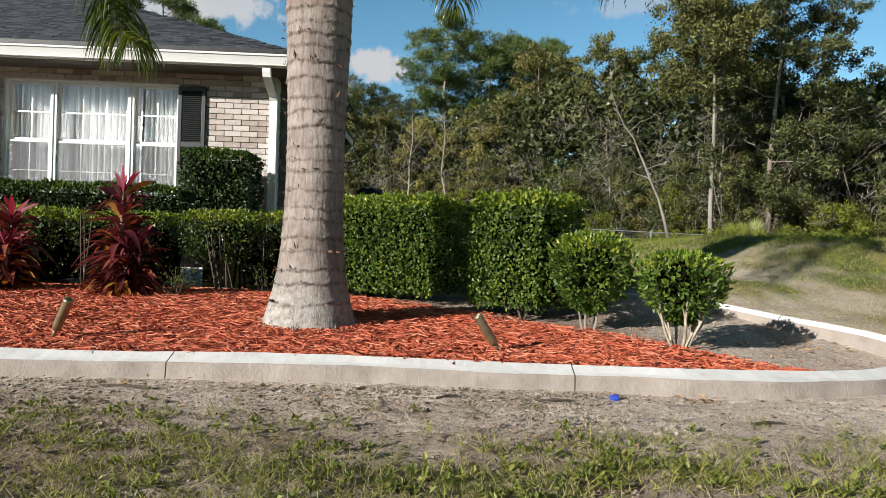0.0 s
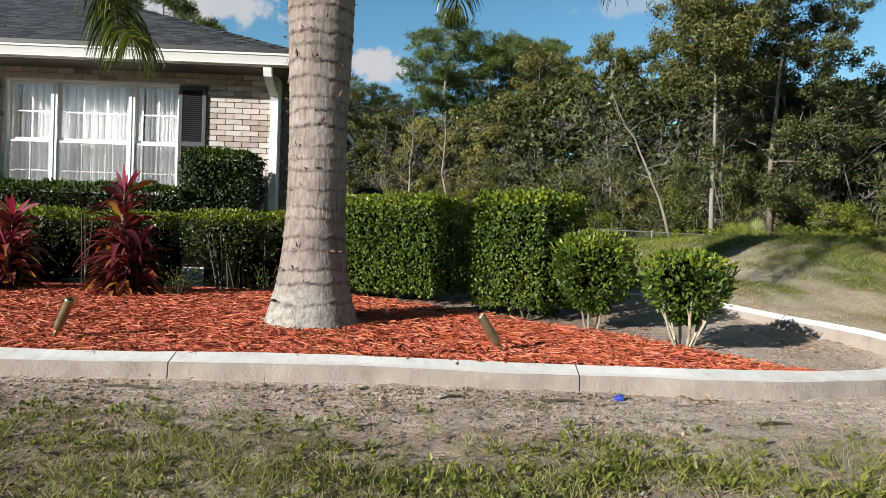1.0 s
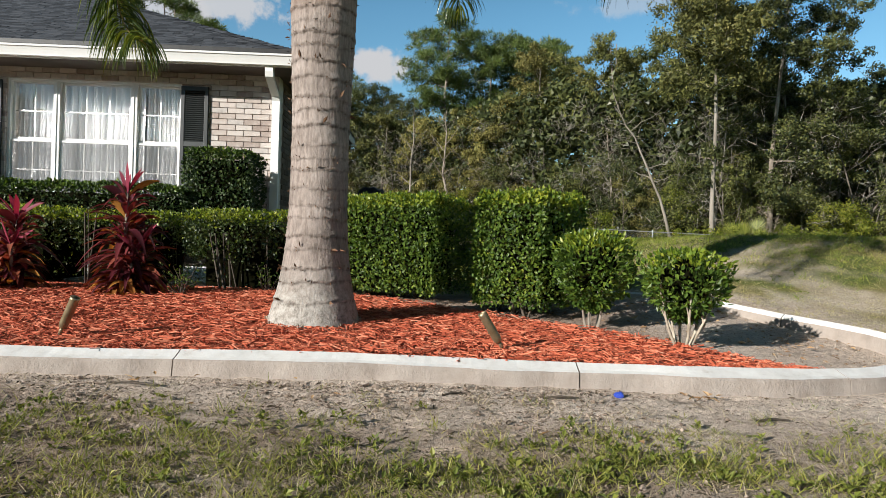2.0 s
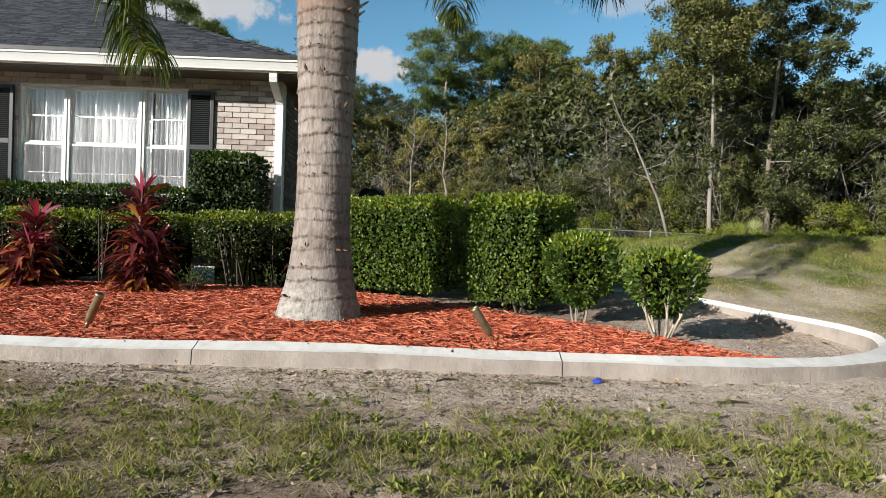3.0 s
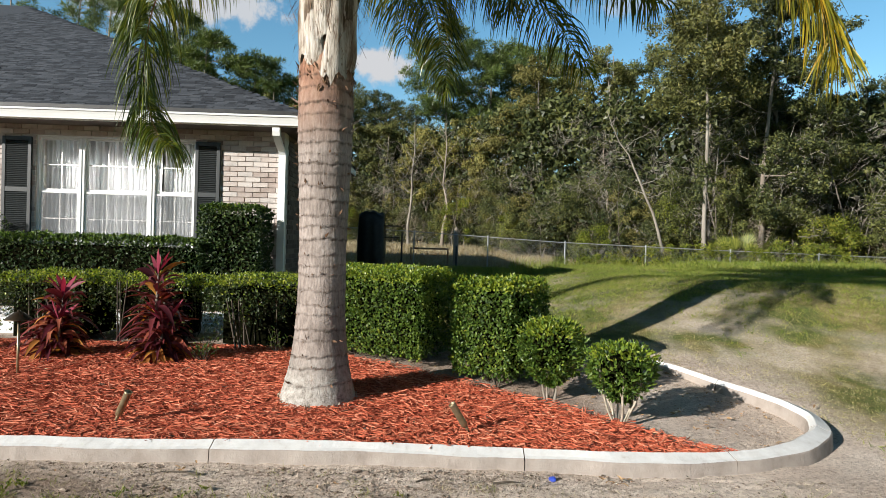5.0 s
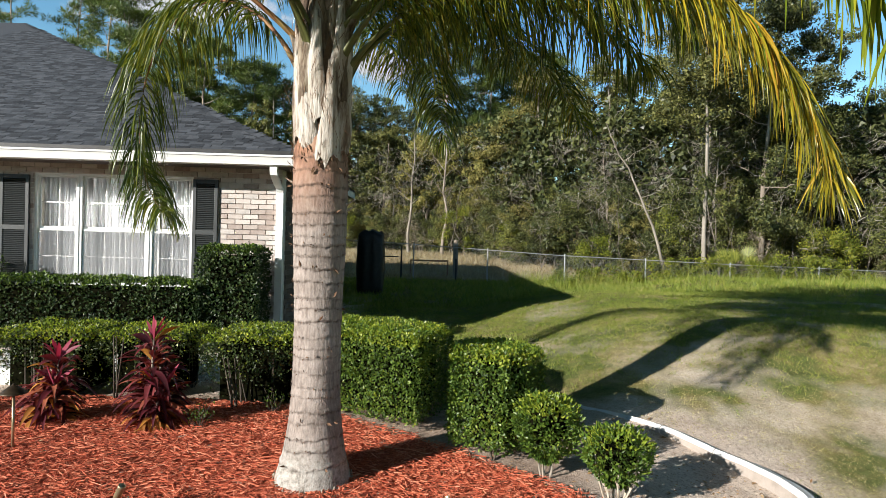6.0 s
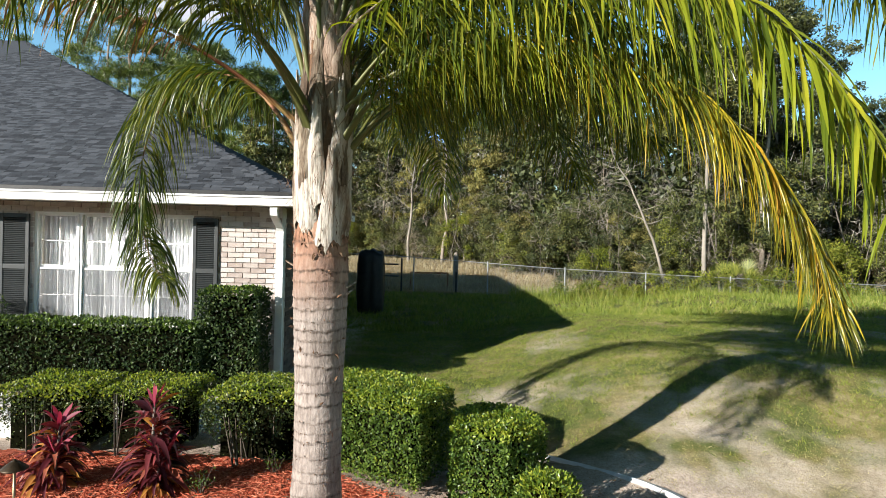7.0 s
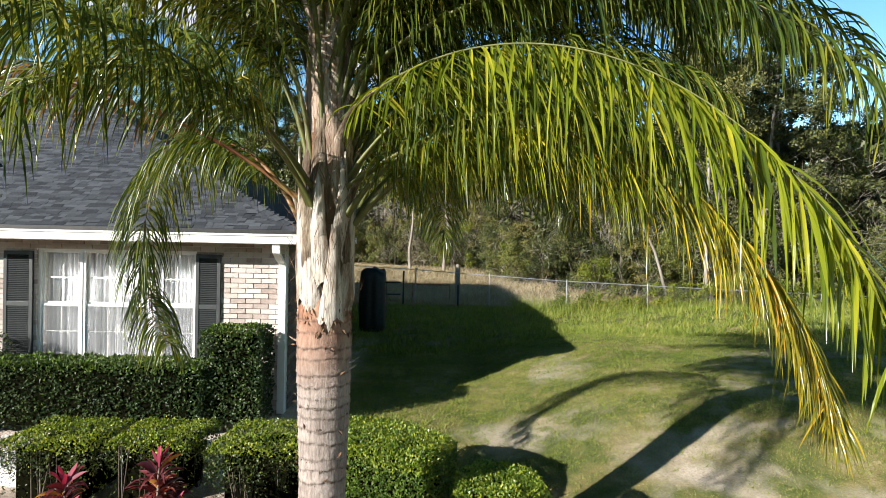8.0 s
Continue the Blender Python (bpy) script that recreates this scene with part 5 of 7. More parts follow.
def palm_trunk():
    zs = np.arange(0.02, 2.22, 0.0075)
    rad = np.interp(zs, [0.02, 0.10, 0.18, 0.27, 0.38, 0.52, 0.70, 1.02, 1.25, 1.5, 1.75, 1.95, 2.12, 2.22], [0.250, 0.234, 0.214, 0.190, 0.170, 0.154, 0.145, 0.141, 0.146, 0.156, 0.164, 0.166, 0.162, 0.15])
    rings, z = [], 0.225
    while z < 2.1:
        rings.append(z)
        z += rng.uniform(0.055, 0.10)
    n_a = 96
    a = np.linspace(0, 2 * math.pi, n_a, endpoint=False)
    gz, ga = np.meshgrid(zs, a, indexing="ij")
    r = np.repeat(rad[:, None], n_a, 1)
    scar = np.zeros_like(r)
    for q in rings:
        line = q + 0.006 * np.sin(ga * 2 + q * 9) + 0.004 * np.sin(ga * 5 + q * 31) + 0.003 * np.sin(ga * 13 + q * 57)
        d = gz - line
        depth = 0.6 + 0.4 * np.sin(ga * 3 + q * 17)
        strong = rng.uniform(0.55, 1.15)
        r = r + strong * 0.0085 * np.exp(-np.clip(d, 0, None) / 0.018) * (d >= 0) * depth - strong * 0.003 * np.exp(-(d / 0.005) ** 2)
        tooth = 0.5 + 0.5 * np.sin(ga * 37 + q * 11) * np.sin(ga * 23 + q * 5)
        scar = np.maximum(scar, strong * np.exp(-((d + 0.002) / (0.0030 + 0.0075 * tooth * strong)) ** 2) * (0.25 + 0.75 * tooth))
    r = r * (1 + 0.012 * np.sin(ga * 2 + 1) + 0.006 * np.sin(ga * 5 + gz * 3)) + rng.normal(size=r.shape) * 0.0007
    lean = 0.010 * np.sin(gz * 1.4)
    v = np.stack([PALM[0] + lean + r * np.cos(ga), PALM[1] + r * np.sin(ga), gz], -1)
    n = len(zs)
    i, j = np.meshgrid(np.arange(n - 1), np.arange(n_a), indexing="ij")
    k = (j + 1) % n_a
    f = np.stack([i * n_a + j, i * n_a + k, (i + 1) * n_a + k, (i + 1) * n_a + j], -1).reshape(-1, 4)
    me = mesh_of("trunk", v, f, trunk_material(), True)
    at = me.attributes.new("scar", "FLOAT", "POINT")
    at.data.foreach_set("value", np.clip(scar, 0, 1).astype(np.float32).ravel())
    on_palm(piece("trunk", me, palm))
    # frayed fibres at the scars, and pale root nubs round the foot
    pos, way, ln = [], [], []
    for q in rings:
        for k in range(int(rng.integers(12, 40))):
            b = rng.uniform(0, 6.28)
            rr = np.interp(q, zs, rad) + 0.003
            pos.append((PALM[0] + rr * math.cos(b), PALM[1] + rr * math.sin(b), q + rng.uniform(-0.004, 0.01)))
            way.append((math.cos(b) * 0.5 + rng.normal() * 0.3, math.sin(b) * 0.5 + rng.normal() * 0.3, rng.normal() * 0.8))
            ln.append(rng.uniform(0.006, 0.022) * (2.4 if rng.uniform() < 0.12 else 1))
    pos, way, ln = np.array(pos), np.array(way), np.array(ln)
    v, f = leaves(pos, way, rand_dirs(len(pos)), ln, ln * 0.35)
    on_palm(tagged(piece("fibres", mesh_of("fibres", v, f, M_FIBRE), palm), kind="stuff"))
    roots = Soup()
    for k in range(190):
        b = rng.uniform(0, 6.28)
        rr = 0.236 + rng.uniform(-0.005, 0.02)
        p = np.array([PALM[0] + rr * math.cos(b), PALM[1] + rr * math.sin(b), ground_z(PALM[0] + rr * math.cos(b), PALM[1] + rr * math.sin(b)) - 0.01])
        q = p + np.array([-math.cos(b) * 0.012 + rng.normal() * 0.004, -math.sin(b) * 0.012 + rng.normal() * 0.004, rng.uniform(0.02, 0.05)])
        roots.add(*tube(np.array([p, (p + q) / 2 + rng.normal(size=3) * 0.002, q]), [0.006, 0.0055, 0.003], 6))
    on_palm(tagged(piece("root_nubs", roots.mesh("root_nubs", M_PALE_STEM, True), palm), kind="stuff"))


palm_trunk()


def boots():
    """Old leaf bases that clasp the top of the trunk, torn along their upper ends."""
    for k in range(11):
        a = k * 2.399 + 0.4
        z0, z1 = 1.95 + 0.05 * k + rng.uniform(-0.03, 0.05), 2.55 + 0.055 * k + rng.uniform(-0.08, 0.1)
        n, m = 16, 9
        t = np.linspace(0, 1, n)
        s = np.linspace(-1, 1, m)
        half = np.interp(t, [0, 0.15, 0.6, 1], [0.95, 0.80, 0.42, 0.25])
        gt, gs = np.meshgrid(t, s, indexing="ij")
        ang = a + gs * half[:, None] * 0.62
        r = 0.152 + 0.014 * gt + 0.016 * (1 - gs ** 2) + 0.012 * (k % 3) / 2 - 0.02 * np.clip(gt - 0.7, 0, 1)
        z = z0 + (z1 - z0) * gt - 0.05 * (gs ** 2) * gt + rng.normal(size=gt.shape) * 0.004
        z[-1] += rng.uniform(-0.06, 0.04, m)
        z[0] += rng.uniform(-0.05, 0.05, m)
        z[1] += rng.uniform(-0.02, 0.02, m)
        v1 = np.stack([PALM[0] + r * np.cos(ang), PALM[1] + r * np.sin(ang), z], -1)
        r2 = r - 0.014 * (1.1 - np.abs(gs))
        v2 = np.stack([PALM[0] + r2 * np.cos(ang), PALM[1] + r2 * np.sin(ang), z - 0.002], -1)
        i, j = np.meshgrid(np.arange(n - 1), np.arange(m - 1), indexing="ij")
        f = np.stack([i * m + j, i * m + j + 1, (i + 1) * m + j + 1, (i + 1) * m + j], -1).reshape(-1, 4)
        rim = [(i * m, (i + 1) * m, n * m + (i + 1) * m, n * m + i * m) for i in range(n - 1)] + [((n - 1) * m + j, (n - 1) * m + j + 1, n * m + (n - 1) * m + j + 1, n * m + (n - 1) * m + j) for j in range(m - 1)]
        me = mesh_of("leaf_base", np.concatenate([v1.reshape(-1, 3), v2.reshape(-1, 3)]), np.concatenate([f, f[:, ::-1] + n * m, np.array(rim)]), M_BOOT, True)
        on_palm(piece("leaf_base", me, palm))
    # ragged brown fibre collar and a few broken stubs
    pos, way, ln, thin = [], [], [], []
    for k in range(800):
        b, z = rng.uniform(0, 6.28), rng.uniform(1.97, 2.18) if k < 90 else rng.uniform(2.2, 3.9)
        rr = 0.164 + rng.uniform(0, 0.008) + (z > 2.2) * rng.uniform(0.0, 0.05) - max(0, z - 3.0) * 0.05
        pos.append((PALM[0] + rr * math.cos(b), PALM[1] + rr * math.sin(b), z))
        way.append((math.cos(b) * 0.35 + rng.normal() * 0.25, math.sin(b) * 0.35 + rng.normal() * 0.25, rng.choice([-1, 1]) * 0.8))
        ln.append(rng.uniform(0.03, 0.06) if k < 90 else rng.uniform(0.04, 0.16))
        thin.append(rng.uniform(0.15, 0.45) if k < 90 else 0.035)
    v, f = leaves(np.array(pos), np.array(way), np.array([(p[0] - PALM[0], p[1] - PALM[1], 0) for p in pos]), np.array(ln), np.array(ln) * np.array(thin))
    on_palm(tagged(piece("fibre_collar", mesh_of("fibre_collar", v, f, M_FIBRE), palm), kind="stuff"))
    core = Soup()
    zz = np.linspace(2.1, 4.4, 20)
    core.add(*tube(np.column_stack([np.full(20, PALM[0]), np.full(20, PALM[1]), zz]), np.interp(zz, [2.1, 2.6, 3.3, 4.0, 4.4], [0.146, 0.150, 0.120, 0.07, 0.02]), 16))
    on_palm(piece("crown_shaft", core.mesh("crown_shaft", M_FIBRE, True), palm))
    for b, z, l in ((math.pi * 1.03, 1.93, 0.07), (math.pi * 1.0, 1.83, 0.03), (-0.12, 1.80, 0.09), (-0.1, 1.76, 0.07), (1.1, 1.90, 0.05)):
        p = np.array([PALM[0] + 0.14 * math.cos(b), PALM[1] + 0.14 * math.sin(b), z])
        q = p + np.array([math.cos(b) * l, math.sin(b) * l, l * 0.5])
        on_palm(piece("stub", mesh_of("stub", *tube(np.array([p, (p + q) / 2 - [0, 0, 0.006], q]), [0.016, 0.014, 0.006], 8, 0.5), M_BOOT, True), palm))


boots()


def leaf_base(az, z0, p, owner):
    """The broad pale sheath by which a leaf stalk clasps the trunk."""
    a = math.radians(az)
    radial, tang = np.array([math.cos(a), math.sin(a), 0]), np.array([-math.sin(a), math.cos(a), 0])
    zb = max(2.04, z0 - rng.uniform(0.5, 0.75))
    hold = lambda z: np.interp(z, [2.0, 2.6, 3.2, 4.0, 4.8], [0.150, 0.150, 0.125, 0.085, 0.04])
    axis = np.array([PALM[0], PALM[1], 0])
    key = np.array([axis + radial * (hold(zb) - 0.03) + [0, 0, zb], axis + radial * (hold(z0 - 0.3) + 0.012) + [0, 0, z0 - 0.3], axis + radial * (hold(z0 - 0.1) + 0.008) + [0, 0, z0 - 0.1], p[2], p[4], p[6]])
    s = np.concatenate([[0], np.cumsum(np.linalg.norm(np.diff(key, axis=0), axis=1))])
    n, m = 22, 14
    w = np.linspace(0, s[-1], n)
    c = np.stack([np.interp(w, s, key[:, q]) for q in range(3)], -1)
    c[1:-1] = (c[:-2] + c[1:-1] * 2 + c[2:]) / 4
    half = np.interp(w / s[-1], [0, 0.05, 0.12, 0.22, 0.45, 0.7, 1.0], [0.02, 0.060, 0.078, 0.076, 0.046, 0.028, 0.014])
    tan = unit(np.gradient(c, axis=0))
    out = unit(np.cross(tang, tan))
    out = out * np.sign((out * radial).sum(-1, keepdims=True) + 1e-6)
    th = np.linspace(0, 2 * math.pi, m, endpoint=False)
    fray = 1 + rng.normal(size=(n, m)) * 0.05
    wrap = np.interp(w / s[-1], [0, 0.5, 0.8], [0.45, 0.25, 0.0])
    v = c[:, None] + tang * (half[:, None] * np.cos(th) * fray)[..., None] + out[:, None] * (half[:, None] * 0.40 * np.sin(th) - (half * wrap)[:, None] * np.cos(th) ** 2)[..., None]
    i, j = np.meshgrid(np.arange(n - 1), np.arange(m), indexing="ij")
    k = (j + 1) % m
    f = np.stack([i * m + j, i * m + k, (i + 1) * m + k, (i + 1) * m + j], -1).reshape(-1, 4)
    piece("leaf_base", mesh_of("leaf_base", v, f, M_BOOT if z0 < 2.75 else M_SHEATH if z0 < 3.35 else M_YOUNG, True), owner)


def frond(az, z0, e0, length, droop, mats, power=1.5, leaflet=0.5, count=150, start=0.24, hang=1.5, swing=0.0, base_r=0.10, fill=1.0, wide=(0.008, 0.016), tip=None, ahead=(0.35, 0.75), slump=0.0, twist=2.2, stout=1.0):
    """One feather leaf: az and e0 in degrees; droop: degrees by which it bends down along its length."""
    n = 44
    u = np.linspace(0, 1, n)
    el = np.radians(e0 - droop * u ** power)
    azs = np.radians(az + swing * u ** 1.5)
    step = length / (n - 1)
    d = np.stack([np.cos(azs) * np.cos(el), np.sin(azs) * np.cos(el), np.sin(el)], -1)
    p = np.concatenate([[[0, 0, 0]], np.cumsum(d[:-1] * step, 0)]) + [PALM[0] + base_r * math.cos(math.radians(az)), PALM[1] + base_r * math.sin(math.radians(az)), z0]
    rad = np.interp(u, [0, 0.06, 0.14, 0.3, 0.7, 1.0], [0.046, 0.032, 0.019, 0.010, 0.005, 0.0018]) * stout
    flat = np.interp(u, [0, 0.1, 0.25, 1], [0.45, 0.6, 0.85, 0.9])
    leafmat, stalk = mats
    fr = on_palm(piece("frond", mesh_of("frond", *tube(p, rad, 8, flat), stalk, True), palm))
    leaf_base(az, z0, p, fr)
    # leaflets in uneven pairs, standing out at several angles and hanging at the tips
    t = np.sort(start + (1 - start) * np.linspace(0, 1, count) ** 0.95)
    t = np.clip(np.repeat(t, 2) + rng.normal(size=count * 2) * 0.004, start, 0.998)
    sgn = np.tile([1.0, -1.0], count)
    keep = rng.uniform(size=count * 2) < fill
    t, sgn = t[keep], sgn[keep]
    m = len(t)
    tan, side, up = frames_along(p)
    q = np.stack([np.interp(t, u, p[:, k]) for k in range(3)], -1)
    ta, si, uu = [unit(np.stack([np.interp(t, u, w[:, k]) for k in range(3)], -1)) for w in (tan, side, up)]
    lift = rng.choice([-0.35, 0.05, 0.45], m) + rng.normal(size=m) * 0.12
    out = unit(si * sgn[:, None] * 0.9 + uu * lift[:, None] + ta * rng.uniform(*ahead, m)[:, None])
    out = unit(out - np.array([0, 0, slump]))
    ln = leaflet * np.interp(t, [start, start + 0.15, 0.55, 0.85, 1.0], [0.6, 0.95, 1.0, 0.75, 0.42]) * rng.uniform(0.8, 1.12, m)
    k = 7
    s = np.linspace(0, 1, k)
    el_l = rng.uniform(0.75, 1.25, m) * hang
    dirs = out[:, None] + np.array([0, 0, -1.0]) * (el_l[:, None] * 2.1 * s[None] ** 1.15)[..., None]
    kink = (rng.uniform(size=(m, 1)) < 0.35) * np.clip((s[None] - rng.uniform(0.3, 0.7, (m, 1))) * 4, 0, 1)
    dirs = unit(dirs + np.array([0, 0, -1.3]) * kink[..., None] + rng.normal(size=(m, 1, 3)) * 0.12)
    pts = q[:, None] + np.concatenate([np.zeros((m, 1, 3)), np.cumsum(dirs[:, :-1] * (ln / (k - 1))[:, None, None], 1)], 1)
    wid = (np.array([0.45, 0.9, 1.0, 0.95, 0.8, 0.5, 0.06])[None] * rng.uniform(*wide, m)[:, None])
    spin = (rng.normal(size=(m, 1)) * 0.7 + rng.normal(size=(m, 1)) * twist * s[None])[..., None]
    nrm0 = unit(np.cross(dirs, np.cross(ta, out)[:, None]) + rng.normal(size=(m, 1, 3)) * 0.35)
    nrm0 = nrm0 * np.cos(spin) + np.cross(dirs, nrm0) * np.sin(spin)
    sides = unit(np.cross(dirs, nrm0))
    v, f = folded(pts, wid, unit(np.cross(dirs, sides)), sides, 0.22)
    old = np.repeat((t + rng.normal(size=m) * 0.13 > 0.52).astype(int), 2 * (k - 1)) if tip else None
    ob = piece("frond_foliage", mesh_of("frond_foliage", v, f, (leafmat, tip) if tip else leafmat, False, old), fr)
    tagged(ob, kind="stuff")
    return fr


GREEN, YELLOW, DRY = (M_PALM_LEAF, M_PETIOLE), (M_PALM_YELLOW, M_PETIOLE), (M_PALM_DRY, M_PETIOLE_RED)
RED = (M_PALM_MID, M_PETIOLE_RED)
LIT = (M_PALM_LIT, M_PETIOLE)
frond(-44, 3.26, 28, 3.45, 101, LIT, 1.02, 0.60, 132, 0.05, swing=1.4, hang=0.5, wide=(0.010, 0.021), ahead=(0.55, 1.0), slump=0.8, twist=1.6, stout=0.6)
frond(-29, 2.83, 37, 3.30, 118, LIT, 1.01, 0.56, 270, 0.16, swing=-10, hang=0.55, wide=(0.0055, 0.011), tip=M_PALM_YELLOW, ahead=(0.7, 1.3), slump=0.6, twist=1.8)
frond(148.6, 2.48, 61.6, 3.7, 235, RED, 1.34, 0.60, 320, 0.18, hang=2.6, swing=-15.4, wide=(0.007, 0.014))
frond(242, 2.66, 66, 2.45, 89.4, GREEN, 0.73, 0.55, 150, 0.3, swing=14)
frond(202.6, 2.75, 41, 2.6, 62, DRY, 1.02, 0.42, 100, 0.28, swing=27, fill=0.6)
frond(67, 2.25, 65.5, 3.0, 146, GREEN, 1.41, 0.58, 170, 0.32, swing=8)
frond(46, 2.44, 70, 3.2, 121, GREEN, 0.85, 0.60, 170, 0.28, swing=-12)
frond(238, 2.80, 56, 2.6, 135, GREEN, 1.03, 0.55, 140, 0.26)
frond(192, 3.0, 78, 2.9, 124, GREEN, 1.3, 0.62, 170, 0.2)
frond(220, 3.05, 80, 2.9, 122, GREEN, 1.3, 0.62, 170, 0.2)
frond(174, 2.95, 79, 2.8, 130, GREEN, 1.3, 0.62, 170, 0.2)
frond(262, 3.3, 80, 2.6, 105, GREEN, 1.25, 0.5, 140)
frond(6, 2.95, 76, 3.3, 132, GREEN, 1.25, 0.66, 180, 0.18)
frond(-18, 3.05, 78, 3.3, 126, GREEN, 1.25, 0.68, 180, 0.18)
frond(-62, 3.55, 62, 2.9, 95, GREEN, 1.3, 0.5, 140)
frond(26, 3.05, 79, 3.2, 128, GREEN, 1.3, 0.54, 150, 0.22)
frond(88, 2.95, 78, 3.0, 132, GREEN, 1.2, 0.5)
frond(118, 3.0, 79, 3.0, 128, GREEN, 1.2, 0.5)
frond(145, 3.45, 70, 2.9, 100, GREEN, 1.3, 0.5)
frond(-100, 3.8, 80, 2.5, 70, GREEN, 1.6, 0.46)
frond(70, 3.7, 78, 2.8, 80, GREEN, 1.5, 0.46)
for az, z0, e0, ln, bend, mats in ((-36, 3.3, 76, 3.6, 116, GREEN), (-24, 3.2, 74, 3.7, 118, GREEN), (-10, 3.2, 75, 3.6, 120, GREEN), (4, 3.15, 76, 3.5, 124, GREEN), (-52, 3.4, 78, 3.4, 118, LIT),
                                  (30, 2.8, 72, 3.2, 134, GREEN), (55, 2.75, 74, 3.0, 138, GREEN), (10, 2.8, 70, 3.3, 130, GREEN), (80, 2.6, 74, 2.8, 140, GREEN)):
    frond(az, z0, e0, ln, bend, mats, 1.2, 0.64, 170, 0.18)
frond(-21.3, 3.45, 41.2, 3.49, 109.4, (M_PALM_MID, M_PETIOLE), 1.09, 0.55, 170, 0.18, swing=-7.3)
frond(-6, 3.4, 52, 3.6, 104, GREEN, 1.1, 0.6, 170, 0.18)
for k in range(9):
    frond(-14 + k * 9, 4.0 + 0.05 * (k % 4), 44 + 4 * (k % 3), 3.4, 74, GREEN, 1.3, 0.62, 150, 0.16)
for k in range(9):
    frond(-78 + k * 12, 4.15 + 0.04 * (k % 3), 36 + 3 * (k % 4), 3.9, 62, GREEN, 1.3, 0.62, 150, 0.2)
for az, z0, e0, ln, bend in ((-8, 2.55, 58, 2.4, 100), (-30, 2.62, 57, 2.3, 98), (12, 2.55, 58, 2.5, 104), (-19, 2.85, 60, 2.5, 98)):
    frond(az, z0, e0, ln, bend, GREEN, 1.0, 0.62, 190, 0.2, hang=1.7)
frond(200, 3.8, 86, 2.6, 50, GREEN, 2.0, 0.42)
for k in range(12):
    frond(12 + k * 11, 3.95 + 0.06 * (k % 5), 30 + 9 * (k % 3), 3.3, 66, GREEN, 1.3, 0.66, 190, 0.14)
for k in range(8):
    frond(k * 137.5 + 20, 3.65 + 0.07 * k, 50 + 2.6 * k, 3.2, 95 - 2.5 * k, GREEN, 1.25, 0.60, 130, 0.2)
for k in range(3):
    frond(150 + k * 56, 4.0 + 0.1 * k, 56 + 4 * k, 3.0, 92, GREEN, 1.25, 0.60, 120, 0.2)
for k in range(6):
    frond(-70 + k * 34, 4.05 + 0.06 * k, 50 + 3 * k, 3.3, 88, GREEN, 1.25, 0.62, 130, 0.2)


# ---------------------------------------------------------------- garden lights
def lathe(prof, sides=20):
    a = np.linspace(0, 2 * math.pi, sides, endpoint=False)
    v = np.array([[(r * math.cos(b), r * math.sin(b), z) for b in a] for r, z in prof]).reshape(-1, 3)
    n = len(prof)
    i, j = np.meshgrid(np.arange(n - 1), np.arange(sides), indexing="ij")
    k = (j + 1) % sides
    return v, np.stack([i * sides + j, i * sides + k, (i + 1) * sides + k, (i + 1) * sides + j], -1).reshape(-1, 4)


def spot(at, lean, turn):
    big = Matrix.Diagonal((0.98, 0.98, 1.2, 1))
    owner = thing("garden_spotlight", at, "aged brass bullet spotlight on a spike in mulch", "light", "bed spotlights")
    owner.rotation_euler = (0, 0, turn)
    piece("stake", mesh_of("stake", *lathe([(0.001, -0.06), (0.007, -0.05), (0.007, 0.012), (0.001, 0.012)], 10), M_BRONZE, True), owner)
    tip = Matrix.Translation((0, 0, 0.012)) @ Matrix.Rotation(lean, 4, "Y") @ big
    piece("knuckle", mesh_of("knuckle", *lathe([(0.001, -0.004), (0.008, 0.0), (0.009, 0.012), (0.006, 0.020), (0.001, 0.022)], 12), M_BRASS, True), owner, tip)
    body = piece("body", mesh_of("body", *lathe([(0.001, 0.018), (0.013, 0.020), (0.0185, 0.030), (0.0195, 0.045), (0.0195, 0.13), (0.0205, 0.132), (0.0205, 0.142), (0.0175, 0.142), (0.016, 0.125), (0.001, 0.124)], 24), M_BRASS, True), owner, tip)
    piece("lens", mesh_of("lens", *lathe([(0.016, 0.127), (0.010, 0.130), (0.0005, 0.131)], 20), M_GLASS, True), owner, tip)


spot((0.312, 2.55, float(ground_z(0.312, 2.55)) + 0.022), radians(-33), radians(10))
spot((-1.57, 2.60, float(ground_z(-1.57, 2.60)) + 0.022), radians(24), radians(-10))


def path_light(at):
    owner = thing("path_light", at, "bronze path light with conical shade on a stake", "light")
    piece("stem", mesh_of("stem", *lathe([(0.001, -0.08), (0.0085, -0.08), (0.0085, 0.40), (0.001, 0.40)], 12), M_BRASS, True), owner)
    piece("collar", mesh_of("collar", *lathe([(0.001, 0.385), (0.016, 0.388), (0.016, 0.405), (0.001, 0.406)], 14), M_BRONZE, True), owner)
    piece("shade", mesh_of("shade", *lathe([(0.082, 0.402), (0.085, 0.404), (0.080, 0.410), (0.030, 0.452), (0.012, 0.458), (0.008, 0.470), (0.001, 0.472)], 28), M_BRONZE, True), owner)


path_light((-2.70, 3.50, 0.085))


# ---------------------------------------------------------------- gravel strip and stones behind the front hedges
M_GRAVEL = plain("white_gravel", [(0.1, (0.42, 0.42, 0.42)), (0.5, (0.66, 0.66, 0.66)), (0.95, (0.82, 0.82, 0.81))], 30, 0.8, vary="island")


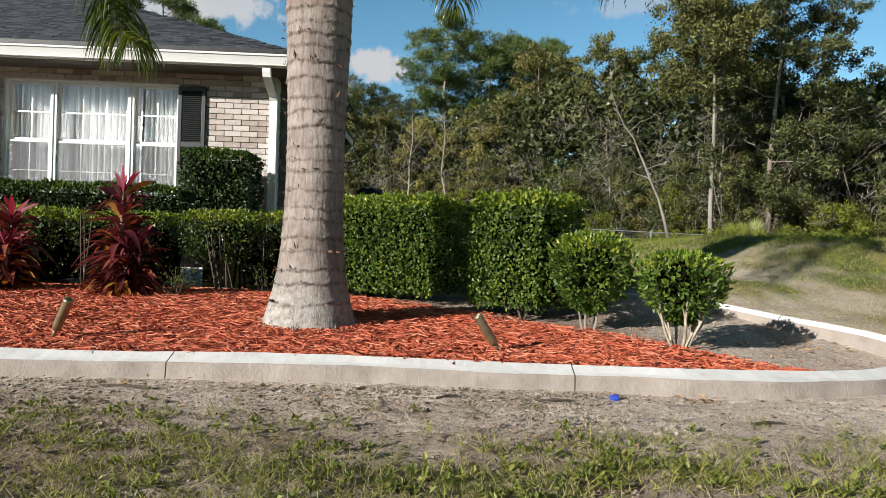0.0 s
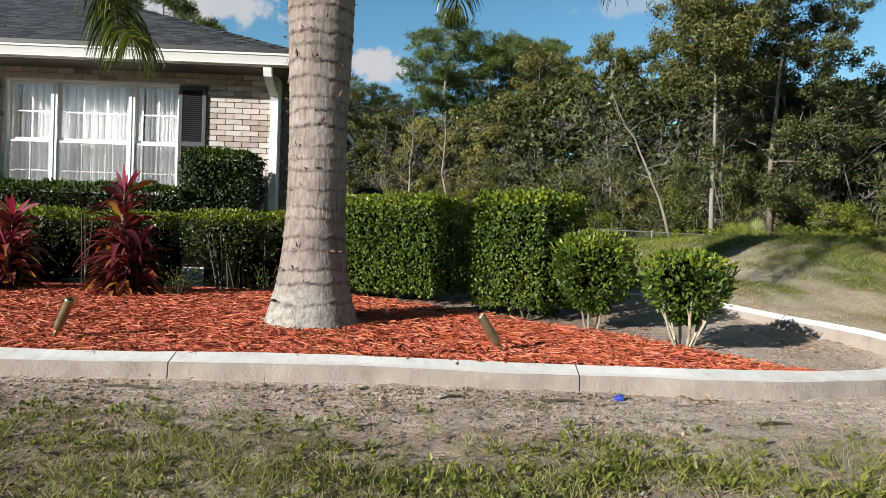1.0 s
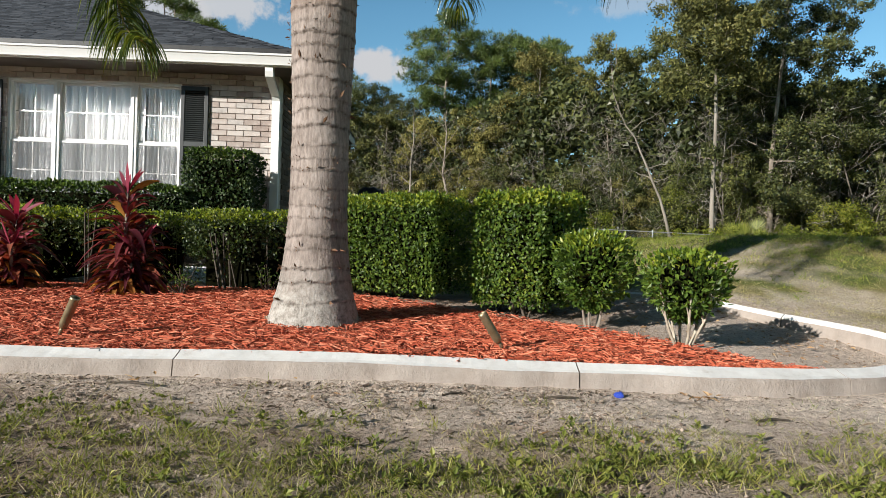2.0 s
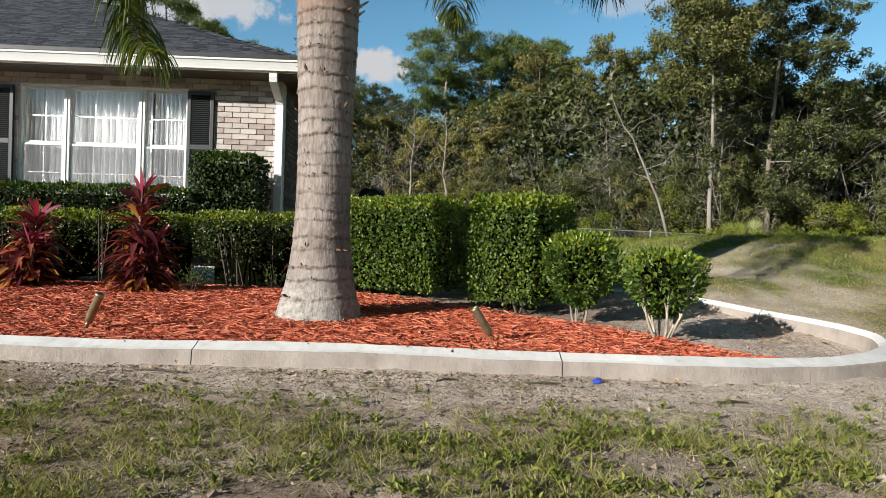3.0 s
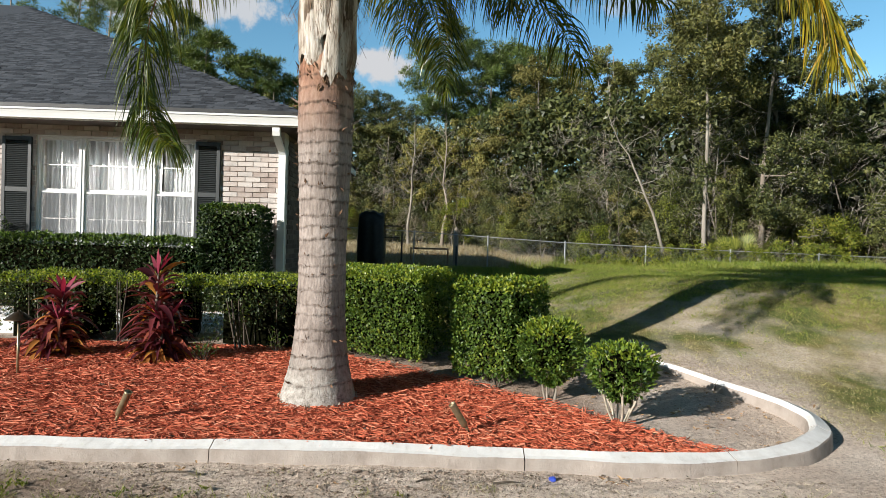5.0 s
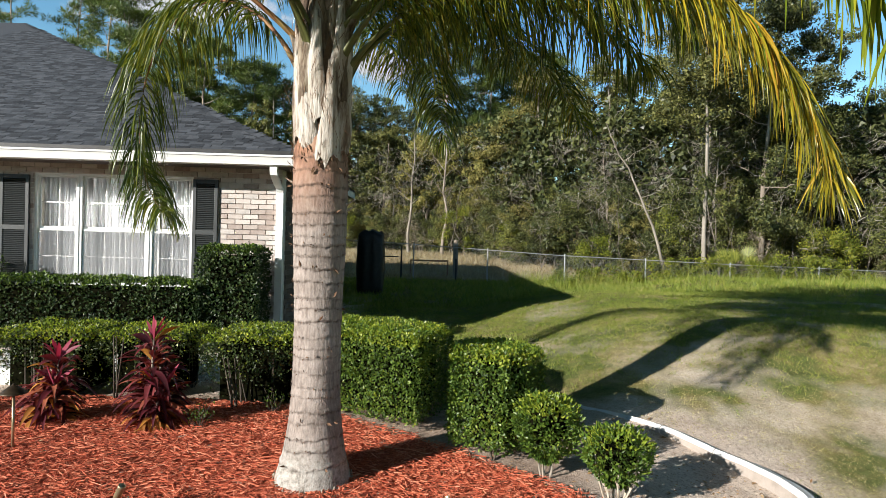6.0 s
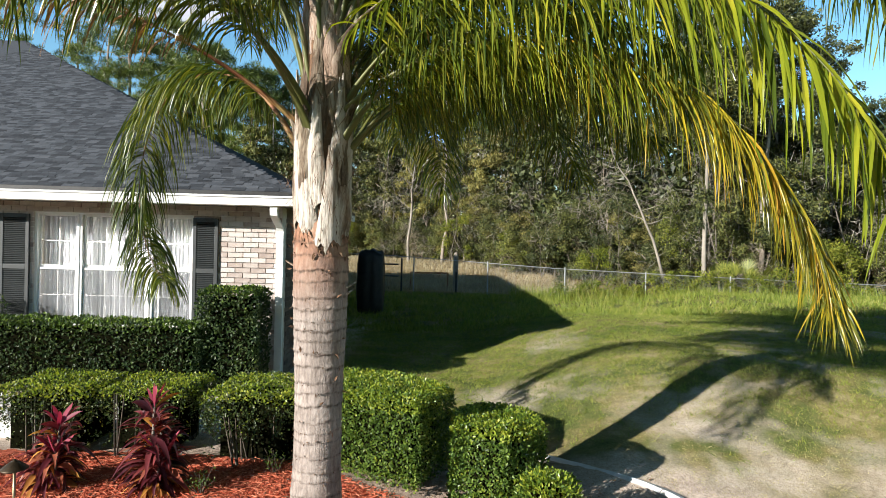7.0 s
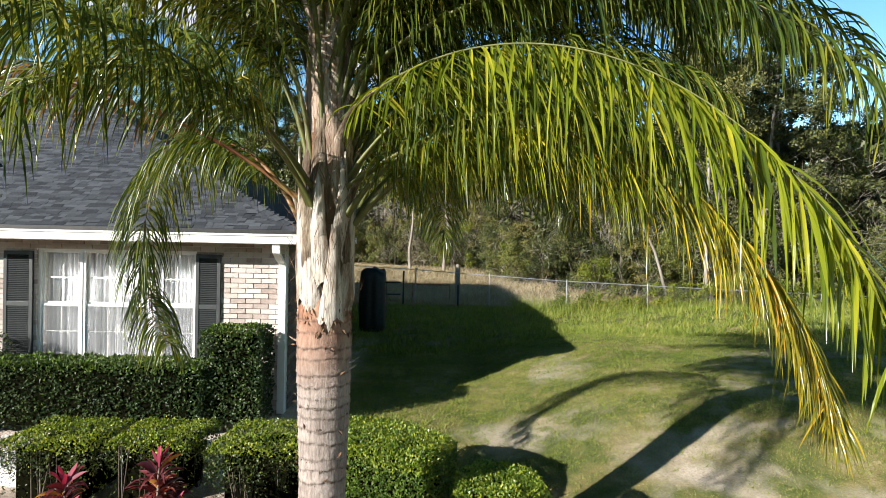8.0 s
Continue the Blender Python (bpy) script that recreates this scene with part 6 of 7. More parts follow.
def gravel():
    n = 7000
    x, y = rng.uniform(-6.2, -1.2, n), rng.uniform(5.5, 6.5, n)
    size = rng.uniform(0.012, 0.028, n)
    base = rand_dirs(6 * n).reshape(n, 6, 3)
    o = np.array([(1, 0, 0), (-1, 0, 0), (0, 1, 0), (0, -1, 0), (0, 0, 1), (0, 0, -1)], float)
    v = o[None] * rng.uniform(0.6, 1.1, (n, 6, 1)) + base * 0.25
    v = v * size[:, None, None] * [1, 1, 0.7] + np.stack([x, y, ground_z(x, y) + size * 0.4], -1)[:, None]
    t = np.array([(0, 2, 4), (2, 1, 4), (1, 3, 4), (3, 0, 4), (2, 0, 5), (1, 2, 5), (3, 1, 5), (0, 3, 5)])
    f = (np.arange(n)[:, None, None] * 6 + t[None]).reshape(-1, 3)
    tagged(piece("gravel", mesh_of("gravel", v, f, M_GRAVEL)), "white gravel strip between the two hedge rows", "gravel", kind="stuff")


gravel()


# ---------------------------------------------------------------- chain-link fence and yard behind
def fence_y(x):
    return 22.2 - 0.2 * x


def fence_top(x):
    return np.interp(x, [-8, -1, 4.6, 10, 22], [1.75, 1.52, 1.25, 1.12, 0.95])


def fence():
    owner = thing("chain_link_fence", (4, fence_y(4), 0.1), "galvanised chain-link fence along the yard's far side", "fence")
    inv = Matrix.Translation((4, fence_y(4), 0.1)).inverted()

    def add(ob):
        ob.matrix_parent_inverse = inv
        return ob

    xs = np.arange(-9.2, 21, 2.76) + 0.35
    for x in xs:
        z1 = float(fence_top(x))
        p = [(x, fence_y(x), float(ground_z(x, fence_y(x))) - 0.1), (x, fence_y(x), z1 + 0.03)]
        add(piece("post", mesh_of("post", *tube(np.array(p), 0.027, 10), M_GALV, True), owner))
        add(piece("post_cap", mesh_of("post_cap", *[q if k else q + np.array([x, fence_y(x), z1 + 0.03]) for k, q in enumerate(lathe([(0.032, 0), (0.032, 0.015), (0.018, 0.035), (0.001, 0.04)], 10))], M_GALV, True), owner))
    line = np.array([(x, fence_y(x) - 0.0, float(fence_top(x))) for x in np.linspace(xs[0], xs[-1], 60)])
    add(piece("top_rail", mesh_of("top_rail", *tube(line, 0.016, 8), M_GALV, True), owner))
    sp = Soup()
    h, cell = 1.16, 0.062
    total = xs[-1] - xs[0]
    for k in range(int(-h / cell), int(total / cell)):
        for sg in (1, -1):
            a0 = xs[0] + k * cell + (0 if sg > 0 else h)
            pts = []
            for t in np.linspace(0, 1, 3):
                x = np.clip(a0 + sg * t * h, xs[0], xs[-1])
                pts.append((x, fence_y(x) - 0.03, float(fence_top(x)) - 0.01 - (1 - t) * h))
            pts = np.array(pts)
            w = 0.0017
            v = np.concatenate([pts - [w, 0, 0], pts + [w, 0, 0]])
            sp.add(v, np.array([(0, 1, 4, 3), (1, 2, 5, 4)]))
    add(piece("wire_mesh", sp.mesh("wire_mesh", M_GALV), owner))


fence()


def yard_things():
    fr = thing("metal_frame", (0, 23.6, 0.2), "low dark metal frame standing beyond the fence", "frame")
    for lo, hi in (((-0.75, -0.03, 0), (-0.69, 0.03, 0.62)), ((0.73, -0.03, 0), (0.79, 0.03, 0.62))):
        box("leg", lo, hi, M_PETIOLE_RED, fr)
    box("crossbar", (-0.75, -0.04, 0.62), (0.79, 0.04, 0.69), M_PETIOLE_RED, fr)
    for x, y, z, lab in ((-1.02, 22.1, 1.42, "dark gate post beside the fence"), (1.02, 21.7, 0.98, "short dark gate post beside the fence")):
        g = thing("gate_post", (x, y, 0.15), lab, "post", "gate posts")
        box("shaft", (-0.032, -0.032, -0.1), (0.032, 0.032, z - 0.15), M_BLACK, g, 0.005)
        box("cap", (-0.040, -0.040, z - 0.15), (0.040, 0.040, z - 0.12), M_BLACK, g, 0.004)
    st = thing("wooden_post", (1.05, 23.0, 0.15), "weathered grey wooden post with rounded top", "post")
    piece("shaft", mesh_of("shaft", *lathe([(0.10, -0.1), (0.10, 1.35), (0.09, 1.48), (0.05, 1.56), (0.001, 1.57)], 12), M_BARK, True), st)
    fp = thing("wooden_post", (0.70, 38.5, 0.2), "thin pale post far out in the dry field", "post")
    piece("shaft", mesh_of("shaft", *lathe([(0.08, -0.1), (0.08, 1.75), (0.001, 1.76)], 10), M_WHITE, True), fp)
    gr = thing("covered_grill", (-1.47, 15.1, 0.2), "black covered barbecue grill standing by the house wall", "grill")
    bm = bmesh.new()
    bmesh.ops.create_icosphere(bm, subdivisions=4, radius=1.0)
    for v in bm.verts:
        s = v.co.copy()
        r = max(abs(s.x), abs(s.y), abs(s.z) * 0.9)
        q = s.lerp(s / r, 0.6)
        fold = 1 + 0.06 * math.sin(math.atan2(s.y, s.x) * 9) * (0.6 - 0.4 * s.z) + 0.05 * noise.noise(s * 4)
        v.co = Vector((q.x * 0.36 * fold, q.y * 0.32 * fold, 0.80 + q.z * 0.80 + 0.10 * noise.noise(s * 3) * max(0, s.z)))
    part("cover", bm, M_BLACK, gr, "black cloth cover", True)
    for z in (1.28, 0.98):
        box("side_shelf", (0.30, -0.15, z), (0.72, 0.15, z + 0.03), M_BLACK, gr, 0.004)
    # plain white box; it holds no lamp
    pl = thing("utility_box", (-1.72, 10.6, 0.2), "small white utility box beside the house", "box")
    box("body", (-0.06, -0.06, -0.05), (0.06, 0.06, 0.24), M_WHITE, pl, 0.01)


yard_things()


# ---------------------------------------------------------------- woods
def wander(a, b, n, amount):
    a, b = np.array(a, float), np.array(b, float)
    t = np.linspace(0, 1, n)[:, None]
    w = np.cumsum(rng.normal(size=(n, 3)) * amount, 0)
    w = w - w[0] - (w[-1] - w[0]) * t
    return a + (b - a) * t + w


def tree(name, label, x, y, h, spread, bare, clumps, per, leaf, mat, bark, r0, lean=(0, 0), sigma=0.42, flat=0.75, limb_up=0.5, aspect=0.5, limbs=14, needles=False):
    """A tree: trunk, limbs, and a crown of leaf clumps hung along the limbs; bare: the fraction of the height without leaves."""
    z0 = float(ground_z(x, y))
    owner = thing(name, (x, y, z0), label, "tree")
    inv = Matrix.Translation((x, y, z0)).inverted()
    top = np.array([x + lean[0], y + lean[1], 0.2 + h * 0.95])
    tr = wander((x, y, z0 - 0.2), top, 12, (0.05 if clumps else 0.09) * h / 10)
    sp = Soup()
    sp.add(*tube(tr, np.interp(np.linspace(0, 1, 12), [0, 0.08, 1], [r0 * 1.25, r0, r0 * 0.18]), 9))
    seats = []
    for k in range(limbs):
        u = bare + (0.97 - bare) * (k + rng.uniform(0, 1)) / limbs
        p = np.array([np.interp(u, np.linspace(0, 1, 12), tr[:, q]) for q in range(3)])
        a = k * 2.399 + rng.normal() * 0.5
        shape = math.sin(math.pi * min(1, 0.18 + 0.80 * (u - bare) / (1 - bare))) ** 0.7
        ln = spread * shape * rng.uniform(0.65, 1.1)
        e = p + np.array([math.cos(a) * ln, math.sin(a) * ln, ln * limb_up * rng.uniform(0.4, 1.3)])
        lb = wander(p, e, 7, 0.05 * ln)
        rr = r0 * 0.42 * (1 - u * 0.7)
        sp.add(*tube(lb, np.linspace(rr, rr * 0.2, 7), 6))
        for q in range(3):
            s0 = lb[rng.integers(2, 6)]
            e2 = s0 + rand_dirs(1, 0.4)[0] * ln * rng.uniform(0.25, 0.5)
            sp.add(*tube(np.array([s0, (s0 + e2) / 2 + rng.normal(size=3) * 0.05 * ln, e2]), [rr * 0.4, rr * 0.25, rr * 0.1], 5))
            seats.append(e2)
        seats += [lb[4], lb[5], lb[6], lb[6]]
    seats.append(top)
    ob = piece("trunk", sp.mesh("trunk", bark, True), owner)
    ob.matrix_parent_inverse = inv
    if clumps:
        seats = np.array(seats)
        c = seats[rng.integers(0, len(seats), clumps)] + rng.normal(size=(clumps, 3)) * [sigma, sigma, sigma * flat]
        n = clumps * per
        sg = np.repeat(sigma * rng.uniform(0.5, 1.15, clumps), per)[:, None]
        d = rand_dirs(n)
        pos = np.repeat(c, per, 0) + d * [1, 1, flat] * sg * rng.uniform(0.35, 1.15, (n, 1))
        ln = rng.uniform(0.7, 1.25, n) * leaf
        if needles:
            v, f = far_leaves(pos, d + rng.normal(size=(n, 3)) * 0.4 + [0, 0, 0.35], rand_dirs(n, 0.5), ln, ln * aspect)
        else:
            v, f = far_leaves(pos, np.cross(d, rand_dirs(n)) + d * 0.25, d + rng.normal(size=(n, 3)) * 0.42 + [0, 0, 0.25], ln, ln * aspect)
        ob = piece("crown", mesh_of("crown", v, f, mat), owner)
        ob.matrix_parent_inverse = inv
        tagged(ob, kind="stuff")
    return owner


def pine(x, y, h, spread, clumps=95, dark=False, bare=0.55):
    return tree("pine_tree", "tall pine with bare trunk and tufted green crown", x, y, h, spread, bare, int(clumps * 1.25), 80, 0.36, M_LAUREL if dark else M_PINE, M_BARK, 0.20, (rng.normal() * 0.4, 0), 0.46, 0.42, 0.22, 0.13, 17, True)


# tall pines behind
for x, y, h, s, n in ((1.3, 50, 20.3, 4.0, 300), (5.0, 52, 19.3, 3.4, 220), (7.0, 54, 20.0, 3.2, 200), (9.2, 51, 18.9, 3.4, 220), (3.2, 56, 17.5, 3.4, 130), (11.5, 55, 18, 3.2, 110)):
    pine(x, y, h, s, n)
for x, y, h, s, n in ((-8.6, 60, 17.5, 3.0, 110), (-6.2, 62, 17.0, 3.0, 120), (-4.6, 60, 15.5, 3.0, 110), (-11, 63, 18, 3.2, 100), (-2.8, 64, 16, 3.0, 90)):
    pine(x, y, h, s, n, True, 0.6)
for x, y, h, s, n in ((-19.5, 54, 19.5, 3.4, 110), (-16.5, 56, 18.0, 3.2, 100), (-13.8, 57, 16.8, 3.2, 90), (-23, 52, 23, 3.6, 110), (-27, 50, 23.5, 3.6, 110), (-31, 52, 24, 3.6, 110), (-35, 50, 23, 3.6, 100), (-39.5, 53, 24, 3.8, 100), (-44, 54, 24, 3.8, 90), (-18, 47, 17.6, 3.4, 260), (-15.2, 49, 16.6, 3.2, 250), (-12.4, 52, 15.6, 3.0, 200), (-21.2, 49, 20.0, 3.6, 260), (-24.5, 48, 22, 3.6, 240)):
    pine(x, y, h, s, n, False, 0.42)

OAK, OLIVE_T, DARK_T = "leafy woodland tree with dense green crown", "thin-crowned olive-green woodland tree", "dark glossy-leaved tree overgrown with vines"
for x, y, h, s, b, n, leaf, mat, lab in (
        (-3.5, 42, 9.5, 3.0, 0.15, 150, 0.24, M_OAK, OAK), (-0.5, 40, 8.4, 2.4, 0.2, 120, 0.22, M_OLIVE, OLIVE_T), (2.2, 38, 8.8, 2.4, 0.2, 130, 0.21, M_OLIVE, OLIVE_T),
        (4.2, 35, 8.6, 2.3, 0.12, 150, 0.2, M_OLIVE, OLIVE_T), (6.4, 34, 11.6, 2.5, 0.15, 200, 0.18, M_OLIVE, OLIVE_T), (8.0, 36, 12.4, 2.6, 0.15, 190, 0.19, M_OAK, OAK),
        (9.4, 31, 11.3, 2.4, 0.12, 210, 0.17, M_OAK, OAK), (10.6, 34, 12.6, 2.6, 0.15, 180, 0.19, M_OLIVE, OLIVE_T), (12.4, 29.5, 12.5, 2.5, 0.1, 230, 0.17, M_OAK, OAK),
        (13.2, 23.2, 12.2, 2.5, 0.08, 360, 0.16, M_LAUREL, DARK_T), (14.6, 25.5, 13.4, 2.6, 0.08, 330, 0.17, M_LAUREL, DARK_T), (12.0, 25.5, 11.5, 2.2, 0.1, 240, 0.16, M_OAK, OAK),
        (17.3, 25, 8.0, 2.2, 0.08, 220, 0.17, M_OAK, OAK), (20, 27, 9.0, 2.6, 0.08, 220, 0.18, M_LAUREL, DARK_T), (23.5, 26, 9.5, 2.8, 0.1, 180, 0.2, M_OAK, OAK), (27, 30, 11, 3.0, 0.1, 140, 0.22, M_OAK, OAK),
        (16, 33, 13, 3.0, 0.1, 160, 0.2, M_OAK, OAK), (19.5, 36, 13, 3.2, 0.1, 140, 0.22, M_OAK, OAK), (-7.5, 45, 12, 3.4, 0.15, 120, 0.26, M_OAK, OAK), (-12, 47, 13, 3.6, 0.15, 110, 0.28, M_OAK, OAK),
        (-1.8, 46, 10, 2.8, 0.2, 110, 0.26, M_OAK, OAK), (5.5, 45, 12, 3.0, 0.2, 120, 0.26, M_OAK, OAK)):
    tree("woodland_tree", lab, x, y, h, s, b, int(n * 0.8), 135, leaf * 0.70, mat, M_BARK, 0.11, (rng.normal() * 0.5, rng.normal() * 0.3), 0.40, 0.7, 0.55, 0.60, 18)

# pale trunks that stand out before the woods
tree("woodland_tree", "tall pale-barked tree wrapped in vines", 10.1, 21.3, 12.2, 2.0, 0.5, 300, 80, 0.13, M_OAK, M_BARK_PALE, 0.085, (-0.2, 0), 0.45, 0.8, 0.7, 0.5, 16)
tree("bare_tree", "leaning bare tree with pale grey trunk", 8.85, 21.3, 6.2, 1.6, 0.4, 0, 0, 0.1, M_OLIVE, M_BARK_PALE, 0.065, (-2.5, 0), 0.4, 0.8, 0.5, 0.5, 9)
tree("bare_tree", "slender pale leafless tree in the brush", -1.3, 36, 8.8, 1.5, 0.35, 0, 0, 0.1, M_OLIVE, M_BARK_PALE, 0.09, (0.2, 0), 0.4, 0.8, 0.9, 0.5, 14)
tree("bare_tree", "slender grey leafless tree in the brush", 0.7, 35, 8.4, 1.2, 0.3, 0, 0, 0.1, M_OLIVE, M_BARK, 0.10, (0.1, 0), 0.4, 0.8, 1.2, 0.5, 16)
tree("bare_tree", "slender grey leafless tree in the brush", 11.5, 24, 6.5, 1.2, 0.4, 0, 0, 0.1, M_OLIVE, M_BARK_PALE, 0.07, (0.3, 0), 0.4, 0.8, 1.0, 0.5, 10)
tree("bare_tree", "slender grey leafless tree in the brush", 8.4, 27, 6.0, 1.2, 0.3, 0, 0, 0.1, M_OLIVE, M_BARK, 0.06, (-0.5, 0), 0.4, 0.8, 1.0, 0.5, 12)


def clump_mass(name, label, centres, per, sigma, leaf, mat, aspect=0.5, category="undergrowth"):
    c = np.asarray(centres, float)
    n = len(c) * per
    d = rand_dirs(n)
    pos = np.repeat(c, per, 0) + d * [1, 1, 0.8] * np.repeat(sigma * rng.uniform(0.5, 1.2, len(c)), per)[:, None] * rng.uniform(0.4, 2.0, (n, 1))
    pos[:, 2] = np.maximum(pos[:, 2], ground_z(pos[:, 0], pos[:, 1]) + 0.02)
    ln = rng.uniform(0.7, 1.25, n) * leaf
    if aspect < 0.2:
        v, f = far_leaves(pos, d + rng.normal(size=(n, 3)) * 0.7, rand_dirs(n, 0.7), ln, ln * aspect)
    else:
        v, f = far_leaves(pos, np.cross(d, rand_dirs(n)) + d * 0.25, d + rng.normal(size=(n, 3)) * 0.45 + [0, 0, 0.25], ln, ln * aspect)
    return tagged(piece(name, mesh_of(name, v, f, mat)), label, category, kind="stuff")


def vines():
    u = rng.uniform(0, 1, 70)
    z = 0.8 + u * 8.5
    a = rng.uniform(0, 6.28, 70)
    c = np.stack([10.1 - 0.2 * u + np.cos(a) * 0.22, 21.3 + np.sin(a) * 0.22, z], -1)[(np.sin(z * 2.1) > -0.3)]
    clump_mass("trunk_vines", "leafy vines climbing a pale tree trunk", c, 45, 0.16, 0.12, M_LAUREL, 0.6, "vines")


vines()


def edge_y(x):
    """Where the brush begins, seen from the lawn."""
    return np.interp(x, [-30, -6, -2, 2.5, 4.5, 7, 10, 16, 30], [42, 40, 37, 33, 27.5, 23.5, 21.6, 20.8, 19])


def undergrowth():
    for nm, lab, bushes, per, hmax, leaf, mat, depth in (
            ("undergrowth", "dense green undergrowth along the wood's edge", 62, 150, 4.2, 0.088, M_OAK, 6), ("dark_undergrowth", "dark glossy bushes at the wood's edge", 66, 150, 4.4, 0.088, M_LAUREL, 6),
            ("dry_brush", "dry brown brush and dead stems", 20, 60, 2.2, 0.17, M_BRUSH, 6), ("olive_brush", "olive-green thin brush", 30, 130, 5.0, 0.088, M_OLIVE, 7), ("pale_bushes", "yellow-green leafy bushes at the wood's edge", 14, 150, 3.0, 0.088, M_LIME, 4)):
        spots = []
        for k in range(bushes):
            bx = -13 + 40 * (k + rng.uniform(0, 1)) / bushes
            by = float(edge_y(bx)) + rng.uniform(0.3, 1) ** 1.2 * depth
            h = hmax * rng.uniform(0.45, 1.1)
            w = rng.uniform(0.6, 1.25)
            d = rand_dirs(18, 0.3) * (rng.uniform(0.35, 1.0, 18) ** 0.5)[:, None] * [w, w, h * 0.5]
            c = d + [bx, by, float(ground_z(bx, by)) + h * 0.5]
            spots.append(c)
        clump_mass(nm, lab, np.concatenate(spots), per, 0.21, leaf, mat, 0.12 if mat is M_BRUSH else 0.5)
    x = rng.uniform(-14, 27, 3000)
    y = edge_y(x) + rng.uniform(4, 12, 3000)
    z = ground_z(x, y) + rng.uniform(0.0, 1, 3000) * 8.0
    clump_mass("wood_interior", "deep shaded leaves inside the wood", np.stack([x, y, z], -1), 55, 0.46, 0.26, M_LAUREL, 0.7)
    # the nearer ring behind and beside the view is unseen, added to block low sky light
    n = 3600
    around = rng.uniform(0, 2 * math.pi, n)
    reach = np.where(np.cos(around) > 0.3, 72, 42) + rng.uniform(-4, 6, n)
    x, y = np.sin(around) * reach, np.cos(around) * reach
    z = rng.uniform(0, 1, n) ** 0.9 * (9.5 + 2.5 * wave(x, y * 0, 0.35))
    clump_mass("far_woods", "dark woods in the distance, continued unseen all round to block low sky", np.stack([x, y, z], -1), 30, 0.8, 0.70, M_OAK, 0.5, "woods")
    x = rng.uniform(-10, 26, 420)
    y = edge_y(x) + rng.uniform(0.3, 7, 420)
    z = ground_z(x, y) + rng.uniform(0.05, 1, 420) * 6.5
    clump_mass("bare_twigs", "bare grey twigs among the brush", np.stack([x, y, z], -1), 45, 0.42, 0.42, M_GREY_TWIG, 0.045)
    x = rng.uniform(4.6, 15, 190)
    y = fence_y(x) + rng.normal(size=190) * 0.45 + 0.1
    z = ground_z(x, y) + rng.uniform(0.0, 1, 190) ** 1.5 * (0.5 + 0.5 * smooth01(x, 5, 9))
    clump_mass("fence_weeds", "tall weeds and vines tangled in the fence", np.stack([x, y, z], -1), 70, 0.16, 0.10, M_LIME, 0.4, "weeds")
    # thin stems through the brush
    sp = Soup()
    for k in range(75):
        x = rng.uniform(-8, 24)
        y = edge_y(x) + rng.uniform(1.2, 6)
        z = float(ground_z(x, y))
        h = rng.uniform(2.0, 6)
        pts = wander((x, y, z - 0.1), (x + rng.normal() * 1.1, y, z + h), 6, 0.14)
        sp.add(*tube(pts, np.linspace(rng.uniform(0.02, 0.055), 0.008, 6), 5))
        for q in range(5):
            s0 = pts[rng.integers(2, 6)]
            e2 = s0 + unit(rng.normal(size=3) * [1, 0.6, 0.3] + [0, 0, 0.8]) * rng.uniform(0.5, 1.6)
            sp.add(*tube(np.array([s0, (s0 + e2) / 2 + rng.normal(size=3) * 0.08, e2]), [0.012, 0.009, 0.004], 4))
    tagged(piece("saplings", sp.mesh("saplings", M_STEM, True)), "slender grey sapling stems in the brush", "saplings", kind="stuff")
    # scrub palmetto at the edge
    for px, py in ((11.4, 20.9), (10.9, 21.2)):
        at = (px, py, float(ground_z(px, py)))
        pm = thing("palmetto", at, "low fan palmetto at the wood's edge", "plant", "palmettos")
        for k in range(9):
            v = Soup()
            a, e = rng.uniform(0, 6.28), radians(rng.uniform(35, 80))
            d = np.array([math.cos(a) * math.cos(e), math.sin(a) * math.cos(e), math.sin(e)])
            hub = d * rng.uniform(0.7, 1.2)
            side = unit(np.cross(d, [0, 0, 1.0]))
            for q in np.linspace(-1.1, 1.1, 15):
                w = d * math.cos(q) + side * math.sin(q)
                ln = 0.5 * math.cos(q * 0.6)
                v.add([hub, hub + w * ln * 0.6 + np.cross(w, d) * 0.0 + side * 0.02, hub + w * ln, hub + w * ln * 0.6 - side * 0.02], np.array([(0, 1, 2, 3)]))
            piece("fan", v.mesh("fan", M_WEED), pm)


undergrowth()


# ---------------------------------------------------------------- grass
def blades(name, label, x, y, ln, wd, mat, spread=0.55, category="grass", near=False):
    n = len(x)
    way = unit(np.stack([rng.normal(size=n) * spread, rng.normal(size=n) * spread, np.ones(n)], -1))
    root = np.stack([x, y, ground_z(x, y) - 0.004], -1)
    v, f = leaves(root, way, rand_dirs(n), ln, wd, 0.35) if near else far_leaves(root, way, rand_dirs(n), ln, wd)
    return tagged(piece(name, mesh_of(name, v, f, mat)), label, category, kind="stuff")


def tufts(n_tufts, per, x0, x1, y0, y1, r, keep):
    cx, cy = rng.uniform(x0, x1, n_tufts), rng.uniform(y0, y1, n_tufts)
    ok = rng.uniform(size=n_tufts) < keep(cx, cy)
    cx, cy = cx[ok], cy[ok]
    k = len(cx) * per
    return np.repeat(cx, per) + rng.normal(size=k) * r, np.repeat(cy, per) + rng.normal(size=k) * r


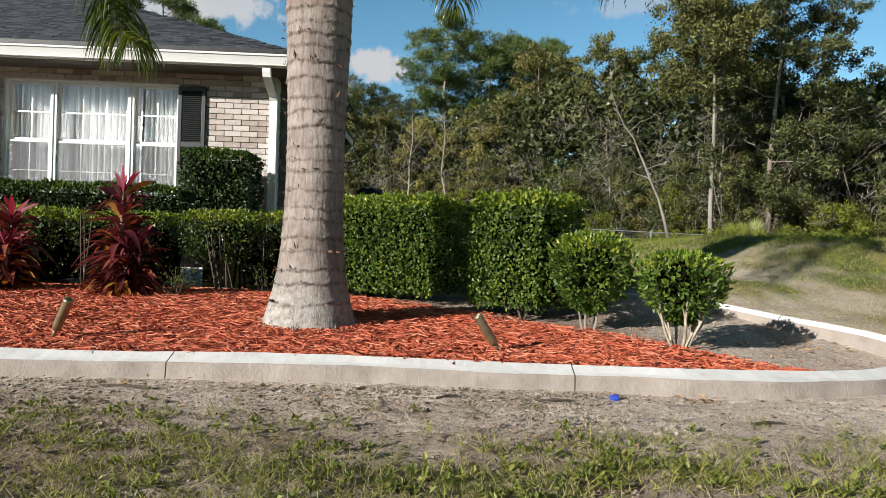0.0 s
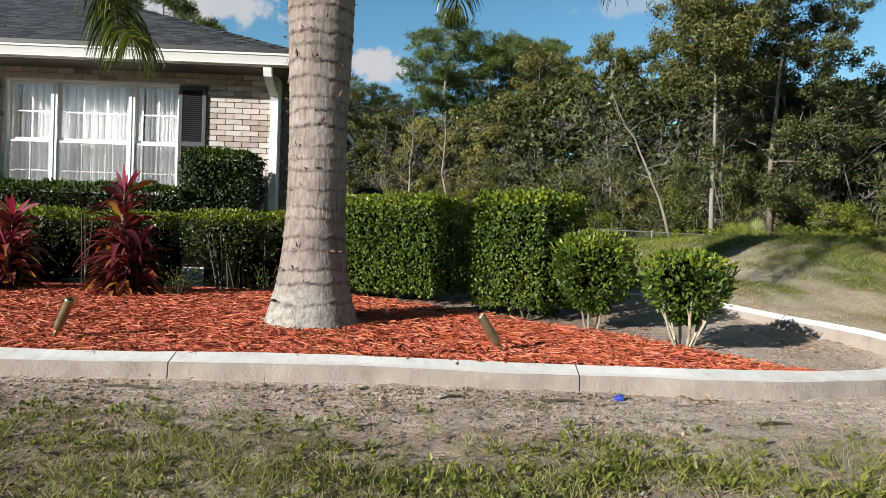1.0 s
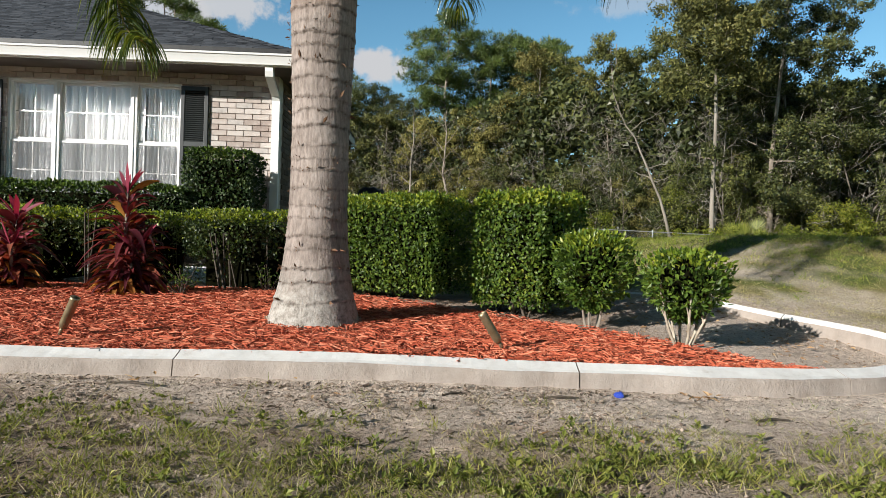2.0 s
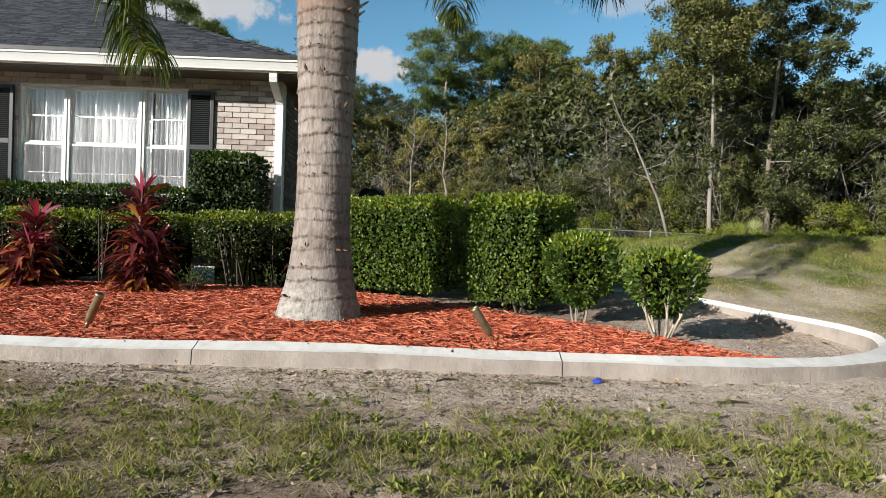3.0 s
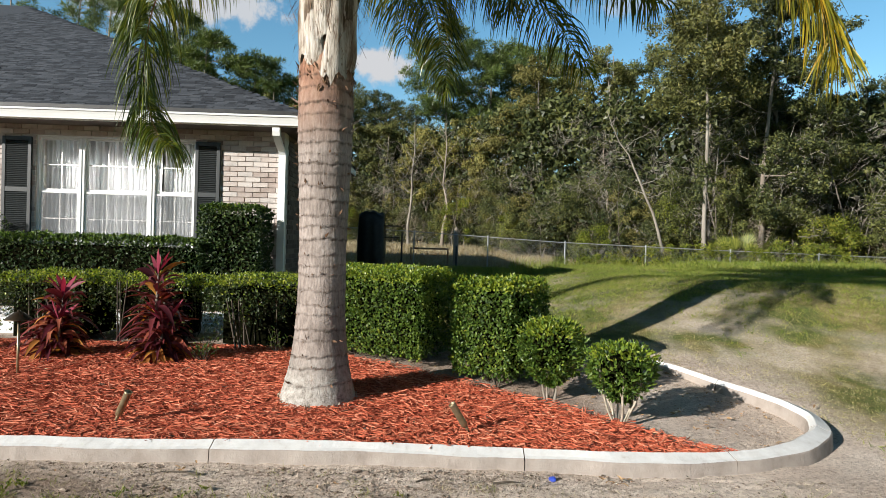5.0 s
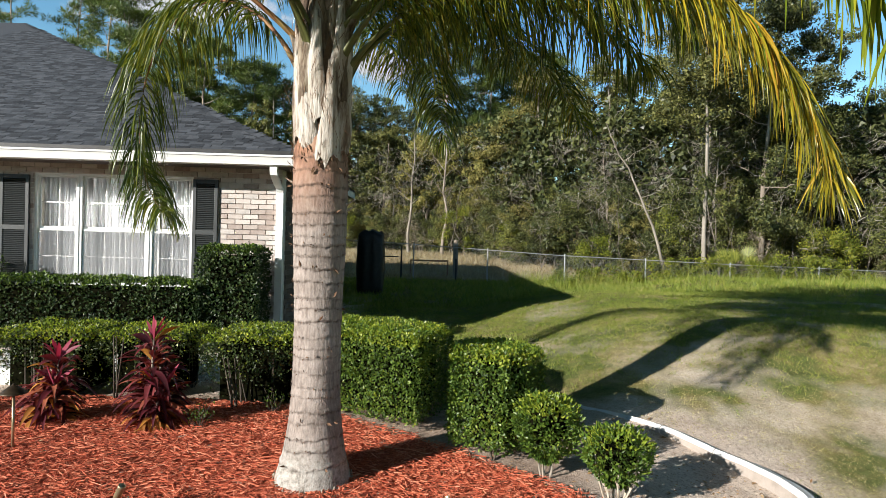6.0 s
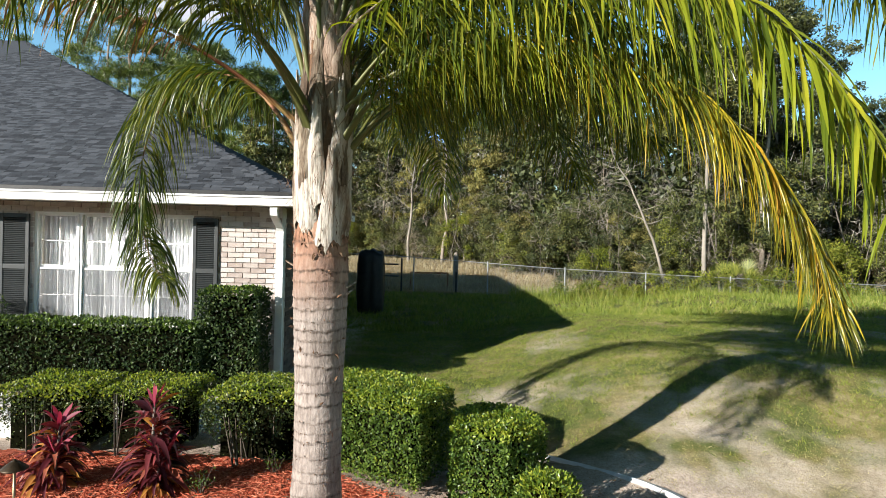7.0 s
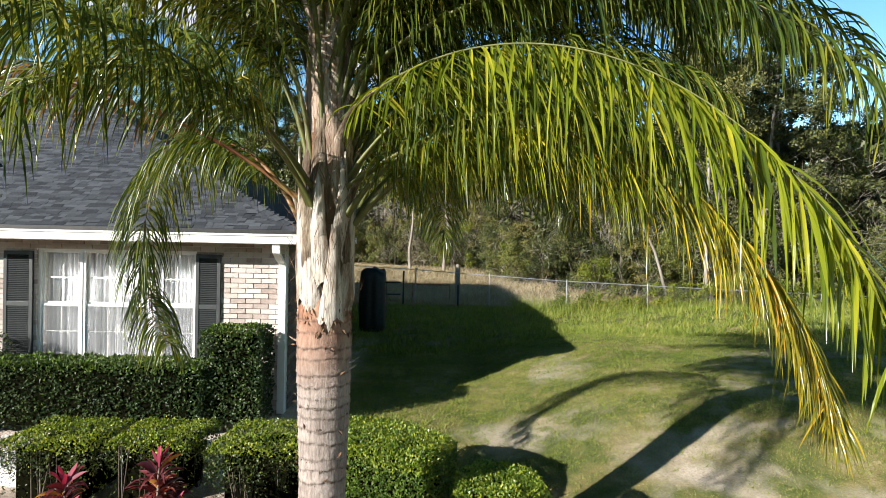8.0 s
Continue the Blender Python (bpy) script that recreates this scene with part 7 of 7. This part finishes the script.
def front_lawn():
    def thick(x, y):
        west = 1 - smooth01(x, -2.4, 0.4)
        a = 1 - smooth01(y, 1.15 + 0.35 * west, 1.95 + 0.12 * wave(x, y, 2.2) + 0.2 * west)
        return np.clip(a * np.clip(0.75 + 3.2 * (fbm(x, y, 4.0, 3) - 0.5), 0, 1.2) * (1 - 0.62 * smooth01(x, 0.4, 2.4)) + 0.015, 0, 1)

    x, y = tufts(13000, 11, -3.6, 3.8, 0.15, 2.15, 0.022, thick)
    blades("lawn_grass", "thin green lawn grass on sandy soil", x, y, rng.gamma(4, 0.0062, len(x)) + 0.01, rng.uniform(0.0018, 0.0036, len(x)), M_TURF, 1.0, near=True)
    x, y = tufts(9000, 9, -3.6, 3.8, 0.15, 2.15, 0.035, lambda a, b: np.clip(thick(a, b) * 0.9 + 0.10, 0, 1))
    blades("dry_grass", "dead straw-coloured grass blades", x, y, rng.uniform(0.02, 0.06, len(x)), rng.uniform(0.0016, 0.003, len(x)), M_STRAW, 1.6)
    x, y = tufts(6500, 7, -9, 9, -6.5, 0.2, 0.03, lambda a, b: np.clip(0.8 + 0.4 * wave(a, b, 1.1), 0, 1))
    blades("lawn_beyond", "thin green lawn grass on sandy soil", x, y, rng.uniform(0.02, 0.06, len(x)), rng.uniform(0.003, 0.006, len(x)), M_TURF, 1.0)
    # broad-leaved weeds in rosettes
    cx, cy = rng.uniform(-3.4, 3.6, 6500), rng.uniform(0.2, 1.95, 6500)
    ok = rng.uniform(size=6500) < thick(cx, cy) * (0.6 + 0.5 * wave(cx + 3, cy, 1.7)) * (0.75 + 0.5 * smooth01(cx, -1.5, 0.6))
    cx, cy = cx[ok], cy[ok]
    per = 12
    n = len(cx) * per
    a = np.tile(np.arange(per) * 2.399, len(cx)) + rng.uniform(0, 6.28, n)
    el = rng.uniform(0.15, 1.0, n)
    way = np.stack([np.cos(a) * np.cos(el), np.sin(a) * np.cos(el), np.sin(el)], -1)
    px, py = np.repeat(cx, per) + rng.normal(size=n) * 0.008, np.repeat(cy, per) + rng.normal(size=n) * 0.008
    ln = rng.uniform(0.010, 0.026, n)
    v, f = leaves(np.stack([px, py, ground_z(px, py) + rng.uniform(0.0, 0.02, n)], -1), way, np.tile([0, 0, 1.0], (n, 1)) + rng.normal(size=(n, 3)) * 0.2, ln, ln * 0.55)
    tagged(piece("weeds", mesh_of("weeds", v, f, M_WEED)), "low broad-leaved weeds in the lawn", "weeds", kind="stuff")
    # crumbs of soil and bark on the bare strip
    n = 42000
    x, y = rng.uniform(-3.6, 3.6, n), 0.7 + rng.uniform(0, 1, n) ** 0.7 * 1.5
    ok = (y < 2.2) & (rng.uniform(size=n) < np.clip(4.5 * (fbm(x, y, 2.5, 3) - 0.42), 0.08, 1) * (1 - 0.85 * smooth01(x, -0.2, 2.0)))
    x, y = x[ok], y[ok]
    n = len(x)
    size = rng.gamma(2.0, 0.0015, n) + 0.001
    o = np.array([(1, 0, 0), (-1, 0, 0), (0, 1, 0), (0, -1, 0), (0, 0, 1), (0, 0, -1)], float)
    v = (o[None] * rng.uniform(0.6, 1.2, (n, 6, 1)) + rng.normal(size=(n, 6, 3)) * 0.2) * size[:, None, None] * [1.3, 1, 0.6] + np.stack([x, y, ground_z(x, y) + size * 0.3], -1)[:, None]
    t = np.array([(0, 2, 4), (2, 1, 4), (1, 3, 4), (3, 0, 4), (2, 0, 5), (1, 2, 5), (3, 1, 5), (0, 3, 5)])
    f = (np.arange(n)[:, None, None] * 6 + t[None]).reshape(-1, 3)
    tagged(piece("soil_crumbs", mesh_of("soil_crumbs", v, f, M_CRUMB)), "small clods and crumbs on the bare sand", "soil", kind="stuff")


M_CRUMB = plain("soil_crumb", [(0.05, (0.09, 0.062, 0.045)), (0.5, (0.25, 0.19, 0.145)), (0.95, (0.46, 0.38, 0.31))], 60, 0.95, vary="island")
front_lawn()


M_SLOPE = foliage("slope_grass_blade", [(0.1, (0.13, 0.14, 0.03)), (0.4, (0.27, 0.25, 0.075)), (0.7, (0.44, 0.37, 0.17)), (1.0, (0.62, 0.54, 0.34))], 0.65, 0.25, 0.6)


def back_lawn():
    def thick(x, y):
        return smooth01(y, 4.6 - 0.5 * np.clip(x - 2.2, 0, 3), 6.4) * yard_cover(x, y) ** 1.3

    x, y = tufts(26000, 9, -1.6, 9.5, 3.6, 13, 0.035, lambda a, b: thick(a, b) * ((b > 4.9) | (a > 2.7)))
    blades("yard_grass", "mown green grass on the raised side yard", x, y, rng.uniform(0.025, 0.065, len(x)), rng.uniform(0.004, 0.008, len(x)), M_GRASS, 0.75)
    x, y = tufts(16000, 8, 1.0, 11, 3.2, 12, 0.04, lambda a, b: 0.25 + 0.75 * np.clip(1 - yard_cover(a, b), 0, 1))
    ok = (y > 4.9) | (x > 2.7)
    blades("yard_straw", "dry blades in the side yard's lawn", x[ok], y[ok], rng.uniform(0.012, 0.034, ok.sum()), rng.uniform(0.0025, 0.005, ok.sum()), M_STRAW, 1.6)
    x, y = tufts(24000, 8, 1.9, 9.0, 2.3, 8.6, 0.03, lambda a, b: np.clip(yard_cover(a, b), 0.06, 1) * ((b > 3.9) | (a > 2.62)))
    blades("thin_turf", "short straw and green blades on the sandy slope", x, y, rng.uniform(0.010, 0.030, len(x)), rng.uniform(0.0025, 0.005, len(x)), M_SLOPE, 1.2)
    x, y = tufts(900, 16, 2.5, 8.0, 2.6, 8.5, 0.035, lambda a, b: np.clip(3 * (fbm(a + 50, b, 1.6, 3) - 0.45), 0, 1) * (a > 2.62))
    blades("slope_weeds", "small green weed tufts on the sandy slope", x, y, rng.uniform(0.02, 0.06, len(x)), rng.uniform(0.006, 0.013, len(x)), M_WEED, 1.3, "weeds")
    x, y = tufts(5200, 9, -3, 15, 12, 21.5, 0.07, lambda a, b: 0.9)
    blades("far_grass", "longer grass toward the fence", x, y, rng.uniform(0.08, 0.2, len(x)), rng.uniform(0.014, 0.024, len(x)), M_GRASS, 0.6)
    x = rng.uniform(3, 22, 9000)
    y = np.minimum(fence_y(x) - 0.2, edge_y(x)) + rng.normal(size=9000) * 0.5
    blades("fence_grass", "tall uncut grass and weeds along the fence", x, y, rng.uniform(0.15, 0.6, len(x)), rng.uniform(0.01, 0.02, len(x)), M_GRASS, 0.35)
    x = rng.uniform(-9, 7, 26000)
    y = fence_y(x) + rng.uniform(0.2, 15, 26000)
    blades("field_grass", "tall dry grass of the field beyond", x, y, rng.uniform(0.1, 0.3, len(x)), rng.uniform(0.015, 0.03, len(x)), M_STRAW, 0.5)


back_lawn()


# ---------------------------------------------------------------- small litter
M_BLUE = plain("blue_foil", [(0.3, (0.02, 0.05, 0.35)), (0.7, (0.05, 0.10, 0.55))], 60, 0.35, bump_scale=120, bump_strength=0.5)
M_DEAD = foliage("dead_leaf", [(0.1, (0.16, 0.08, 0.035)), (0.6, (0.36, 0.22, 0.11)), (1.0, (0.55, 0.38, 0.22))], 0.8, 0.15, 3.0)


def litter():
    bm = bmesh.new()
    bmesh.ops.create_icosphere(bm, subdivisions=2, radius=0.017)
    for v in bm.verts:
        v.co = Vector((v.co.x * 1.1, v.co.y, v.co.z * 0.75)) * (1 + 0.3 * noise.noise(v.co * 90))
    me = bpy.data.meshes.new("crumpled_wrapper")
    bm.to_mesh(me)
    bm.free()
    me.materials.append(M_BLUE)
    tagged(piece("crumpled_wrapper", me, None, Matrix.Translation((0.685, 2.13, 0.012))), "crumpled bright blue wrapper on the sand", "litter")
    pos, way, ln = [], [], []
    for cx, cy, n, sp in ((0.98, 2.10, 14, 0.035), (-0.95, 2.15, 6, 0.06), (0.2, 1.9, 10, 0.5), (-1.8, 1.9, 10, 0.5), (2.0, 3.2, 26, 0.25), (1.6, 2.9, 18, 0.3), (-2.5, 3.6, 16, 0.4), (0.3, 3.6, 16, 0.3)):
        for k in range(n):
            x, y = cx + rng.normal() * sp, cy + rng.normal() * sp * 0.5
            if abs(y - 2.3) < 0.1 and x < 2.2:
                continue
            pos.append((x, y, float(ground_z(x, y)) + 0.02))
            a = rng.uniform(0, 6.28)
            way.append((math.cos(a), math.sin(a), rng.normal() * 0.25))
            ln.append(rng.uniform(0.015, 0.045))
    ln = np.array(ln)
    v, f = leaves(np.array(pos), np.array(way), np.tile([0, 0, 1.0], (len(ln), 1)) + rng.normal(size=(len(ln), 3)) * 0.3, ln, ln * 0.4)
    tagged(piece("fallen_leaves", mesh_of("fallen_leaves", v, f, M_DEAD)), "scattered dry fallen leaves", "leaves", kind="stuff")
    for x0, y0, x1, y1 in ((0.40, 2.07, 0.53, 2.09), (1.04, 1.87, 1.16, 1.89), (-0.93, 2.1, -1.12, 2.12), (1.62, 1.55, 1.95, 1.50), (0.05, 2.06, 0.12, 2.1)):
        p = np.array([(x0, y0, float(ground_z(x0, y0)) + 0.006), ((x0 + x1) / 2, (y0 + y1) / 2 + 0.006, float(ground_z(x0, y0)) + 0.009), (x1, y1, float(ground_z(x1, y1)) + 0.006)])
        tagged(piece("twig", mesh_of("twig", *tube(p, [0.004, 0.0045, 0.002], 6), M_TWIG, True)), "small dry twig lying on the sand", "twig", "fallen twigs")


litter()


def ground_litter():
    """Dark bits of leaf and bark that lie flat on the bare strip and among the grass."""
    n = 30000
    x, y = rng.uniform(-3.6, 3.8, n), 0.5 + rng.uniform(0, 1, n) * 1.70
    some = rng.uniform(size=n) < 1 - 0.8 * smooth01(x, -0.4, 1.8)
    x, y = x[some], y[some]
    n = len(x)
    a = rng.uniform(0, 2 * math.pi, n)
    ln = rng.gamma(2, 0.0036, n) + 0.003
    v, f = leaves(np.stack([x, y, ground_z(x, y) + rng.uniform(0.002, 0.010, n)], -1), np.stack([np.cos(a), np.sin(a), rng.normal(size=n) * 0.2], -1), np.tile([0, 0, 1.0], (n, 1)) + rng.normal(size=(n, 3)) * 0.5, ln, ln * 0.35)
    tagged(piece("leaf_litter", mesh_of("leaf_litter", v, f, M_LITTER)), "dark bits of leaf and bark on the sand", "litter", kind="stuff")


def bed_litter():
    n = 1500
    x, y = rng.uniform(-0.9, 2.3, n), rng.uniform(2.5, 4.3, n)
    ok = y > mulch_edge(x) - 0.1
    x, y = x[ok], y[ok]
    n = len(x)
    a = rng.uniform(0, 2 * math.pi, n)
    ln = rng.gamma(2, 0.007, n) + 0.006
    v, f = leaves(np.stack([x, y, ground_z(x, y) + rng.uniform(0.004, 0.012, n)], -1), np.stack([np.cos(a), np.sin(a), rng.normal(size=n) * 0.2], -1), np.tile([0, 0, 1.0], (n, 1)) + rng.normal(size=(n, 3)) * 0.5, ln, ln * 0.4)
    tagged(piece("bed_litter", mesh_of("bed_litter", v, f, M_DEAD)), "dry leaf bits on the bare soil of the bed", "litter", kind="stuff")


M_LITTER = foliage("dark_litter", [(0.05, (0.03, 0.022, 0.016)), (0.6, (0.10, 0.075, 0.05)), (1.0, (0.30, 0.24, 0.17))], 0.9, 0.05, 3.0, 0.2, (1, 1, 1))
ground_litter()
bed_litter()

lay_bricks()
